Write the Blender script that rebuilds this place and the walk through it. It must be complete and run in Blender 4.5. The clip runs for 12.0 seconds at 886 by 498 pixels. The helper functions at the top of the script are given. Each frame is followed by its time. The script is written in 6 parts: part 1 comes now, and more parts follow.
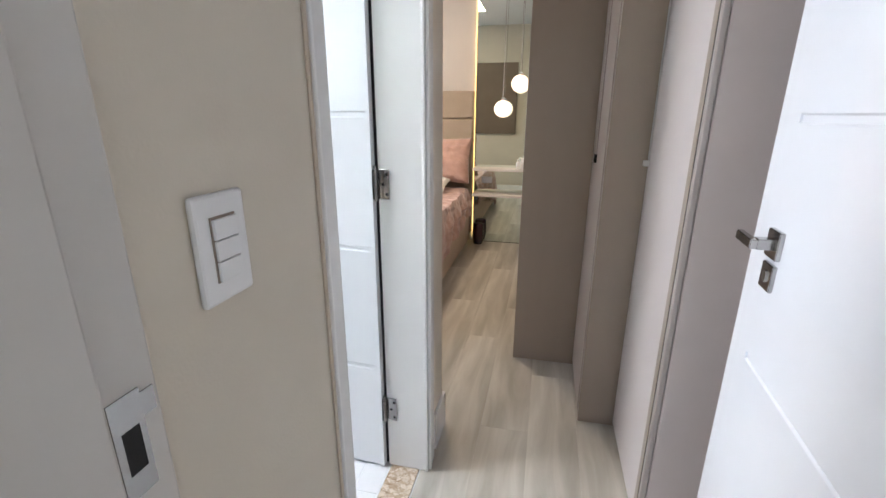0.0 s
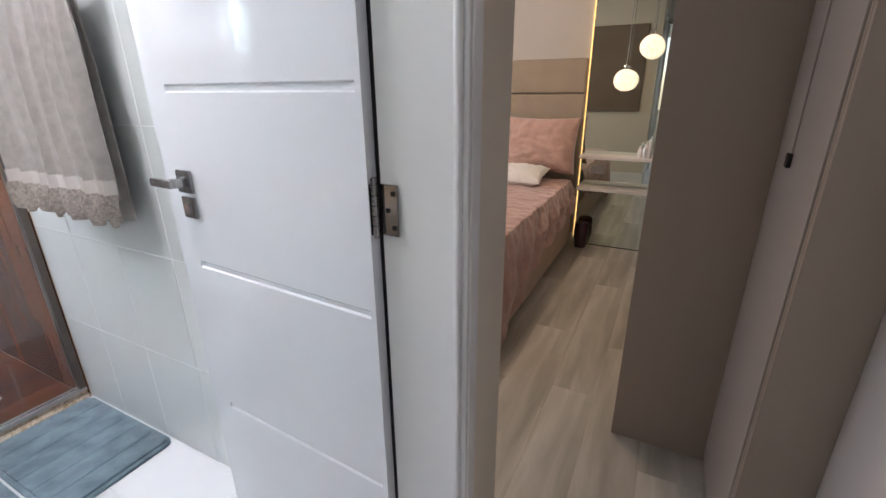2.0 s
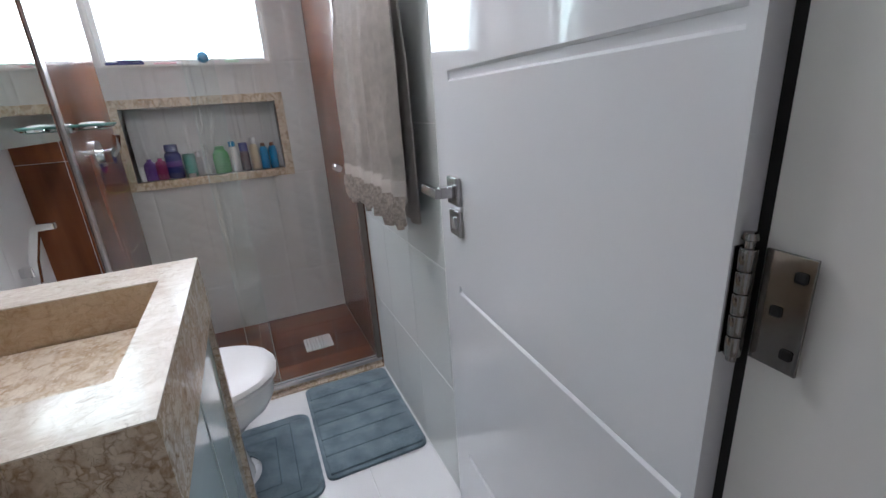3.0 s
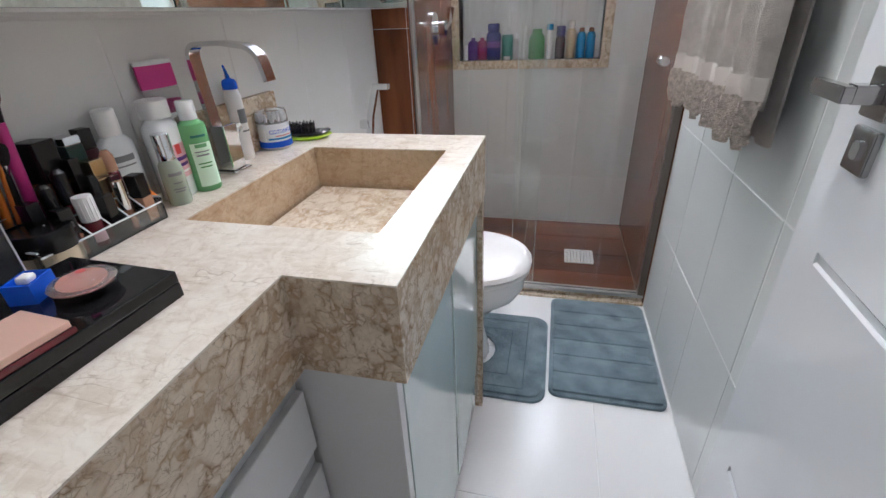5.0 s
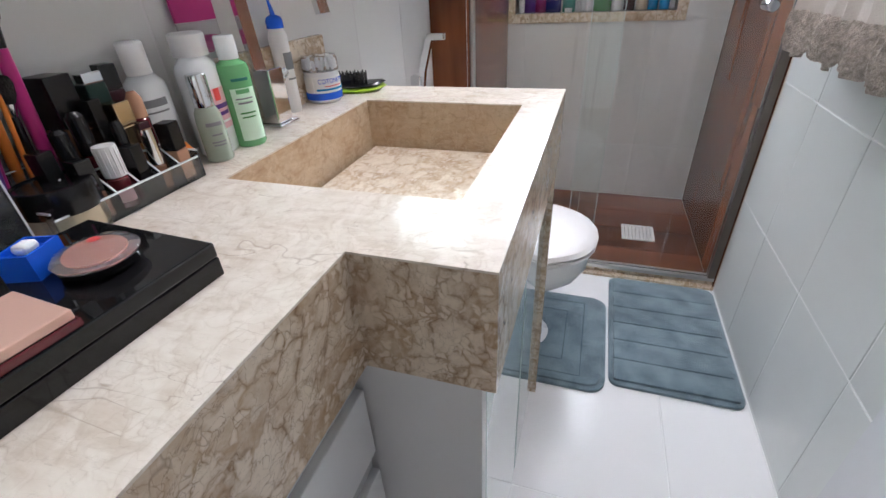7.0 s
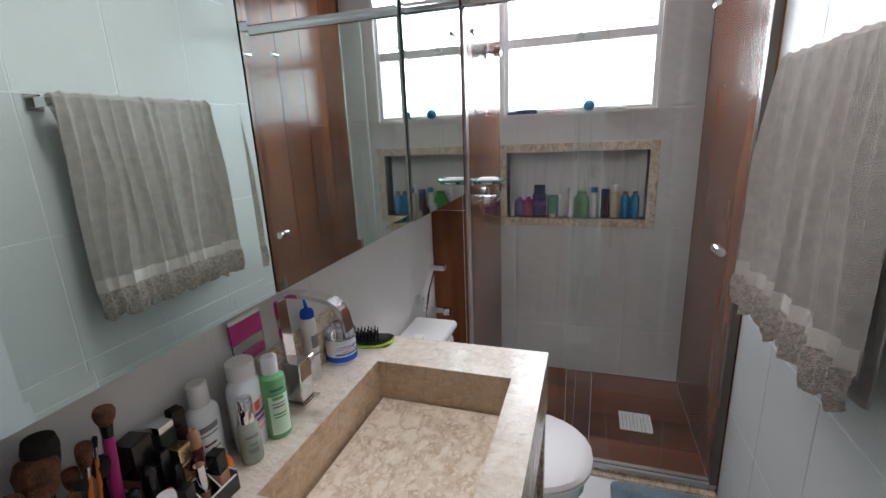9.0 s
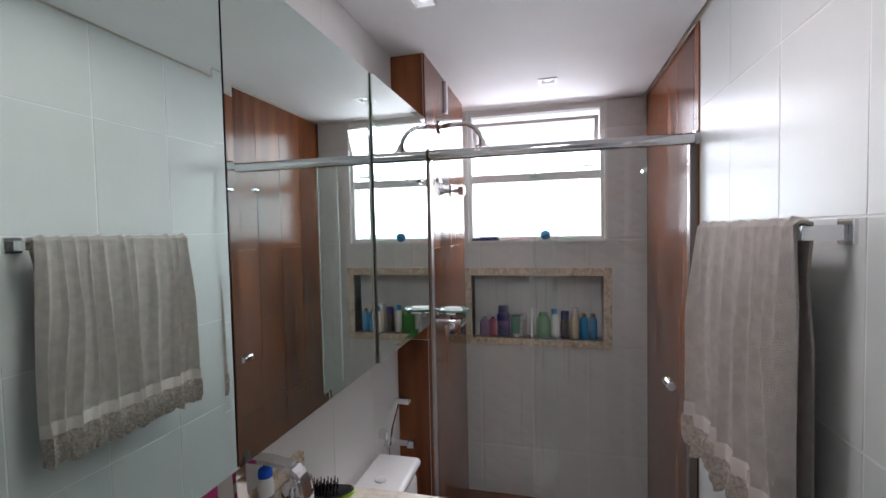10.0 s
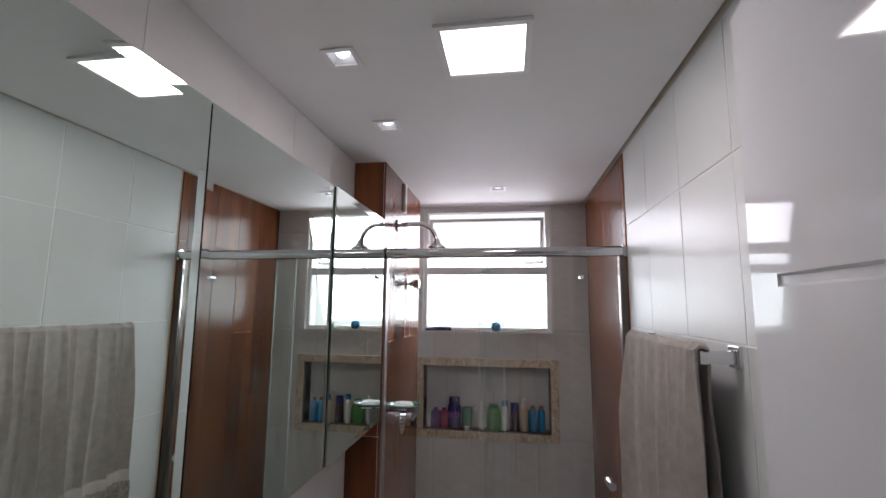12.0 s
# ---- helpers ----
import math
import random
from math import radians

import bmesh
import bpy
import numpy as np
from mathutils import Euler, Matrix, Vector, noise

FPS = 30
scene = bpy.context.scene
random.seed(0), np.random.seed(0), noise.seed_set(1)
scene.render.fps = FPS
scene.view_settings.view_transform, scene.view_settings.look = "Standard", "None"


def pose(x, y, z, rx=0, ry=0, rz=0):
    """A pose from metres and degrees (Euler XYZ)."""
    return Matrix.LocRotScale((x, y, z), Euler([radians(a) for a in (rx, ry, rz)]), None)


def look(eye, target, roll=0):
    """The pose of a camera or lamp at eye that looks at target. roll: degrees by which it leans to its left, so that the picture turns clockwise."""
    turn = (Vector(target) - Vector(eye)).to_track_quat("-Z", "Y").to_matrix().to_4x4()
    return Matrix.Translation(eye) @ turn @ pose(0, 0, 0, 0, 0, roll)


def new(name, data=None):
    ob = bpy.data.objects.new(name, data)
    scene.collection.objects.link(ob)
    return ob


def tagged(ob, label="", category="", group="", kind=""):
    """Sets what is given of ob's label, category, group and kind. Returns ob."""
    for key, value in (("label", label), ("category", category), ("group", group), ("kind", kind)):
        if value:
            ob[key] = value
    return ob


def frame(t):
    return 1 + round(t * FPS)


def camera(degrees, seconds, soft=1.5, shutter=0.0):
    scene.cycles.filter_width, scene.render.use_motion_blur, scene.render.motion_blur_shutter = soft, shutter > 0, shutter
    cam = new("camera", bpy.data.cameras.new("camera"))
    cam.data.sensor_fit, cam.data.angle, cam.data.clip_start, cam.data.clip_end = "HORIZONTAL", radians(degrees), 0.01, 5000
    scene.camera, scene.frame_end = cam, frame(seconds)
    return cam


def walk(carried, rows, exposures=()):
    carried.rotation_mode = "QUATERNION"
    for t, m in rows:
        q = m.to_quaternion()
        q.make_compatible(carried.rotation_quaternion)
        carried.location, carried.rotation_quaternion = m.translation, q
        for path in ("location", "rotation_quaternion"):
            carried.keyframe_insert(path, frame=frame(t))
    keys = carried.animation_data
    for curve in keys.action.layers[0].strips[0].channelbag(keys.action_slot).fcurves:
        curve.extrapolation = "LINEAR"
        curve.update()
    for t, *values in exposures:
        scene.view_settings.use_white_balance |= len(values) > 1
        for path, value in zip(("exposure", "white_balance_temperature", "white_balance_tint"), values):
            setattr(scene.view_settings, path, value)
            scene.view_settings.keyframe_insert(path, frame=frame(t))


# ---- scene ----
cam = camera(90.4, 12.0)
PATH = [
    (0, (0.176, 0.084, 1.251), (-0.253, 1.947, 0.663), 0.2),
    (0.5, (0.16, 0.251, 1.237), (-0.231, 2.098, 0.579), -0.6),
    (1, (0.148, 0.405, 1.221), (-0.315, 2.221, 0.521), -0.9),
    (1.5, (0.151, 0.597, 1.253), (-0.51, 2.357, 0.569), -0.6),
    (2, (0.119, 0.722, 1.241), (-0.737, 2.397, 0.56), -0.5),
    (2.5, (-0.022, 0.892, 1.213), (-1.329, 2.258, 0.56), -2.2),
    (3, (-0.131, 1.0, 1.207), (-1.873, 1.75, 0.571), -3.9),
    (3.5, (-0.123, 1.081, 1.226), (-2.018, 1.058, 0.586), -1.2),
    (5.5, (-0.336, 0.965, 1.106), (-2.004, 0.49, 0.109), -3.2),
    (6.5, (-0.368, 0.912, 1.074), (-1.949, 0.372, -0.025), -3.5),
    (8.5, (-0.369, 0.906, 1.29), (-2.141, 0.256, 0.626), -2.8),
    (9.5, (-0.333, 0.955, 1.48), (-2.227, 0.398, 1.163), -1.9),
    (10, (-0.309, 0.96, 1.531), (-2.246, 0.469, 1.45), -1.2),
    (10.5, (-0.281, 0.96, 1.581), (-2.229, 0.509, 1.616), -0.8),
    (11, (-0.273, 0.958, 1.601), (-2.226, 0.549, 1.733), 0.0),
    (11.5, (-0.243, 0.976, 1.642), (-2.189, 0.595, 1.896), 0.4),
    (12, (-0.215, 0.99, 1.611), (-2.176, 0.695, 1.871), 0.5),
]
EXPOSURES = [(0, 1.33, 6050, 12), (0.5, 1.22, 6150, 12), (1, 1.25, 6200, 12), (1.5, 0.85, 6300, 14), (2, 0.6, 6200, 17), (2.5, 0.5, 6150, 17), (3, -0.17, 6200, 17), (3.5, -0.38, 6250, 17), (5.5, 0.32, 6300, 16), (6.5, 0.32, 6300, 17), (8.5, -0.1, 6300, 17), (9.0, -0.45, 6400, 17), (9.5, -0.5, 6400, 18), (10.5, -1.05, 6600, 22), (11.0, -1.2, 6650, 23), (12, -1.2, 6700, 23)]
walk(cam, [(t, look(eye, target, roll)) for t, eye, target, roll in PATH], EXPOSURES)

# ---------------------------------------------------------------- light
world = bpy.data.worlds.new("world")
scene.world = world
world.use_nodes = True
wn = world.node_tree
sky = wn.nodes.new("ShaderNodeTexSky")
sky.sky_type = "NISHITA"
sky.sun_disc = False
sky.sun_elevation = radians(50)
sky.sun_rotation = radians(200)
wn.nodes["Background"].inputs["Strength"].default_value = 0.12
wn.links.new(sky.outputs[0], wn.nodes["Background"].inputs[0])


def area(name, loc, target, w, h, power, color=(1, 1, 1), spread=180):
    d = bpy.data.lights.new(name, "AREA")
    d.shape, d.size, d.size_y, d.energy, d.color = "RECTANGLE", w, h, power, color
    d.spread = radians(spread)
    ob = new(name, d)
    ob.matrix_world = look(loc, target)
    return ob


def spot(name, loc, target, power, color, size=100, radius=0.015):
    d = bpy.data.lights.new(name, "SPOT")
    d.energy, d.color, d.spot_size, d.spot_blend, d.shadow_soft_size = power, color, radians(size), 0.7, radius
    ob = new(name, d)
    ob.matrix_world = look(loc, target)
    return ob


COOL, NEUTRAL, WARM = (0.86, 0.92, 1.0), (1.0, 0.96, 0.95), (1.0, 0.74, 0.46)
sun_data = bpy.data.lights.new("sun", "SUN")
sun_data.energy, sun_data.angle, sun_data.color = 1.5, radians(10), (1.0, 0.96, 0.9)
new("sun", sun_data).matrix_world = look((-6, 6, 8), (0, 0, 0))
area("bath_window_light", (-2.945, 0.852, 1.84), (-1.0, 0.9, 1.0), 0.72, 0.70, 19, COOL)
area("ceiling_panel_light", (-1.2, 0.94, 2.214), (-1.2, 0.941, 0), 0.16, 0.16, 6.5, (1.0, 0.97, 0.97))
for sx, sy in ((-1.187, 0.587), (-1.602, 0.587), (-2.458, 0.938)):
    spot("downlight_beam", (sx, sy, 2.219), (sx, sy + 0.001, 0), 5, NEUTRAL, 95)
# added area lamp for daylight from behind the camera; the window is assumed
area("back_room_daylight_fill", (-1.7, -2.5, 1.5), (0.5, 0.7, 1.1), 1.4, 1.2, 52, COOL)
# added fill lamp at an assumed, unseen bedroom window
area("bedroom_daylight_fill", (-3.2, 3.0, 1.5), (0, 3.0, 0.9), 1.5, 1.2, 4.2, COOL)
# unseen warm fill from above, added to brighten the bedroom; it has no fixture
area("bedroom_warm_fill", (-0.9, 3.2, 2.42), (-0.9, 3.201, 0), 0.5, 0.5, 11, (1.0, 0.77, 0.52))

# ---------------------------------------------------------------- materials


def material(name, color, rough=0.5, metal=0.0, vary=0.06, scale=6.0, bump=0.05, bump_scale=80.0,
             trans=0.0, ior=1.45, coat=0.0, second=None, stretch=(1, 1, 1), emit=0.0, sheen=0.0, alpha=1.0,
             rough_vary=0.06):
    m = bpy.data.materials.new(name)
    m.use_nodes = True
    t = m.node_tree
    b = t.nodes["Principled BSDF"]
    b.inputs["Roughness"].default_value = rough
    b.inputs["Metallic"].default_value = metal
    b.inputs["Transmission Weight"].default_value = trans
    b.inputs["IOR"].default_value = ior
    b.inputs["Coat Weight"].default_value = coat
    b.inputs["Coat Roughness"].default_value = 0.05
    b.inputs["Sheen Weight"].default_value = sheen
    b.inputs["Alpha"].default_value = alpha
    if emit:
        b.inputs["Emission Color"].default_value = (*color, 1)
        b.inputs["Emission Strength"].default_value = emit
    tc = t.nodes.new("ShaderNodeTexCoord")
    mp = t.nodes.new("ShaderNodeMapping")
    mp.inputs["Scale"].default_value = stretch
    t.links.new(tc.outputs["Object"], mp.inputs[0])
    n = t.nodes.new("ShaderNodeTexNoise")
    n.inputs["Scale"].default_value, n.inputs["Detail"].default_value = scale, 5
    t.links.new(mp.outputs[0], n.inputs["Vector"])
    mix = t.nodes.new("ShaderNodeMix")
    mix.data_type = "RGBA"
    lo = second or tuple(c * (1 - 2 * vary) for c in color)
    mix.inputs[6].default_value = (*lo, 1)
    mix.inputs[7].default_value = (*color, 1)
    ramp = t.nodes.new("ShaderNodeMapRange")
    ramp.inputs[1].default_value, ramp.inputs[2].default_value = 0.35, 0.65
    t.links.new(n.outputs[0], ramp.inputs[0])
    t.links.new(ramp.outputs[0], mix.inputs[0])
    t.links.new(mix.outputs[2], b.inputs["Base Color"])
    if rough_vary and not trans:
        rr = t.nodes.new("ShaderNodeMapRange")
        lo_r, hi_r = max(0.02, rough - rough_vary), rough + rough_vary
        if lo_r < 0.275 < hi_r:
            lo_r, hi_r = (0.285, hi_r) if rough >= 0.275 else (lo_r, 0.262)
        rr.inputs[3].default_value, rr.inputs[4].default_value = lo_r, hi_r
        t.links.new(n.outputs[0], rr.inputs[0])
        t.links.new(rr.outputs[0], b.inputs["Roughness"])
    if bump:
        n2 = t.nodes.new("ShaderNodeTexNoise")
        n2.inputs["Scale"].default_value, n2.inputs["Detail"].default_value = bump_scale, 4
        t.links.new(mp.outputs[0], n2.inputs["Vector"])
        bp = t.nodes.new("ShaderNodeBump")
        bp.inputs["Strength"].default_value, bp.inputs["Distance"].default_value = bump, 0.01
        t.links.new(n2.outputs[0], bp.inputs["Height"])
        t.links.new(bp.outputs[0], b.inputs["Normal"])
    return m


def random_tone(m, amount):
    """Object Info's Random shifts the brightness of each piece."""
    t = m.node_tree
    b = t.nodes["Principled BSDF"]
    src = b.inputs["Base Color"].links[0].from_socket
    oi = t.nodes.new("ShaderNodeObjectInfo")
    mr = t.nodes.new("ShaderNodeMapRange")
    mr.inputs[3].default_value, mr.inputs[4].default_value = 1 - amount, 1 + amount
    t.links.new(oi.outputs["Random"], mr.inputs[0])
    hs = t.nodes.new("ShaderNodeHueSaturation")
    t.links.new(mr.outputs[0], hs.inputs["Value"])
    t.links.new(src, hs.inputs["Color"])
    t.links.new(hs.outputs[0], b.inputs["Base Color"])
    return m


def stone(name, tones, squeeze=(1.0, 1.9, 1.3), outlines=0.6, cracks=15.0):
    """Cream travertine marble with tan clouds, pale shells and brown fissures."""
    m = bpy.data.materials.new(name)
    m.use_nodes = True
    t = m.node_tree
    b = t.nodes["Principled BSDF"]
    tc = t.nodes.new("ShaderNodeTexCoord")

    def node(kind, **values):
        n = t.nodes.new(kind)
        for k, v in values.items():
            n.inputs[k].default_value = v
        return n

    def mixer(fac, a, c, kind="MIX"):
        x = t.nodes.new("ShaderNodeMix")
        x.data_type, x.blend_type = "RGBA", kind
        for i, s in ((0, fac), (6, a), (7, c)):
            if isinstance(s, (tuple, float)):
                x.inputs[i].default_value = s
            else:
                t.links.new(s, x.inputs[i])
        return x.outputs[2]

    def band(src, lo, hi, a=0.0, c=1.0):
        r = t.nodes.new("ShaderNodeMapRange")
        for i, v in ((1, lo), (2, hi), (3, a), (4, c)):
            r.inputs[i].default_value = v
        t.links.new(src, r.inputs[0])
        return r.outputs[0]

    warp = node("ShaderNodeTexNoise", Scale=9.0, Detail=4.0)
    t.links.new(tc.outputs["Object"], warp.inputs["Vector"])
    va = node("ShaderNodeVectorMath")
    va.operation = "MULTIPLY_ADD"
    va.inputs[1].default_value = (0.05, 0.05, 0.05) if tones[2] > 0.3 else (0.12, 0.12, 0.12)
    t.links.new(warp.outputs["Color"], va.inputs[0])
    t.links.new(tc.outputs["Object"], va.inputs[2])
    warp2 = node("ShaderNodeTexNoise", Scale=38.0, Detail=3.0)
    t.links.new(tc.outputs["Object"], warp2.inputs["Vector"])
    vb = node("ShaderNodeVectorMath")
    vb.operation = "MULTIPLY_ADD"
    vb.inputs[1].default_value = (0.022, 0.022, 0.022)
    t.links.new(warp2.outputs["Color"], vb.inputs[0])
    t.links.new(va.outputs[0], vb.inputs[2])
    stretch = t.nodes.new("ShaderNodeMapping")
    stretch.inputs["Rotation"].default_value = (0.5, 0.4, 0.6)
    stretch.inputs["Scale"].default_value = (0.9, 1.2, 1.0)
    t.links.new(vb.outputs[0], stretch.inputs[0])
    vec = stretch.outputs[0]
    cloud = node("ShaderNodeTexNoise", Scale=7.0, Detail=8.0, Roughness=0.6)
    t.links.new(vec, cloud.inputs["Vector"])
    fine = node("ShaderNodeTexNoise", Scale=45.0, Detail=6.0, Roughness=0.7)
    t.links.new(vec, fine.inputs["Vector"])
    def voronoi(scale, feature, source):
        v = t.nodes.new("ShaderNodeTexVoronoi")
        v.feature = feature
        v.inputs["Scale"].default_value = scale
        t.links.new(source, v.inputs["Vector"])
        return v

    def times(a, c):
        x = t.nodes.new("ShaderNodeMath")
        x.operation = "MULTIPLY"
        t.links.new(a, x.inputs[0])
        t.links.new(c, x.inputs[1])
        return x.outputs[0]

    def noise_at(scale, detail, source, distortion=0.0):
        n = node("ShaderNodeTexNoise", Scale=scale, Detail=detail, Roughness=0.62, Distortion=distortion)
        t.links.new(source, n.inputs["Vector"])
        return n.outputs[0]

    def rim(src, level, width):
        """1 on the contour where src passes level, 0 beyond width of it."""
        sub = t.nodes.new("ShaderNodeMath")
        sub.operation = "SUBTRACT"
        t.links.new(src, sub.inputs[0])
        sub.inputs[1].default_value = level
        ab = t.nodes.new("ShaderNodeMath")
        ab.operation = "ABSOLUTE"
        t.links.new(sub.outputs[0], ab.inputs[0])
        return band(ab.outputs[0], 0.0, width, 1.0, 0.0)

    squash = t.nodes.new("ShaderNodeMapping")
    squash.inputs["Rotation"].default_value = (0.3, 0.2, 0.5) if tones[2] > 0.3 else (0.0, 0.0, 0.3)
    squash.inputs["Scale"].default_value = squeeze
    t.links.new(tc.outputs["Object"], squash.inputs[0])
    sv = squash.outputs[0]
    patch, grainy, crack, gate = noise_at(17, 5, sv, 0.8), noise_at(60, 5, sv, 0.5), noise_at(cracks, 3, sv, 0.7), noise_at(13, 3, vec)
    shells = voronoi(30, "F1", vec)
    edges = voronoi(30, "DISTANCE_TO_EDGE", vec)
    sep = t.nodes.new("ShaderNodeSeparateColor")
    t.links.new(shells.outputs["Color"], sep.inputs[0])
    def pebbles(scale, low, high, strength, rim_width, rim_gate):
        """Pale shell fragments with a thin brown outline, where a random cell value passes low."""
        cell, edge = voronoi(scale, "F1", vec), voronoi(scale, "DISTANCE_TO_EDGE", vec)
        sc = t.nodes.new("ShaderNodeSeparateColor")
        t.links.new(cell.outputs["Color"], sc.inputs[0])
        chosen = band(sc.outputs[0], low, high)
        body = times(chosen, band(edge.outputs["Distance"], 0.02, 0.22, 0.0, strength))
        outline = times(times(chosen, band(edge.outputs["Distance"], 0.01, 0.045, 1.0, 0.0)), rim_gate)
        return body, outline

    low_tone, high_tone, speck, dark, pale = tones
    col = mixer(band(cloud.outputs[0], 0.30, 0.66), (*low_tone, 1), (*high_tone, 1))
    col = mixer(band(grainy, 0.38, 0.66, 0.0, 0.5), col, (*pale, 1))
    col = mixer(band(patch, 0.46, 0.62, 0.0, 0.4), col, (*pale, 1))
    col = mixer(band(fine.outputs[0], 0.54, 0.68, 0.0, speck), col, (*dark, 1))
    gate_a, gate_b = band(gate, 0.40, 0.54, 0.0, outlines), band(gate, 0.60, 0.46, 0.0, outlines * 0.8)
    for scale, low, width, g in ((24, 0.45, 0.05, gate_a), (48, 0.45, 0.05, gate_b), (95, 0.50, 0.05, gate_a)):
        body, outline = pebbles(scale, low, low + 0.25, 0.12 + speck * 1.2, width, g)
        col = mixer(body, col, (*pale, 1))
        col = mixer(outline, col, (*dark, 1))
    line2 = times(rim(patch, 0.53, 0.008 * speck + 0.0015), gate_a)
    line3 = times(rim(noise_at(26, 4, sv, 1.2), 0.47, 0.005), gate_b)
    line = times(rim(crack, 0.50, 0.006), band(gate, 0.515, 0.545, 0.0, 0.38 + 0.45 * outlines))
    col = mixer(line2, col, (0.20, 0.125, 0.075, 1))
    col = mixer(line3, col, (0.20, 0.125, 0.075, 1))
    col = mixer(line, col, (0.33, 0.25, 0.18, 1))
    mm = t.nodes.new("ShaderNodeMath")
    mm.operation = "MAXIMUM"
    t.links.new(line, mm.inputs[0])
    t.links.new(line2, mm.inputs[1])
    t.links.new(col, b.inputs["Base Color"])
    b.inputs["Roughness"].default_value = 0.16
    b.inputs["IOR"].default_value = 1.42
    b.inputs["Coat Weight"].default_value = 0.0
    b.inputs["Coat Roughness"].default_value = 0.2
    t.links.new(band(fine.outputs[0], 0.3, 0.7, 0.10, 0.24), b.inputs["Roughness"])
    bp = t.nodes.new("ShaderNodeBump")
    bp.inputs["Strength"].default_value, bp.inputs["Distance"].default_value = 0.25, 0.002
    bp.invert = True
    t.links.new(mm.outputs[0], bp.inputs["Height"])
    t.links.new(bp.outputs[0], b.inputs["Normal"])
    return m


def grain(name, dark, light, axis, rough=0.35, coarse=3.0, spread=26.0, bump=0.04, random=0.0, shift=37.0):
    """Wood grain drawn out along one axis (0, 1 or 2)."""
    m = bpy.data.materials.new(name)
    m.use_nodes = True
    t = m.node_tree
    b = t.nodes["Principled BSDF"]
    tc = t.nodes.new("ShaderNodeTexCoord")
    mp = t.nodes.new("ShaderNodeMapping")
    s = [spread, spread, spread]
    s[axis] = coarse
    mp.inputs["Scale"].default_value = s
    oi = t.nodes.new("ShaderNodeObjectInfo")
    add = t.nodes.new("ShaderNodeVectorMath")
    add.operation = "MULTIPLY_ADD"
    add.inputs[1].default_value = (shift, shift, shift)
    t.links.new(oi.outputs["Random"], add.inputs[0])
    t.links.new(tc.outputs["Object"], mp.inputs[0])
    t.links.new(mp.outputs[0], add.inputs[2])
    n = t.nodes.new("ShaderNodeTexNoise")
    n.inputs["Scale"].default_value, n.inputs["Detail"].default_value, n.inputs["Distortion"].default_value = 0.5, 8, 0.6
    t.links.new(add.outputs[0], n.inputs["Vector"])
    big = t.nodes.new("ShaderNodeTexNoise")
    big.inputs["Scale"].default_value = 0.13
    t.links.new(add.outputs[0], big.inputs["Vector"])
    sm = t.nodes.new("ShaderNodeMath")
    sm.operation = "ADD"
    t.links.new(n.outputs[0], sm.inputs[0])
    t.links.new(big.outputs[0], sm.inputs[1])
    r = t.nodes.new("ShaderNodeMapRange")
    r.inputs[1].default_value, r.inputs[2].default_value = 0.72, 1.28
    t.links.new(sm.outputs[0], r.inputs[0])
    mx = t.nodes.new("ShaderNodeMix")
    mx.data_type = "RGBA"
    mx.inputs[6].default_value, mx.inputs[7].default_value = (*dark, 1), (*light, 1)
    t.links.new(r.outputs[0], mx.inputs[0])
    t.links.new(mx.outputs[2], b.inputs["Base Color"])
    b.inputs["Specular IOR Level"].default_value = 0.32
    rr = t.nodes.new("ShaderNodeMapRange")
    rr.inputs[3].default_value, rr.inputs[4].default_value = rough - 0.06, rough + 0.08
    t.links.new(n.outputs[0], rr.inputs[0])
    t.links.new(rr.outputs[0], b.inputs["Roughness"])
    bp = t.nodes.new("ShaderNodeBump")
    bp.inputs["Strength"].default_value, bp.inputs["Distance"].default_value = bump * 5, 0.001
    t.links.new(n.outputs[0], bp.inputs["Height"])
    t.links.new(bp.outputs[0], b.inputs["Normal"])
    return random_tone(m, random) if random else m


def streaked_glass(name):
    """Clear greenish glass with dried water runs."""
    m = material(name, (0.93, 0.975, 0.955), 0.0, trans=1.0, ior=1.45, vary=0.0, bump=0)
    t = m.node_tree
    tc = t.nodes.new("ShaderNodeTexCoord")
    mp = t.nodes.new("ShaderNodeMapping")
    mp.inputs["Scale"].default_value = (1, 55, 1.6)
    n = t.nodes.new("ShaderNodeTexNoise")
    n.inputs["Scale"].default_value, n.inputs["Detail"].default_value = 1.0, 4
    cl = t.nodes.new("ShaderNodeTexNoise")
    cl.inputs["Scale"].default_value = 3.0
    t.links.new(tc.outputs["Object"], mp.inputs[0])
    t.links.new(mp.outputs[0], n.inputs["Vector"])
    t.links.new(tc.outputs["Object"], cl.inputs["Vector"])
    a, c = t.nodes.new("ShaderNodeMapRange"), t.nodes.new("ShaderNodeMapRange")
    a.inputs[1].default_value, a.inputs[2].default_value, a.inputs[4].default_value = 0.54, 0.72, 0.17
    c.inputs[1].default_value, c.inputs[2].default_value = 0.45, 0.65
    t.links.new(n.outputs[0], a.inputs[0])
    t.links.new(cl.outputs[0], c.inputs[0])
    mul = t.nodes.new("ShaderNodeMath")
    mul.operation = "MULTIPLY"
    t.links.new(a.outputs[0], mul.inputs[0])
    t.links.new(c.outputs[0], mul.inputs[1])
    d = t.nodes.new("ShaderNodeBsdfDiffuse")
    d.inputs[0].default_value = (0.7, 0.7, 0.7, 1)
    mix = t.nodes.new("ShaderNodeMixShader")
    t.links.new(mul.outputs[0], mix.inputs[0])
    t.links.new(t.nodes["Principled BSDF"].outputs[0], mix.inputs[1])
    t.links.new(d.outputs[0], mix.inputs[2])
    t.links.new(mix.outputs[0], t.nodes["Material Output"].inputs[0])
    return m


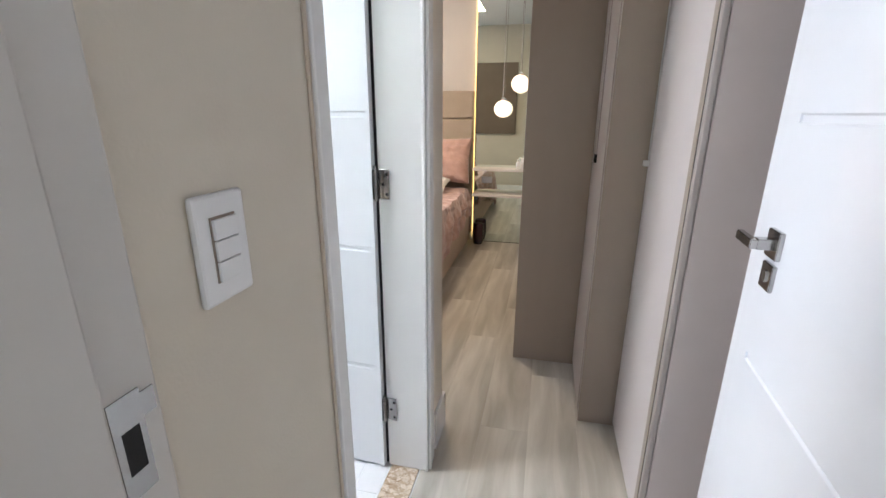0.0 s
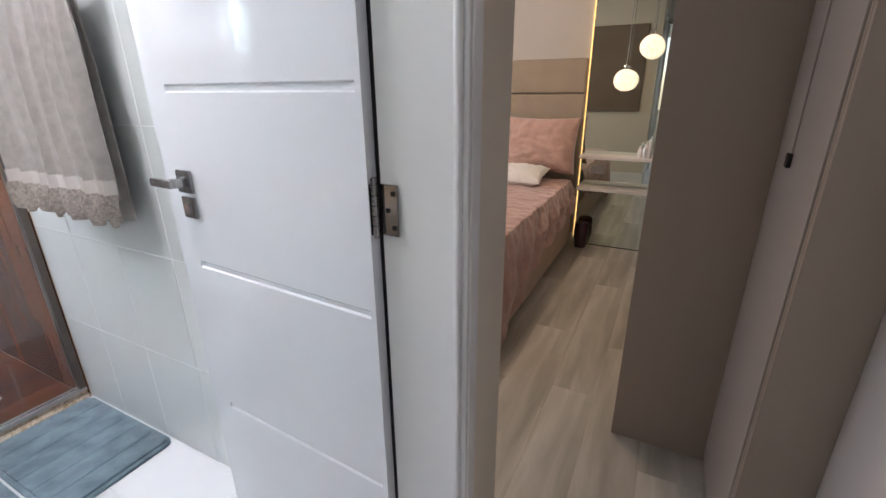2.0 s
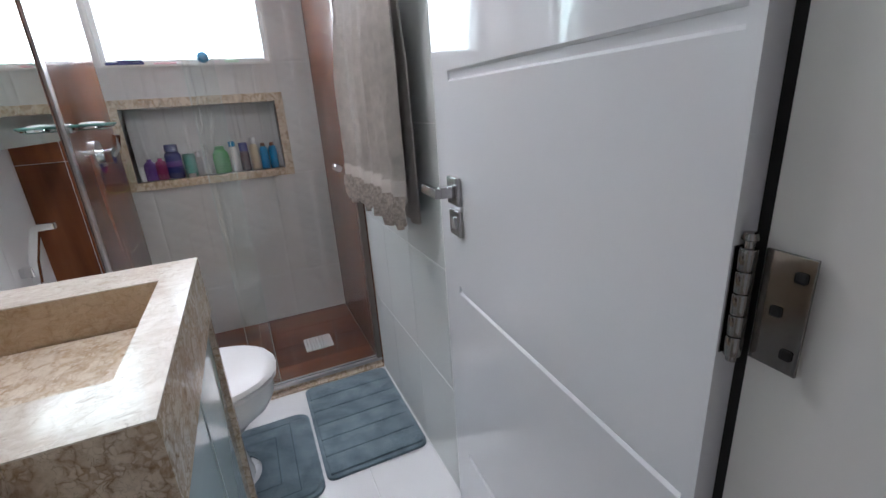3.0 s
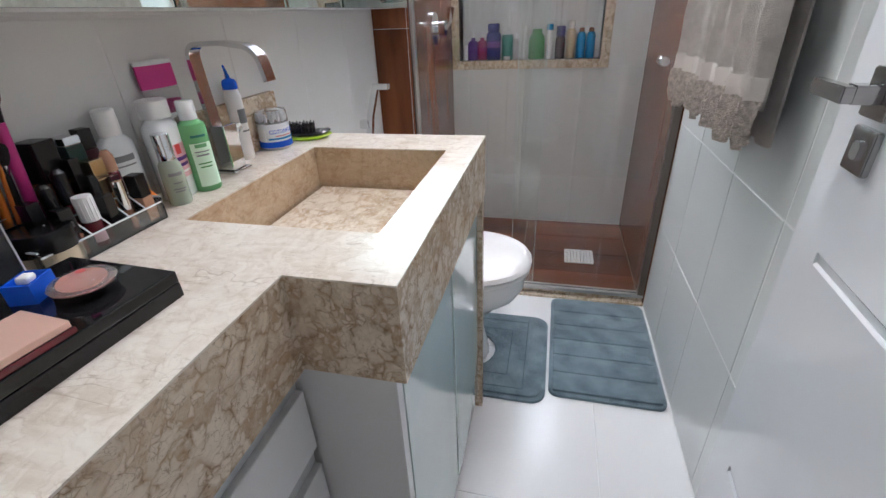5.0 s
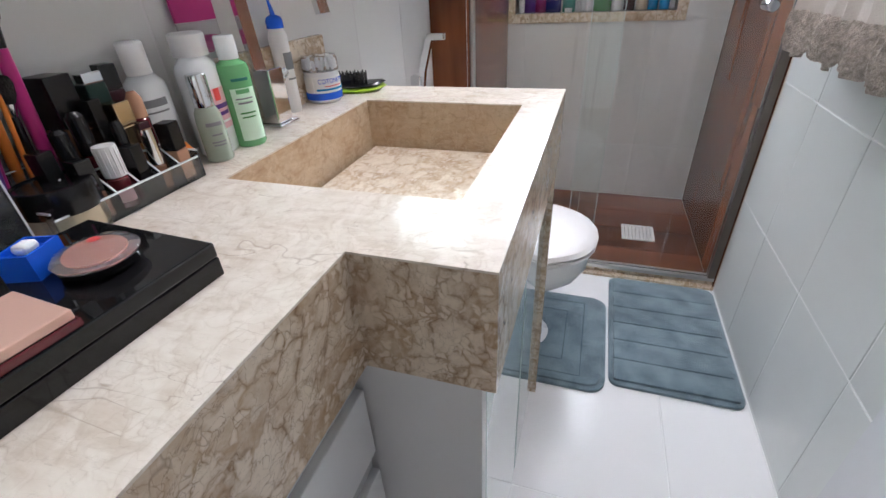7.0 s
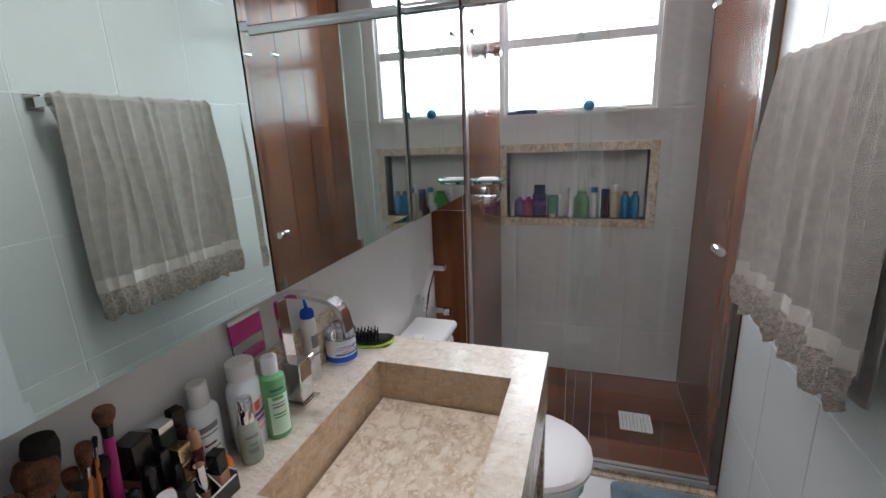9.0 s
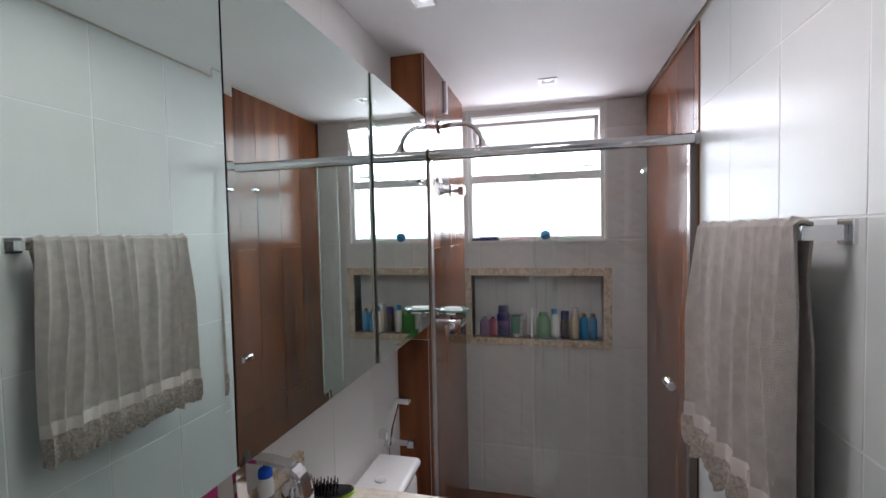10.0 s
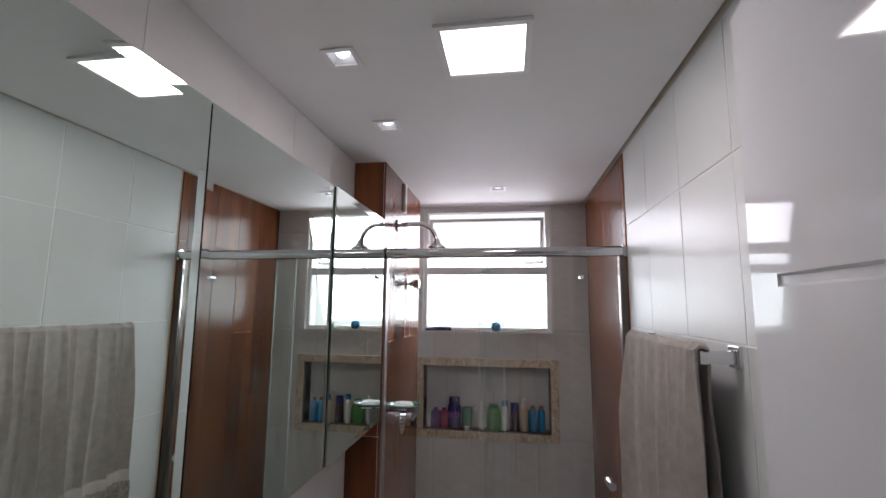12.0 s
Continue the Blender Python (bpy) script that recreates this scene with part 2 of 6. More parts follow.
def acrylic_sheet(name):
    """Thin clear acrylic: see-through, with a sheen that grows at grazing angles and pale haze mixed in to brighten it.
    """
    m = bpy.data.materials.new(name)
    m.use_nodes = True
    t = m.node_tree
    f = t.nodes.new("ShaderNodeFresnel")
    f.inputs["IOR"].default_value = 1.4
    add = t.nodes.new("ShaderNodeMath")
    add.inputs[1].default_value = 0.02
    t.links.new(f.outputs[0], add.inputs[0])
    tr, gl, mix = t.nodes.new("ShaderNodeBsdfTransparent"), t.nodes.new("ShaderNodeBsdfGlossy"), t.nodes.new("ShaderNodeMixShader")
    tr.inputs[0].default_value = (0.94, 0.95, 0.95, 1)
    gl.inputs["Roughness"].default_value = 0.06
    t.links.new(add.outputs[0], mix.inputs[0])
    t.links.new(tr.outputs[0], mix.inputs[1])
    t.links.new(gl.outputs[0], mix.inputs[2])
    # a little diffuse white, added to lighten the dark insides
    haze, body = t.nodes.new("ShaderNodeBsdfDiffuse"), t.nodes.new("ShaderNodeMixShader")
    haze.inputs[0].default_value = (0.8, 0.82, 0.84, 1)
    body.inputs[0].default_value = 0.022
    t.links.new(mix.outputs[0], body.inputs[1])
    t.links.new(haze.outputs[0], body.inputs[2])
    t.links.new(body.outputs[0], t.nodes["Material Output"].inputs[0])
    return m


M = {
    "shower_glass": streaked_glass("shower_glass"),
    "wall": material("painted_wall", (0.63, 0.565, 0.465), 0.55, vary=0.02, bump=0.06, bump_scale=220),
    "greige": material("bedroom_wall_paint", (0.50, 0.46, 0.41), 0.6, vary=0.02, bump=0.05, bump_scale=200),
    "ceiling": material("ceiling_paint", (0.74, 0.73, 0.72), 0.7, vary=0.015, bump=0.03, bump_scale=150),
    "trim": material("white_trim_lacquer", (0.79, 0.775, 0.75), 0.20, vary=0.015, bump=0.02, bump_scale=30),
    "door": material("white_door_lacquer", (0.78, 0.79, 0.81), 0.04, vary=0.01, bump=0.004, bump_scale=4, ior=1.52, rough_vary=0),
    "tile": material("white_wall_tile", (0.68, 0.705, 0.69), 0.31, vary=0.012, bump=0.02, bump_scale=7, coat=0.0, rough_vary=0.03),
    "tile_warm": material("warm_white_wall_tile", (0.67, 0.66, 0.64), 0.31, vary=0.012, bump=0.02, bump_scale=7, rough_vary=0.03),
    "grout_warm": material("warm_white_grout", (0.70, 0.68, 0.67), 0.8, vary=0.04, bump=0.2, bump_scale=300),
    "grout": material("pale_grout", (0.88, 0.89, 0.88), 0.8, vary=0.05, bump=0.2, bump_scale=300),
    "quilt": material("embossed_tile_glaze", (0.66, 0.65, 0.64), 0.3, vary=0.02, bump=0.03, bump_scale=60),
    "floor_tile": material("white_floor_tile", (0.78, 0.78, 0.78), 0.20, vary=0.01, bump=0.01, bump_scale=10, rough_vary=0.04),
    "plastic_white": material("white_plastic", (0.78, 0.77, 0.76), 0.3, vary=0.015, bump=0.01, bump_scale=60),
    "plastic_black": material("black_plastic", (0.012, 0.012, 0.013), 0.25, vary=0.1, bump=0.02, bump_scale=90),
    "black_gloss": material("black_lacquer", (0.008, 0.008, 0.009), 0.05, vary=0.1, bump=0.008, bump_scale=12, rough_vary=0.02),
    "chrome": material("chrome", (0.78, 0.79, 0.80), 0.08, 1.0, vary=0.02, bump=0.006, bump_scale=20, rough_vary=0.03),
    "steel": material("brushed_steel", (0.42, 0.41, 0.41), 0.14, 1.0, vary=0.05, bump=0.04, bump_scale=60, stretch=(1, 1, 12)),
    "aluminium": material("aluminium_profile", (0.62, 0.61, 0.60), 0.3, 1.0, vary=0.04, bump=0.02, bump_scale=90),
    "bronze": material("dark_aluminium_profile", (0.22, 0.19, 0.17), 0.35, 1.0, vary=0.06, bump=0.02, bump_scale=90),
    "mirror": material("mirror_silver", (0.77, 0.87, 0.825), 0.0, 1.0, vary=0.0, bump=0, rough_vary=0),
    "glass": material("clear_glass", (0.93, 0.975, 0.955), 0.0, trans=1.0, ior=1.45, vary=0.0, bump=0),
    "green_glass": material("glass_edge", (0.20, 0.42, 0.37), 0.05, trans=0.4, vary=0.05, bump=0),
    "acrylic": acrylic_sheet("clear_acrylic"),
    # opaque pale colour for the bright glint along clear edges
    "acrylic_edge": material("acrylic_edge_glint", (0.72, 0.74, 0.75), 0.1, vary=0.02, bump=0, rough_vary=0.02),
    "satin_glass": material("mint_back_painted_glass", (0.50, 0.60, 0.59), 0.04, vary=0.02, bump=0, coat=0.5, rough_vary=0.01),
    "frame_beige": material("beige_lacquered_frame", (0.56, 0.53, 0.49), 0.25, vary=0.01, bump=0.02, bump_scale=30),
    # tan stands for warm wall bounce on the white casing's side
    "bounce_tan": material("bounce_tan_paint", (0.52, 0.425, 0.33), 0.4, vary=0.02, bump=0.01, bump_scale=60),
    "taupe_light": material("light_taupe_panel", (0.55, 0.475, 0.44), 0.40, vary=0.02, bump=0.02, bump_scale=200),
    "hem": material("woven_towel_band", (0.63, 0.575, 0.53), 0.7, vary=0.03, scale=30, bump=0.25, bump_scale=300, sheen=0.3),
    "mirror_edge": material("dark_green_glass_edge", (0.015, 0.045, 0.035), 0.15, vary=0.05, bump=0),
    "glass_rim": material("polished_glass_rim", (0.62, 0.70, 0.68), 0.2, vary=0.05, bump=0),
    "steel_dark": material("dark_polished_steel", (0.30, 0.29, 0.28), 0.15, 1.0, vary=0.05, bump=0.01, bump_scale=60),
    "grip_grey": material("grip_shade_grey", (0.42, 0.44, 0.45), 0.35, vary=0.01, bump=0.01),
    "cabinet": material("pale_grey_lacquer", (0.70, 0.71, 0.71), 0.33, vary=0.004, bump=0.01, bump_scale=50),
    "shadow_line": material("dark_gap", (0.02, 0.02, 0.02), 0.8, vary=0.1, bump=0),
    "taupe": material("taupe_melamine", (0.335, 0.27, 0.215), 0.38, vary=0.03, bump=0.05, bump_scale=260, stretch=(1, 1, 0.15)),
    "pale_door": material("pale_pink_grey_lacquer", (0.56, 0.515, 0.50), 0.33, vary=0.01, bump=0.01, bump_scale=60),
    "taupe_gloss": material("taupe_satin_door", (0.38, 0.33, 0.30), 0.30, vary=0.02, bump=0.02, bump_scale=120),
    "towel": material("beige_terry", (0.64, 0.575, 0.52), 0.95, vary=0.08, scale=40, bump=0.9, bump_scale=520, sheen=0.4),
    "lace": material("beige_lace", (0.60, 0.52, 0.455), 0.9, vary=0.2, scale=110, bump=1.0, bump_scale=300),
    "mat": material("blue_grey_plush", (0.185, 0.265, 0.31), 0.95, second=(0.085, 0.135, 0.165), scale=15, bump=0.5, bump_scale=420, sheen=0.5),
    "mat_seam": material("blue_grey_seam", (0.10, 0.15, 0.18), 0.95, vary=0.05, bump=0.2, bump_scale=300),
    "ceramic": material("white_sanitary_ceramic", (0.80, 0.80, 0.79), 0.08, vary=0.01, bump=0, coat=0.4, rough_vary=0.02),
    "pink": material("dusty_pink_coverlet", (0.54, 0.34, 0.27), 0.75, vary=0.10, scale=14, bump=0.5, bump_scale=60, sheen=0.5),
    "linen": material("white_linen", (0.74, 0.71, 0.67), 0.85, vary=0.03, bump=0.25, bump_scale=120),
    "head": material("beige_headboard_fabric", (0.36, 0.29, 0.21), 0.8, vary=0.05, bump=0.3, bump_scale=400),
    "bed_base": material("beige_bed_base_fabric", (0.55, 0.44, 0.33), 0.8, vary=0.05, bump=0.3, bump_scale=350),
    "panel_brown": material("brown_panel", (0.17, 0.125, 0.09), 0.5, vary=0.05, bump=0.1, bump_scale=200),
    "led": material("warm_led", (1.0, 0.66, 0.22), 0.5, vary=0, bump=0, emit=0.9, rough_vary=0),
    "pendant": material("lit_crystal_globe", (1.0, 0.78, 0.50), 0.15, vary=0.3, scale=60, bump=0.6, bump_scale=70, emit=0.8),
    "bulb": material("lit_bulb", (0.95, 0.97, 1.0), 0.4, vary=0, bump=0, emit=6, rough_vary=0),
    "lamp_white": material("lit_diffuser", (1.0, 0.98, 0.96), 0.5, vary=0, bump=0, emit=9, rough_vary=0),
    "sky_glow": material("overcast_backdrop", (0.93, 0.97, 1.0), 0.9, vary=0, bump=0, emit=2.2, rough_vary=0),
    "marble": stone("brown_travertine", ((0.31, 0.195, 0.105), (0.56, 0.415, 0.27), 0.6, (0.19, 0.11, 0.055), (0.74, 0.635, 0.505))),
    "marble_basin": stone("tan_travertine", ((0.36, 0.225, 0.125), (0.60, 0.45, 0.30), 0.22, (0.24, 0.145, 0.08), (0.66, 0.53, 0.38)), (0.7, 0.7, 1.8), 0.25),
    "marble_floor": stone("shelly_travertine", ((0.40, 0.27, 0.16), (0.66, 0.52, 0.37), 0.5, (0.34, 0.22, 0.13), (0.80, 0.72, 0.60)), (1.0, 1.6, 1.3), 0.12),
    # same stone, paled for the window and ceiling light the top reflects
    "marble_sheen_top": stone("sheen_pale_travertine", ((0.46, 0.36, 0.255), (0.74, 0.68, 0.60), 0.22, (0.36, 0.26, 0.18), (0.80, 0.75, 0.67)), (1.9, 0.5, 1.9), 0.22, 8.0),
    "wood_tile_x": grain("brown_wood_tile", (0.085, 0.024, 0.009), (0.27, 0.088, 0.032), 2, 0.20, 2.2, 24, 0.015, 0.05),
    "wood_tile_floor": grain("brown_wood_floor_tile", (0.075, 0.022, 0.009), (0.22, 0.072, 0.028), 1, 0.36, 2.2, 24, 0.05, 0.08),
    "laminate": grain("pale_oak_laminate", (0.35, 0.32, 0.265), (0.63, 0.60, 0.53), 1, 0.36, 3.6, 26, 0.05, 0.010, 1.6),
}

# ---------------------------------------------------------------- mesh tools


def part(name, bm, mat, parent=None, label="", local=False, smooth=False, kind=""):
    """Links a bmesh as one mesh object under a thing or a part; coordinates are the world's unless local."""
    root = parent
    while root is not None and root.parent:
        root = root.parent
    if root is not None and not local:
        bm.transform(root.matrix_basis.inverted())
    bmesh.ops.recalc_face_normals(bm, faces=bm.faces)
    me = bpy.data.meshes.new(name)
    bm.to_mesh(me)
    bm.free()
    me.materials.append(M[mat] if isinstance(mat, str) else mat)
    if smooth:
        for p in me.polygons:
            p.use_smooth = True
        me.set_sharp_from_angle(angle=radians(38))
    ob = new(name, me)
    ob.parent = parent
    return tagged(ob, label, kind=kind)


def thing(name, loc, label, category, group="", rz=0.0):
    ob = new(name)
    ob.matrix_basis = pose(*loc, 0, 0, rz)
    ob.empty_display_size = 0.05
    return tagged(ob, label, category, group)


def structure(name, bm, mat, label="", smooth=False):
    return part(name, bm, mat, None, label, kind="structure", smooth=smooth)


def box(bm, x0, x1, y0, y1, z0, z1, bevel=0.0, seg=2):
    vs = [bm.verts.new((x, y, z)) for x in (min(x0, x1), max(x0, x1)) for y in (min(y0, y1), max(y0, y1)) for z in (min(z0, z1), max(z0, z1))]
    fs = [bm.faces.new([vs[i] for i in q]) for q in ((0, 1, 3, 2), (4, 6, 7, 5), (0, 4, 5, 1), (2, 3, 7, 6), (0, 2, 6, 4), (1, 5, 7, 3))]
    if bevel:
        es = list({e for f in fs for e in f.edges})
        bmesh.ops.bevel(bm, geom=es, offset=bevel, segments=seg, profile=0.5, affect="EDGES")
    return bm


def boxes(*items, bevel=0.0):
    bm = bmesh.new()
    for b in items:
        box(bm, *b, bevel=bevel)
    return bm


def lathe(bm, prof, seg=20, c=(0, 0), sx=1.0, sy=1.0):
    """Turns (radius, height) pairs round a vertical axis."""
    rings = []
    for r, z in prof:
        if r < 1e-5:
            rings.append([bm.verts.new((c[0], c[1], z))])
        else:
            rings.append([bm.verts.new((c[0] + sx * r * math.cos(2 * math.pi * i / seg), c[1] + sy * r * math.sin(2 * math.pi * i / seg), z)) for i in range(seg)])
    for a, b in zip(rings, rings[1:]):
        for i in range(seg):
            j = (i + 1) % seg
            if len(a) == 1 and len(b) > 1:
                bm.faces.new((a[0], b[i], b[j]))
            elif len(b) == 1 and len(a) > 1:
                bm.faces.new((a[i], a[j], b[0]))
            elif len(a) > 1:
                bm.faces.new((a[i], a[j], b[j], b[i]))
    if len(rings[0]) > 1:
        bm.faces.new(rings[0][::-1])
    if len(rings[-1]) > 1:
        bm.faces.new(rings[-1])
    return bm


def sweep(bm, pts, section, closed_ends=True, up=(0, 0, 1)):
    """Carries a closed section of (side, up) pairs along a line of points; section may be a list of one per point."""
    pts = [Vector(p) for p in pts]
    rings = []
    for i, p in enumerate(pts):
        d = (pts[min(i + 1, len(pts) - 1)] - pts[max(i - 1, 0)]).normalized()
        u = Vector(up)
        if abs(d.dot(u)) > 0.99:
            u = Vector((1, 0, 0)) if abs(d.x) < 0.9 else Vector((0, 1, 0))
        s = d.cross(u).normalized()
        v = s.cross(d).normalized()
        sec = section[i] if isinstance(section[0][0], (tuple, list)) else section
        rings.append([bm.verts.new(p + s * a + v * b) for a, b in sec])
    n = len(rings[0])
    for a, b in zip(rings, rings[1:]):
        for i in range(n):
            bm.faces.new((a[i], a[(i + 1) % n], b[(i + 1) % n], b[i]))
    if closed_ends:
        bm.faces.new(rings[0][::-1])
        bm.faces.new(rings[-1])
    return bm


def circle(r, n=10, ry=None):
    return [(r * math.cos(2 * math.pi * i / n), (ry or r) * math.sin(2 * math.pi * i / n)) for i in range(n)]


def tube(bm, pts, r, n=10, up=(0, 0, 1)):
    sec = [circle(q, n) for q in r] if isinstance(r, (list, tuple)) else circle(r, n)
    return sweep(bm, pts, sec, up=up)


def arc(c, r, a0, a1, n, plane="yz"):
    out = []
    for i in range(n + 1):
        a = radians(a0 + (a1 - a0) * i / n)
        u, v = r * math.cos(a), r * math.sin(a)
        out.append((c[0], c[1] + u, c[2] + v) if plane == "yz" else (c[0] + u, c[1], c[2] + v) if plane == "xz" else (c[0] + u, c[1] + v, c[2]))
    return out


def slab(bm, outline, z0, z1, bevel=0.0):
    """A flat plate with an outline of (x, y) pairs."""
    lo = [bm.verts.new((x, y, z0)) for x, y in outline]
    hi = [bm.verts.new((x, y, z1)) for x, y in outline]
    n = len(lo)
    bm.faces.new(lo[::-1])
    top = bm.faces.new(hi)
    for i in range(n):
        bm.faces.new((lo[i], lo[(i + 1) % n], hi[(i + 1) % n], hi[i]))
    if bevel:
        bmesh.ops.bevel(bm, geom=list(top.edges), offset=bevel, segments=3, profile=0.6, affect="EDGES")
    return bm


def rounded(x0, x1, y0, y1, r, n=5):
    out = []
    for cx, cy, a in ((x1 - r, y1 - r, 0), (x0 + r, y1 - r, 90), (x0 + r, y0 + r, 180), (x1 - r, y0 + r, 270)):
        for i in range(n + 1):
            t = radians(a + 90 * i / n)
            out.append((cx + r * math.cos(t), cy + r * math.sin(t)))
    return out


def sheet(bm, fn, nu, nv, thick=0.0):
    """A cloth-like surface from fn(u, v); thick gives it a back."""
    g = [[bm.verts.new(fn(i / nu, j / nv)) for j in range(nv + 1)] for i in range(nu + 1)]
    fs = [bm.faces.new((g[i][j], g[i + 1][j], g[i + 1][j + 1], g[i][j + 1])) for i in range(nu) for j in range(nv)]
    if thick:
        bm.normal_update()
        bmesh.ops.solidify(bm, geom=fs, thickness=thick)
    return bm


# ---------------------------------------------------------------- the plan (metres)
YL, YR = 0.34, 1.44          # bathroom side walls
XE, XW = -0.31, -2.85        # bathroom end walls
XH = -0.176                  # hall face of the bathroom wall
ZC = 2.222                   # bathroom ceiling
ZR = 2.50                    # other ceilings
XG = -1.985                  # shower glass
XB, YB = -1.972, 0.478       # boxed shaft beside the shower
D0, D1, DZ = 0.765, 1.352, 2.10   # bathroom door opening

# ---------------------------------------------------------------- large structure
structure("wall_bath_south", boxes((-3.0, XH, 0.19, YL - 0.0022, 0, ZR), (XH, 0.585, 0.19, 0.33, 2.12, ZR), (0.585, 2.3, 0.19, 0.33, 0, ZR)), "wall", "beige painted wall round the entry doorway")
structure("wall_bath_north", boxes((-3.0, XH, YR + 0.0022, 1.60, 0, ZR)), "wall", "beige painted wall at the end of the hall")
structure("wall_bath_east", boxes((XE + 0.0022, XH, YL - 0.0026, D0 - 0.025, 0, ZR), (XE + 0.0022, XH, D1 + 0.012, YR + 0.0026, 0, ZR), (XE + 0.0022, XH, D0 - 0.025, D1 + 0.012, DZ + 0.02, ZR)), "wall", "beige painted hall wall with the bathroom doorway")
structure("tile_bed_south", boxes((XB, XE, YL - 0.004, YL - 0.0006, 0, ZC)), "grout_warm", "white joints of the wall tiles")
structure("tile_bed_north", boxes((XB, XE, YR + 0.0011, YR + 0.004, 0, ZC)), "grout", "white joints of the wall tiles")
structure("tile_bed_east", boxes((XE + 0.0011, XE + 0.004, YL, D0 - 0.03, 0, ZC)), "grout", "white joints of the wall tiles")
NY0, NY1, NZ0, NZ1 = 0.486, 1.217, 0.905, 1.268
WY0, WY1, WZ0, WZ1 = 0.474, 1.230, 1.470, 2.215
structure("wall_bath_west", boxes((-3.0, XW - 0.006, 0.332, WY0, 0, ZR), (-3.0, XW - 0.006, WY1, 1.448, 0, ZR), (-3.0, XW - 0.006, WY0, WY1, WZ1, ZR), (-3.0, XW - 0.006, WY0, WY1, NZ1, WZ0), (-3.0, XW - 0.006, WY0, NY0, NZ0, NZ1), (-3.0, XW - 0.006, NY1, WY1, NZ0, NZ1), (-3.0, XW - 0.006, WY0, WY1, 0, NZ0), (-3.0, XW - 0.11, NY0, NY1, NZ0, NZ1)), "grout", "outer bathroom wall with the window and the niche")
DOWN = ((-1.187, 0.587), (-1.602, 0.587), (-2.458, 0.938))


def pierced_ceiling():
    h = 0.031
    xs = sorted({-2.99, XE - 0.001} | {x + d for x, _ in DOWN for d in (-h, h)})
    ys = sorted({YL + 0.0005, YR - 0.018} | {y + d for _, y in DOWN for d in (-h, h)})
    items = [(xs[0], xs[-1], YR - 0.018, YR - 0.0005, ZC + 0.025, ZC + 0.06)]
    for a, b in zip(xs, xs[1:]):
        for c, d in zip(ys, ys[1:]):
            if not any(abs((a + b) / 2 - x) < h and abs((c + d) / 2 - y) < h for x, y in DOWN):
                items.append((a, b, c, d, ZC, ZC + 0.06))
    structure("ceiling_bath", boxes(*items), "ceiling", "white plaster bathroom ceiling")


pierced_ceiling()
structure("shaft_box", boxes((-2.70, XB - 0.0012, YL, YB - 0.0012, 0, ZC - 0.0005), (-2.85, -2.70, YL, 0.4368, 0, ZC - 0.0005)), "grout", "boxed shaft beside the shower")
structure("floor_bath", boxes((XG - 0.015, XH - 0.02, YL - 0.008, YR + 0.008, -0.12, -0.0014)), "grout", "pale floor bed under the bathroom tiles")
structure("floor_shower", boxes((-3.0, XG - 0.015, YL - 0.008, YR + 0.008, -0.12, -0.026)), "grout", "floor bed of the shower")
structure("threshold", boxes((-0.305, -0.20, D0, D1, -0.02, 0.004), bevel=0.002), "marble", "speckled stone threshold at the bathroom door")
structure("floor", boxes((-3.4, 2.3, -2.6, 0.33, -0.12, -0.006), (XH - 0.02, 2.3, 0.33, 1.6, -0.12, -0.006), (-3.4, 2.3, 1.6, 4.43, -0.12, -0.006)), "laminate", "pale oak laminate floor")
structure("ceiling", boxes((XH, 2.3, 0.33, 1.6, ZR, ZR + 0.08), (-3.4, 2.3, 1.6, 4.6, ZR, ZR + 0.08), (-3.4, 2.3, -2.7, 0.19, ZR, ZR + 0.08)), "ceiling", "white plaster ceiling")
structure("wall_bedroom_north", boxes((-3.5, 2.3, 4.43, 4.55, 0, ZR)), "greige", "warm beige bedroom wall behind the bed")
# unseen wall; its window opening is added for the fill lamp
structure("wall_bedroom_west", boxes((-3.5, -3.3, 1.6, 2.2, 0, ZR), (-3.5, -3.3, 3.8, 4.43, 0, ZR), (-3.5, -3.3, 2.2, 3.8, 0, 0.9), (-3.5, -3.3, 2.2, 3.8, 2.15, ZR)), "greige", "unseen bedroom wall with an added window opening")
structure("wall_hall_east", boxes((0.98, 1.1, 0.33, 4.43, 0, ZR)), "wall", "wall behind the wardrobes")
structure("wall_back_room", boxes((-3.5, -3.3, -2.7, 0.19, 0, ZR), (2.3, 2.45, -2.7, 0.33, 0, ZR), (-3.5, -0.3, -2.8, -2.6, 0, ZR), (1.5, 2.45, -2.8, -2.6, 0, ZR), (-0.3, 1.5, -2.8, -2.6, 0, 0.8), (-0.3, 1.5, -2.8, -2.6, 2.2, ZR)), "wall", "walls of the room before the doorway")
structure("backdrop", boxes((-4.6, -4.5, -1.5, 3.6, 0, 4.5)), "sky_glow", "bright overcast sky outside the frosted window")
structure("ground", boxes((-60, 60, -60, 60, -3.2, -3.0)), "grout", "ground outside")

# jambs and casings of the bathroom doorway
structure("door_frame_bath", boxes((XE - 0.004, XH + 0.002, D0 - 0.03, D0 - 0.008, 0.004, DZ), (XE - 0.004, XH + 0.002, D1 - 0.016, D1 + 0.014, 0.004, DZ), (XE - 0.004, XH + 0.002, D0 - 0.03, D1 + 0.014, DZ, DZ + 0.025), (-0.265, -0.215, D0 - 0.008, D0 + 0.004, 0.004, DZ), bevel=0.0015), "trim", "white lacquered bathroom door frame")
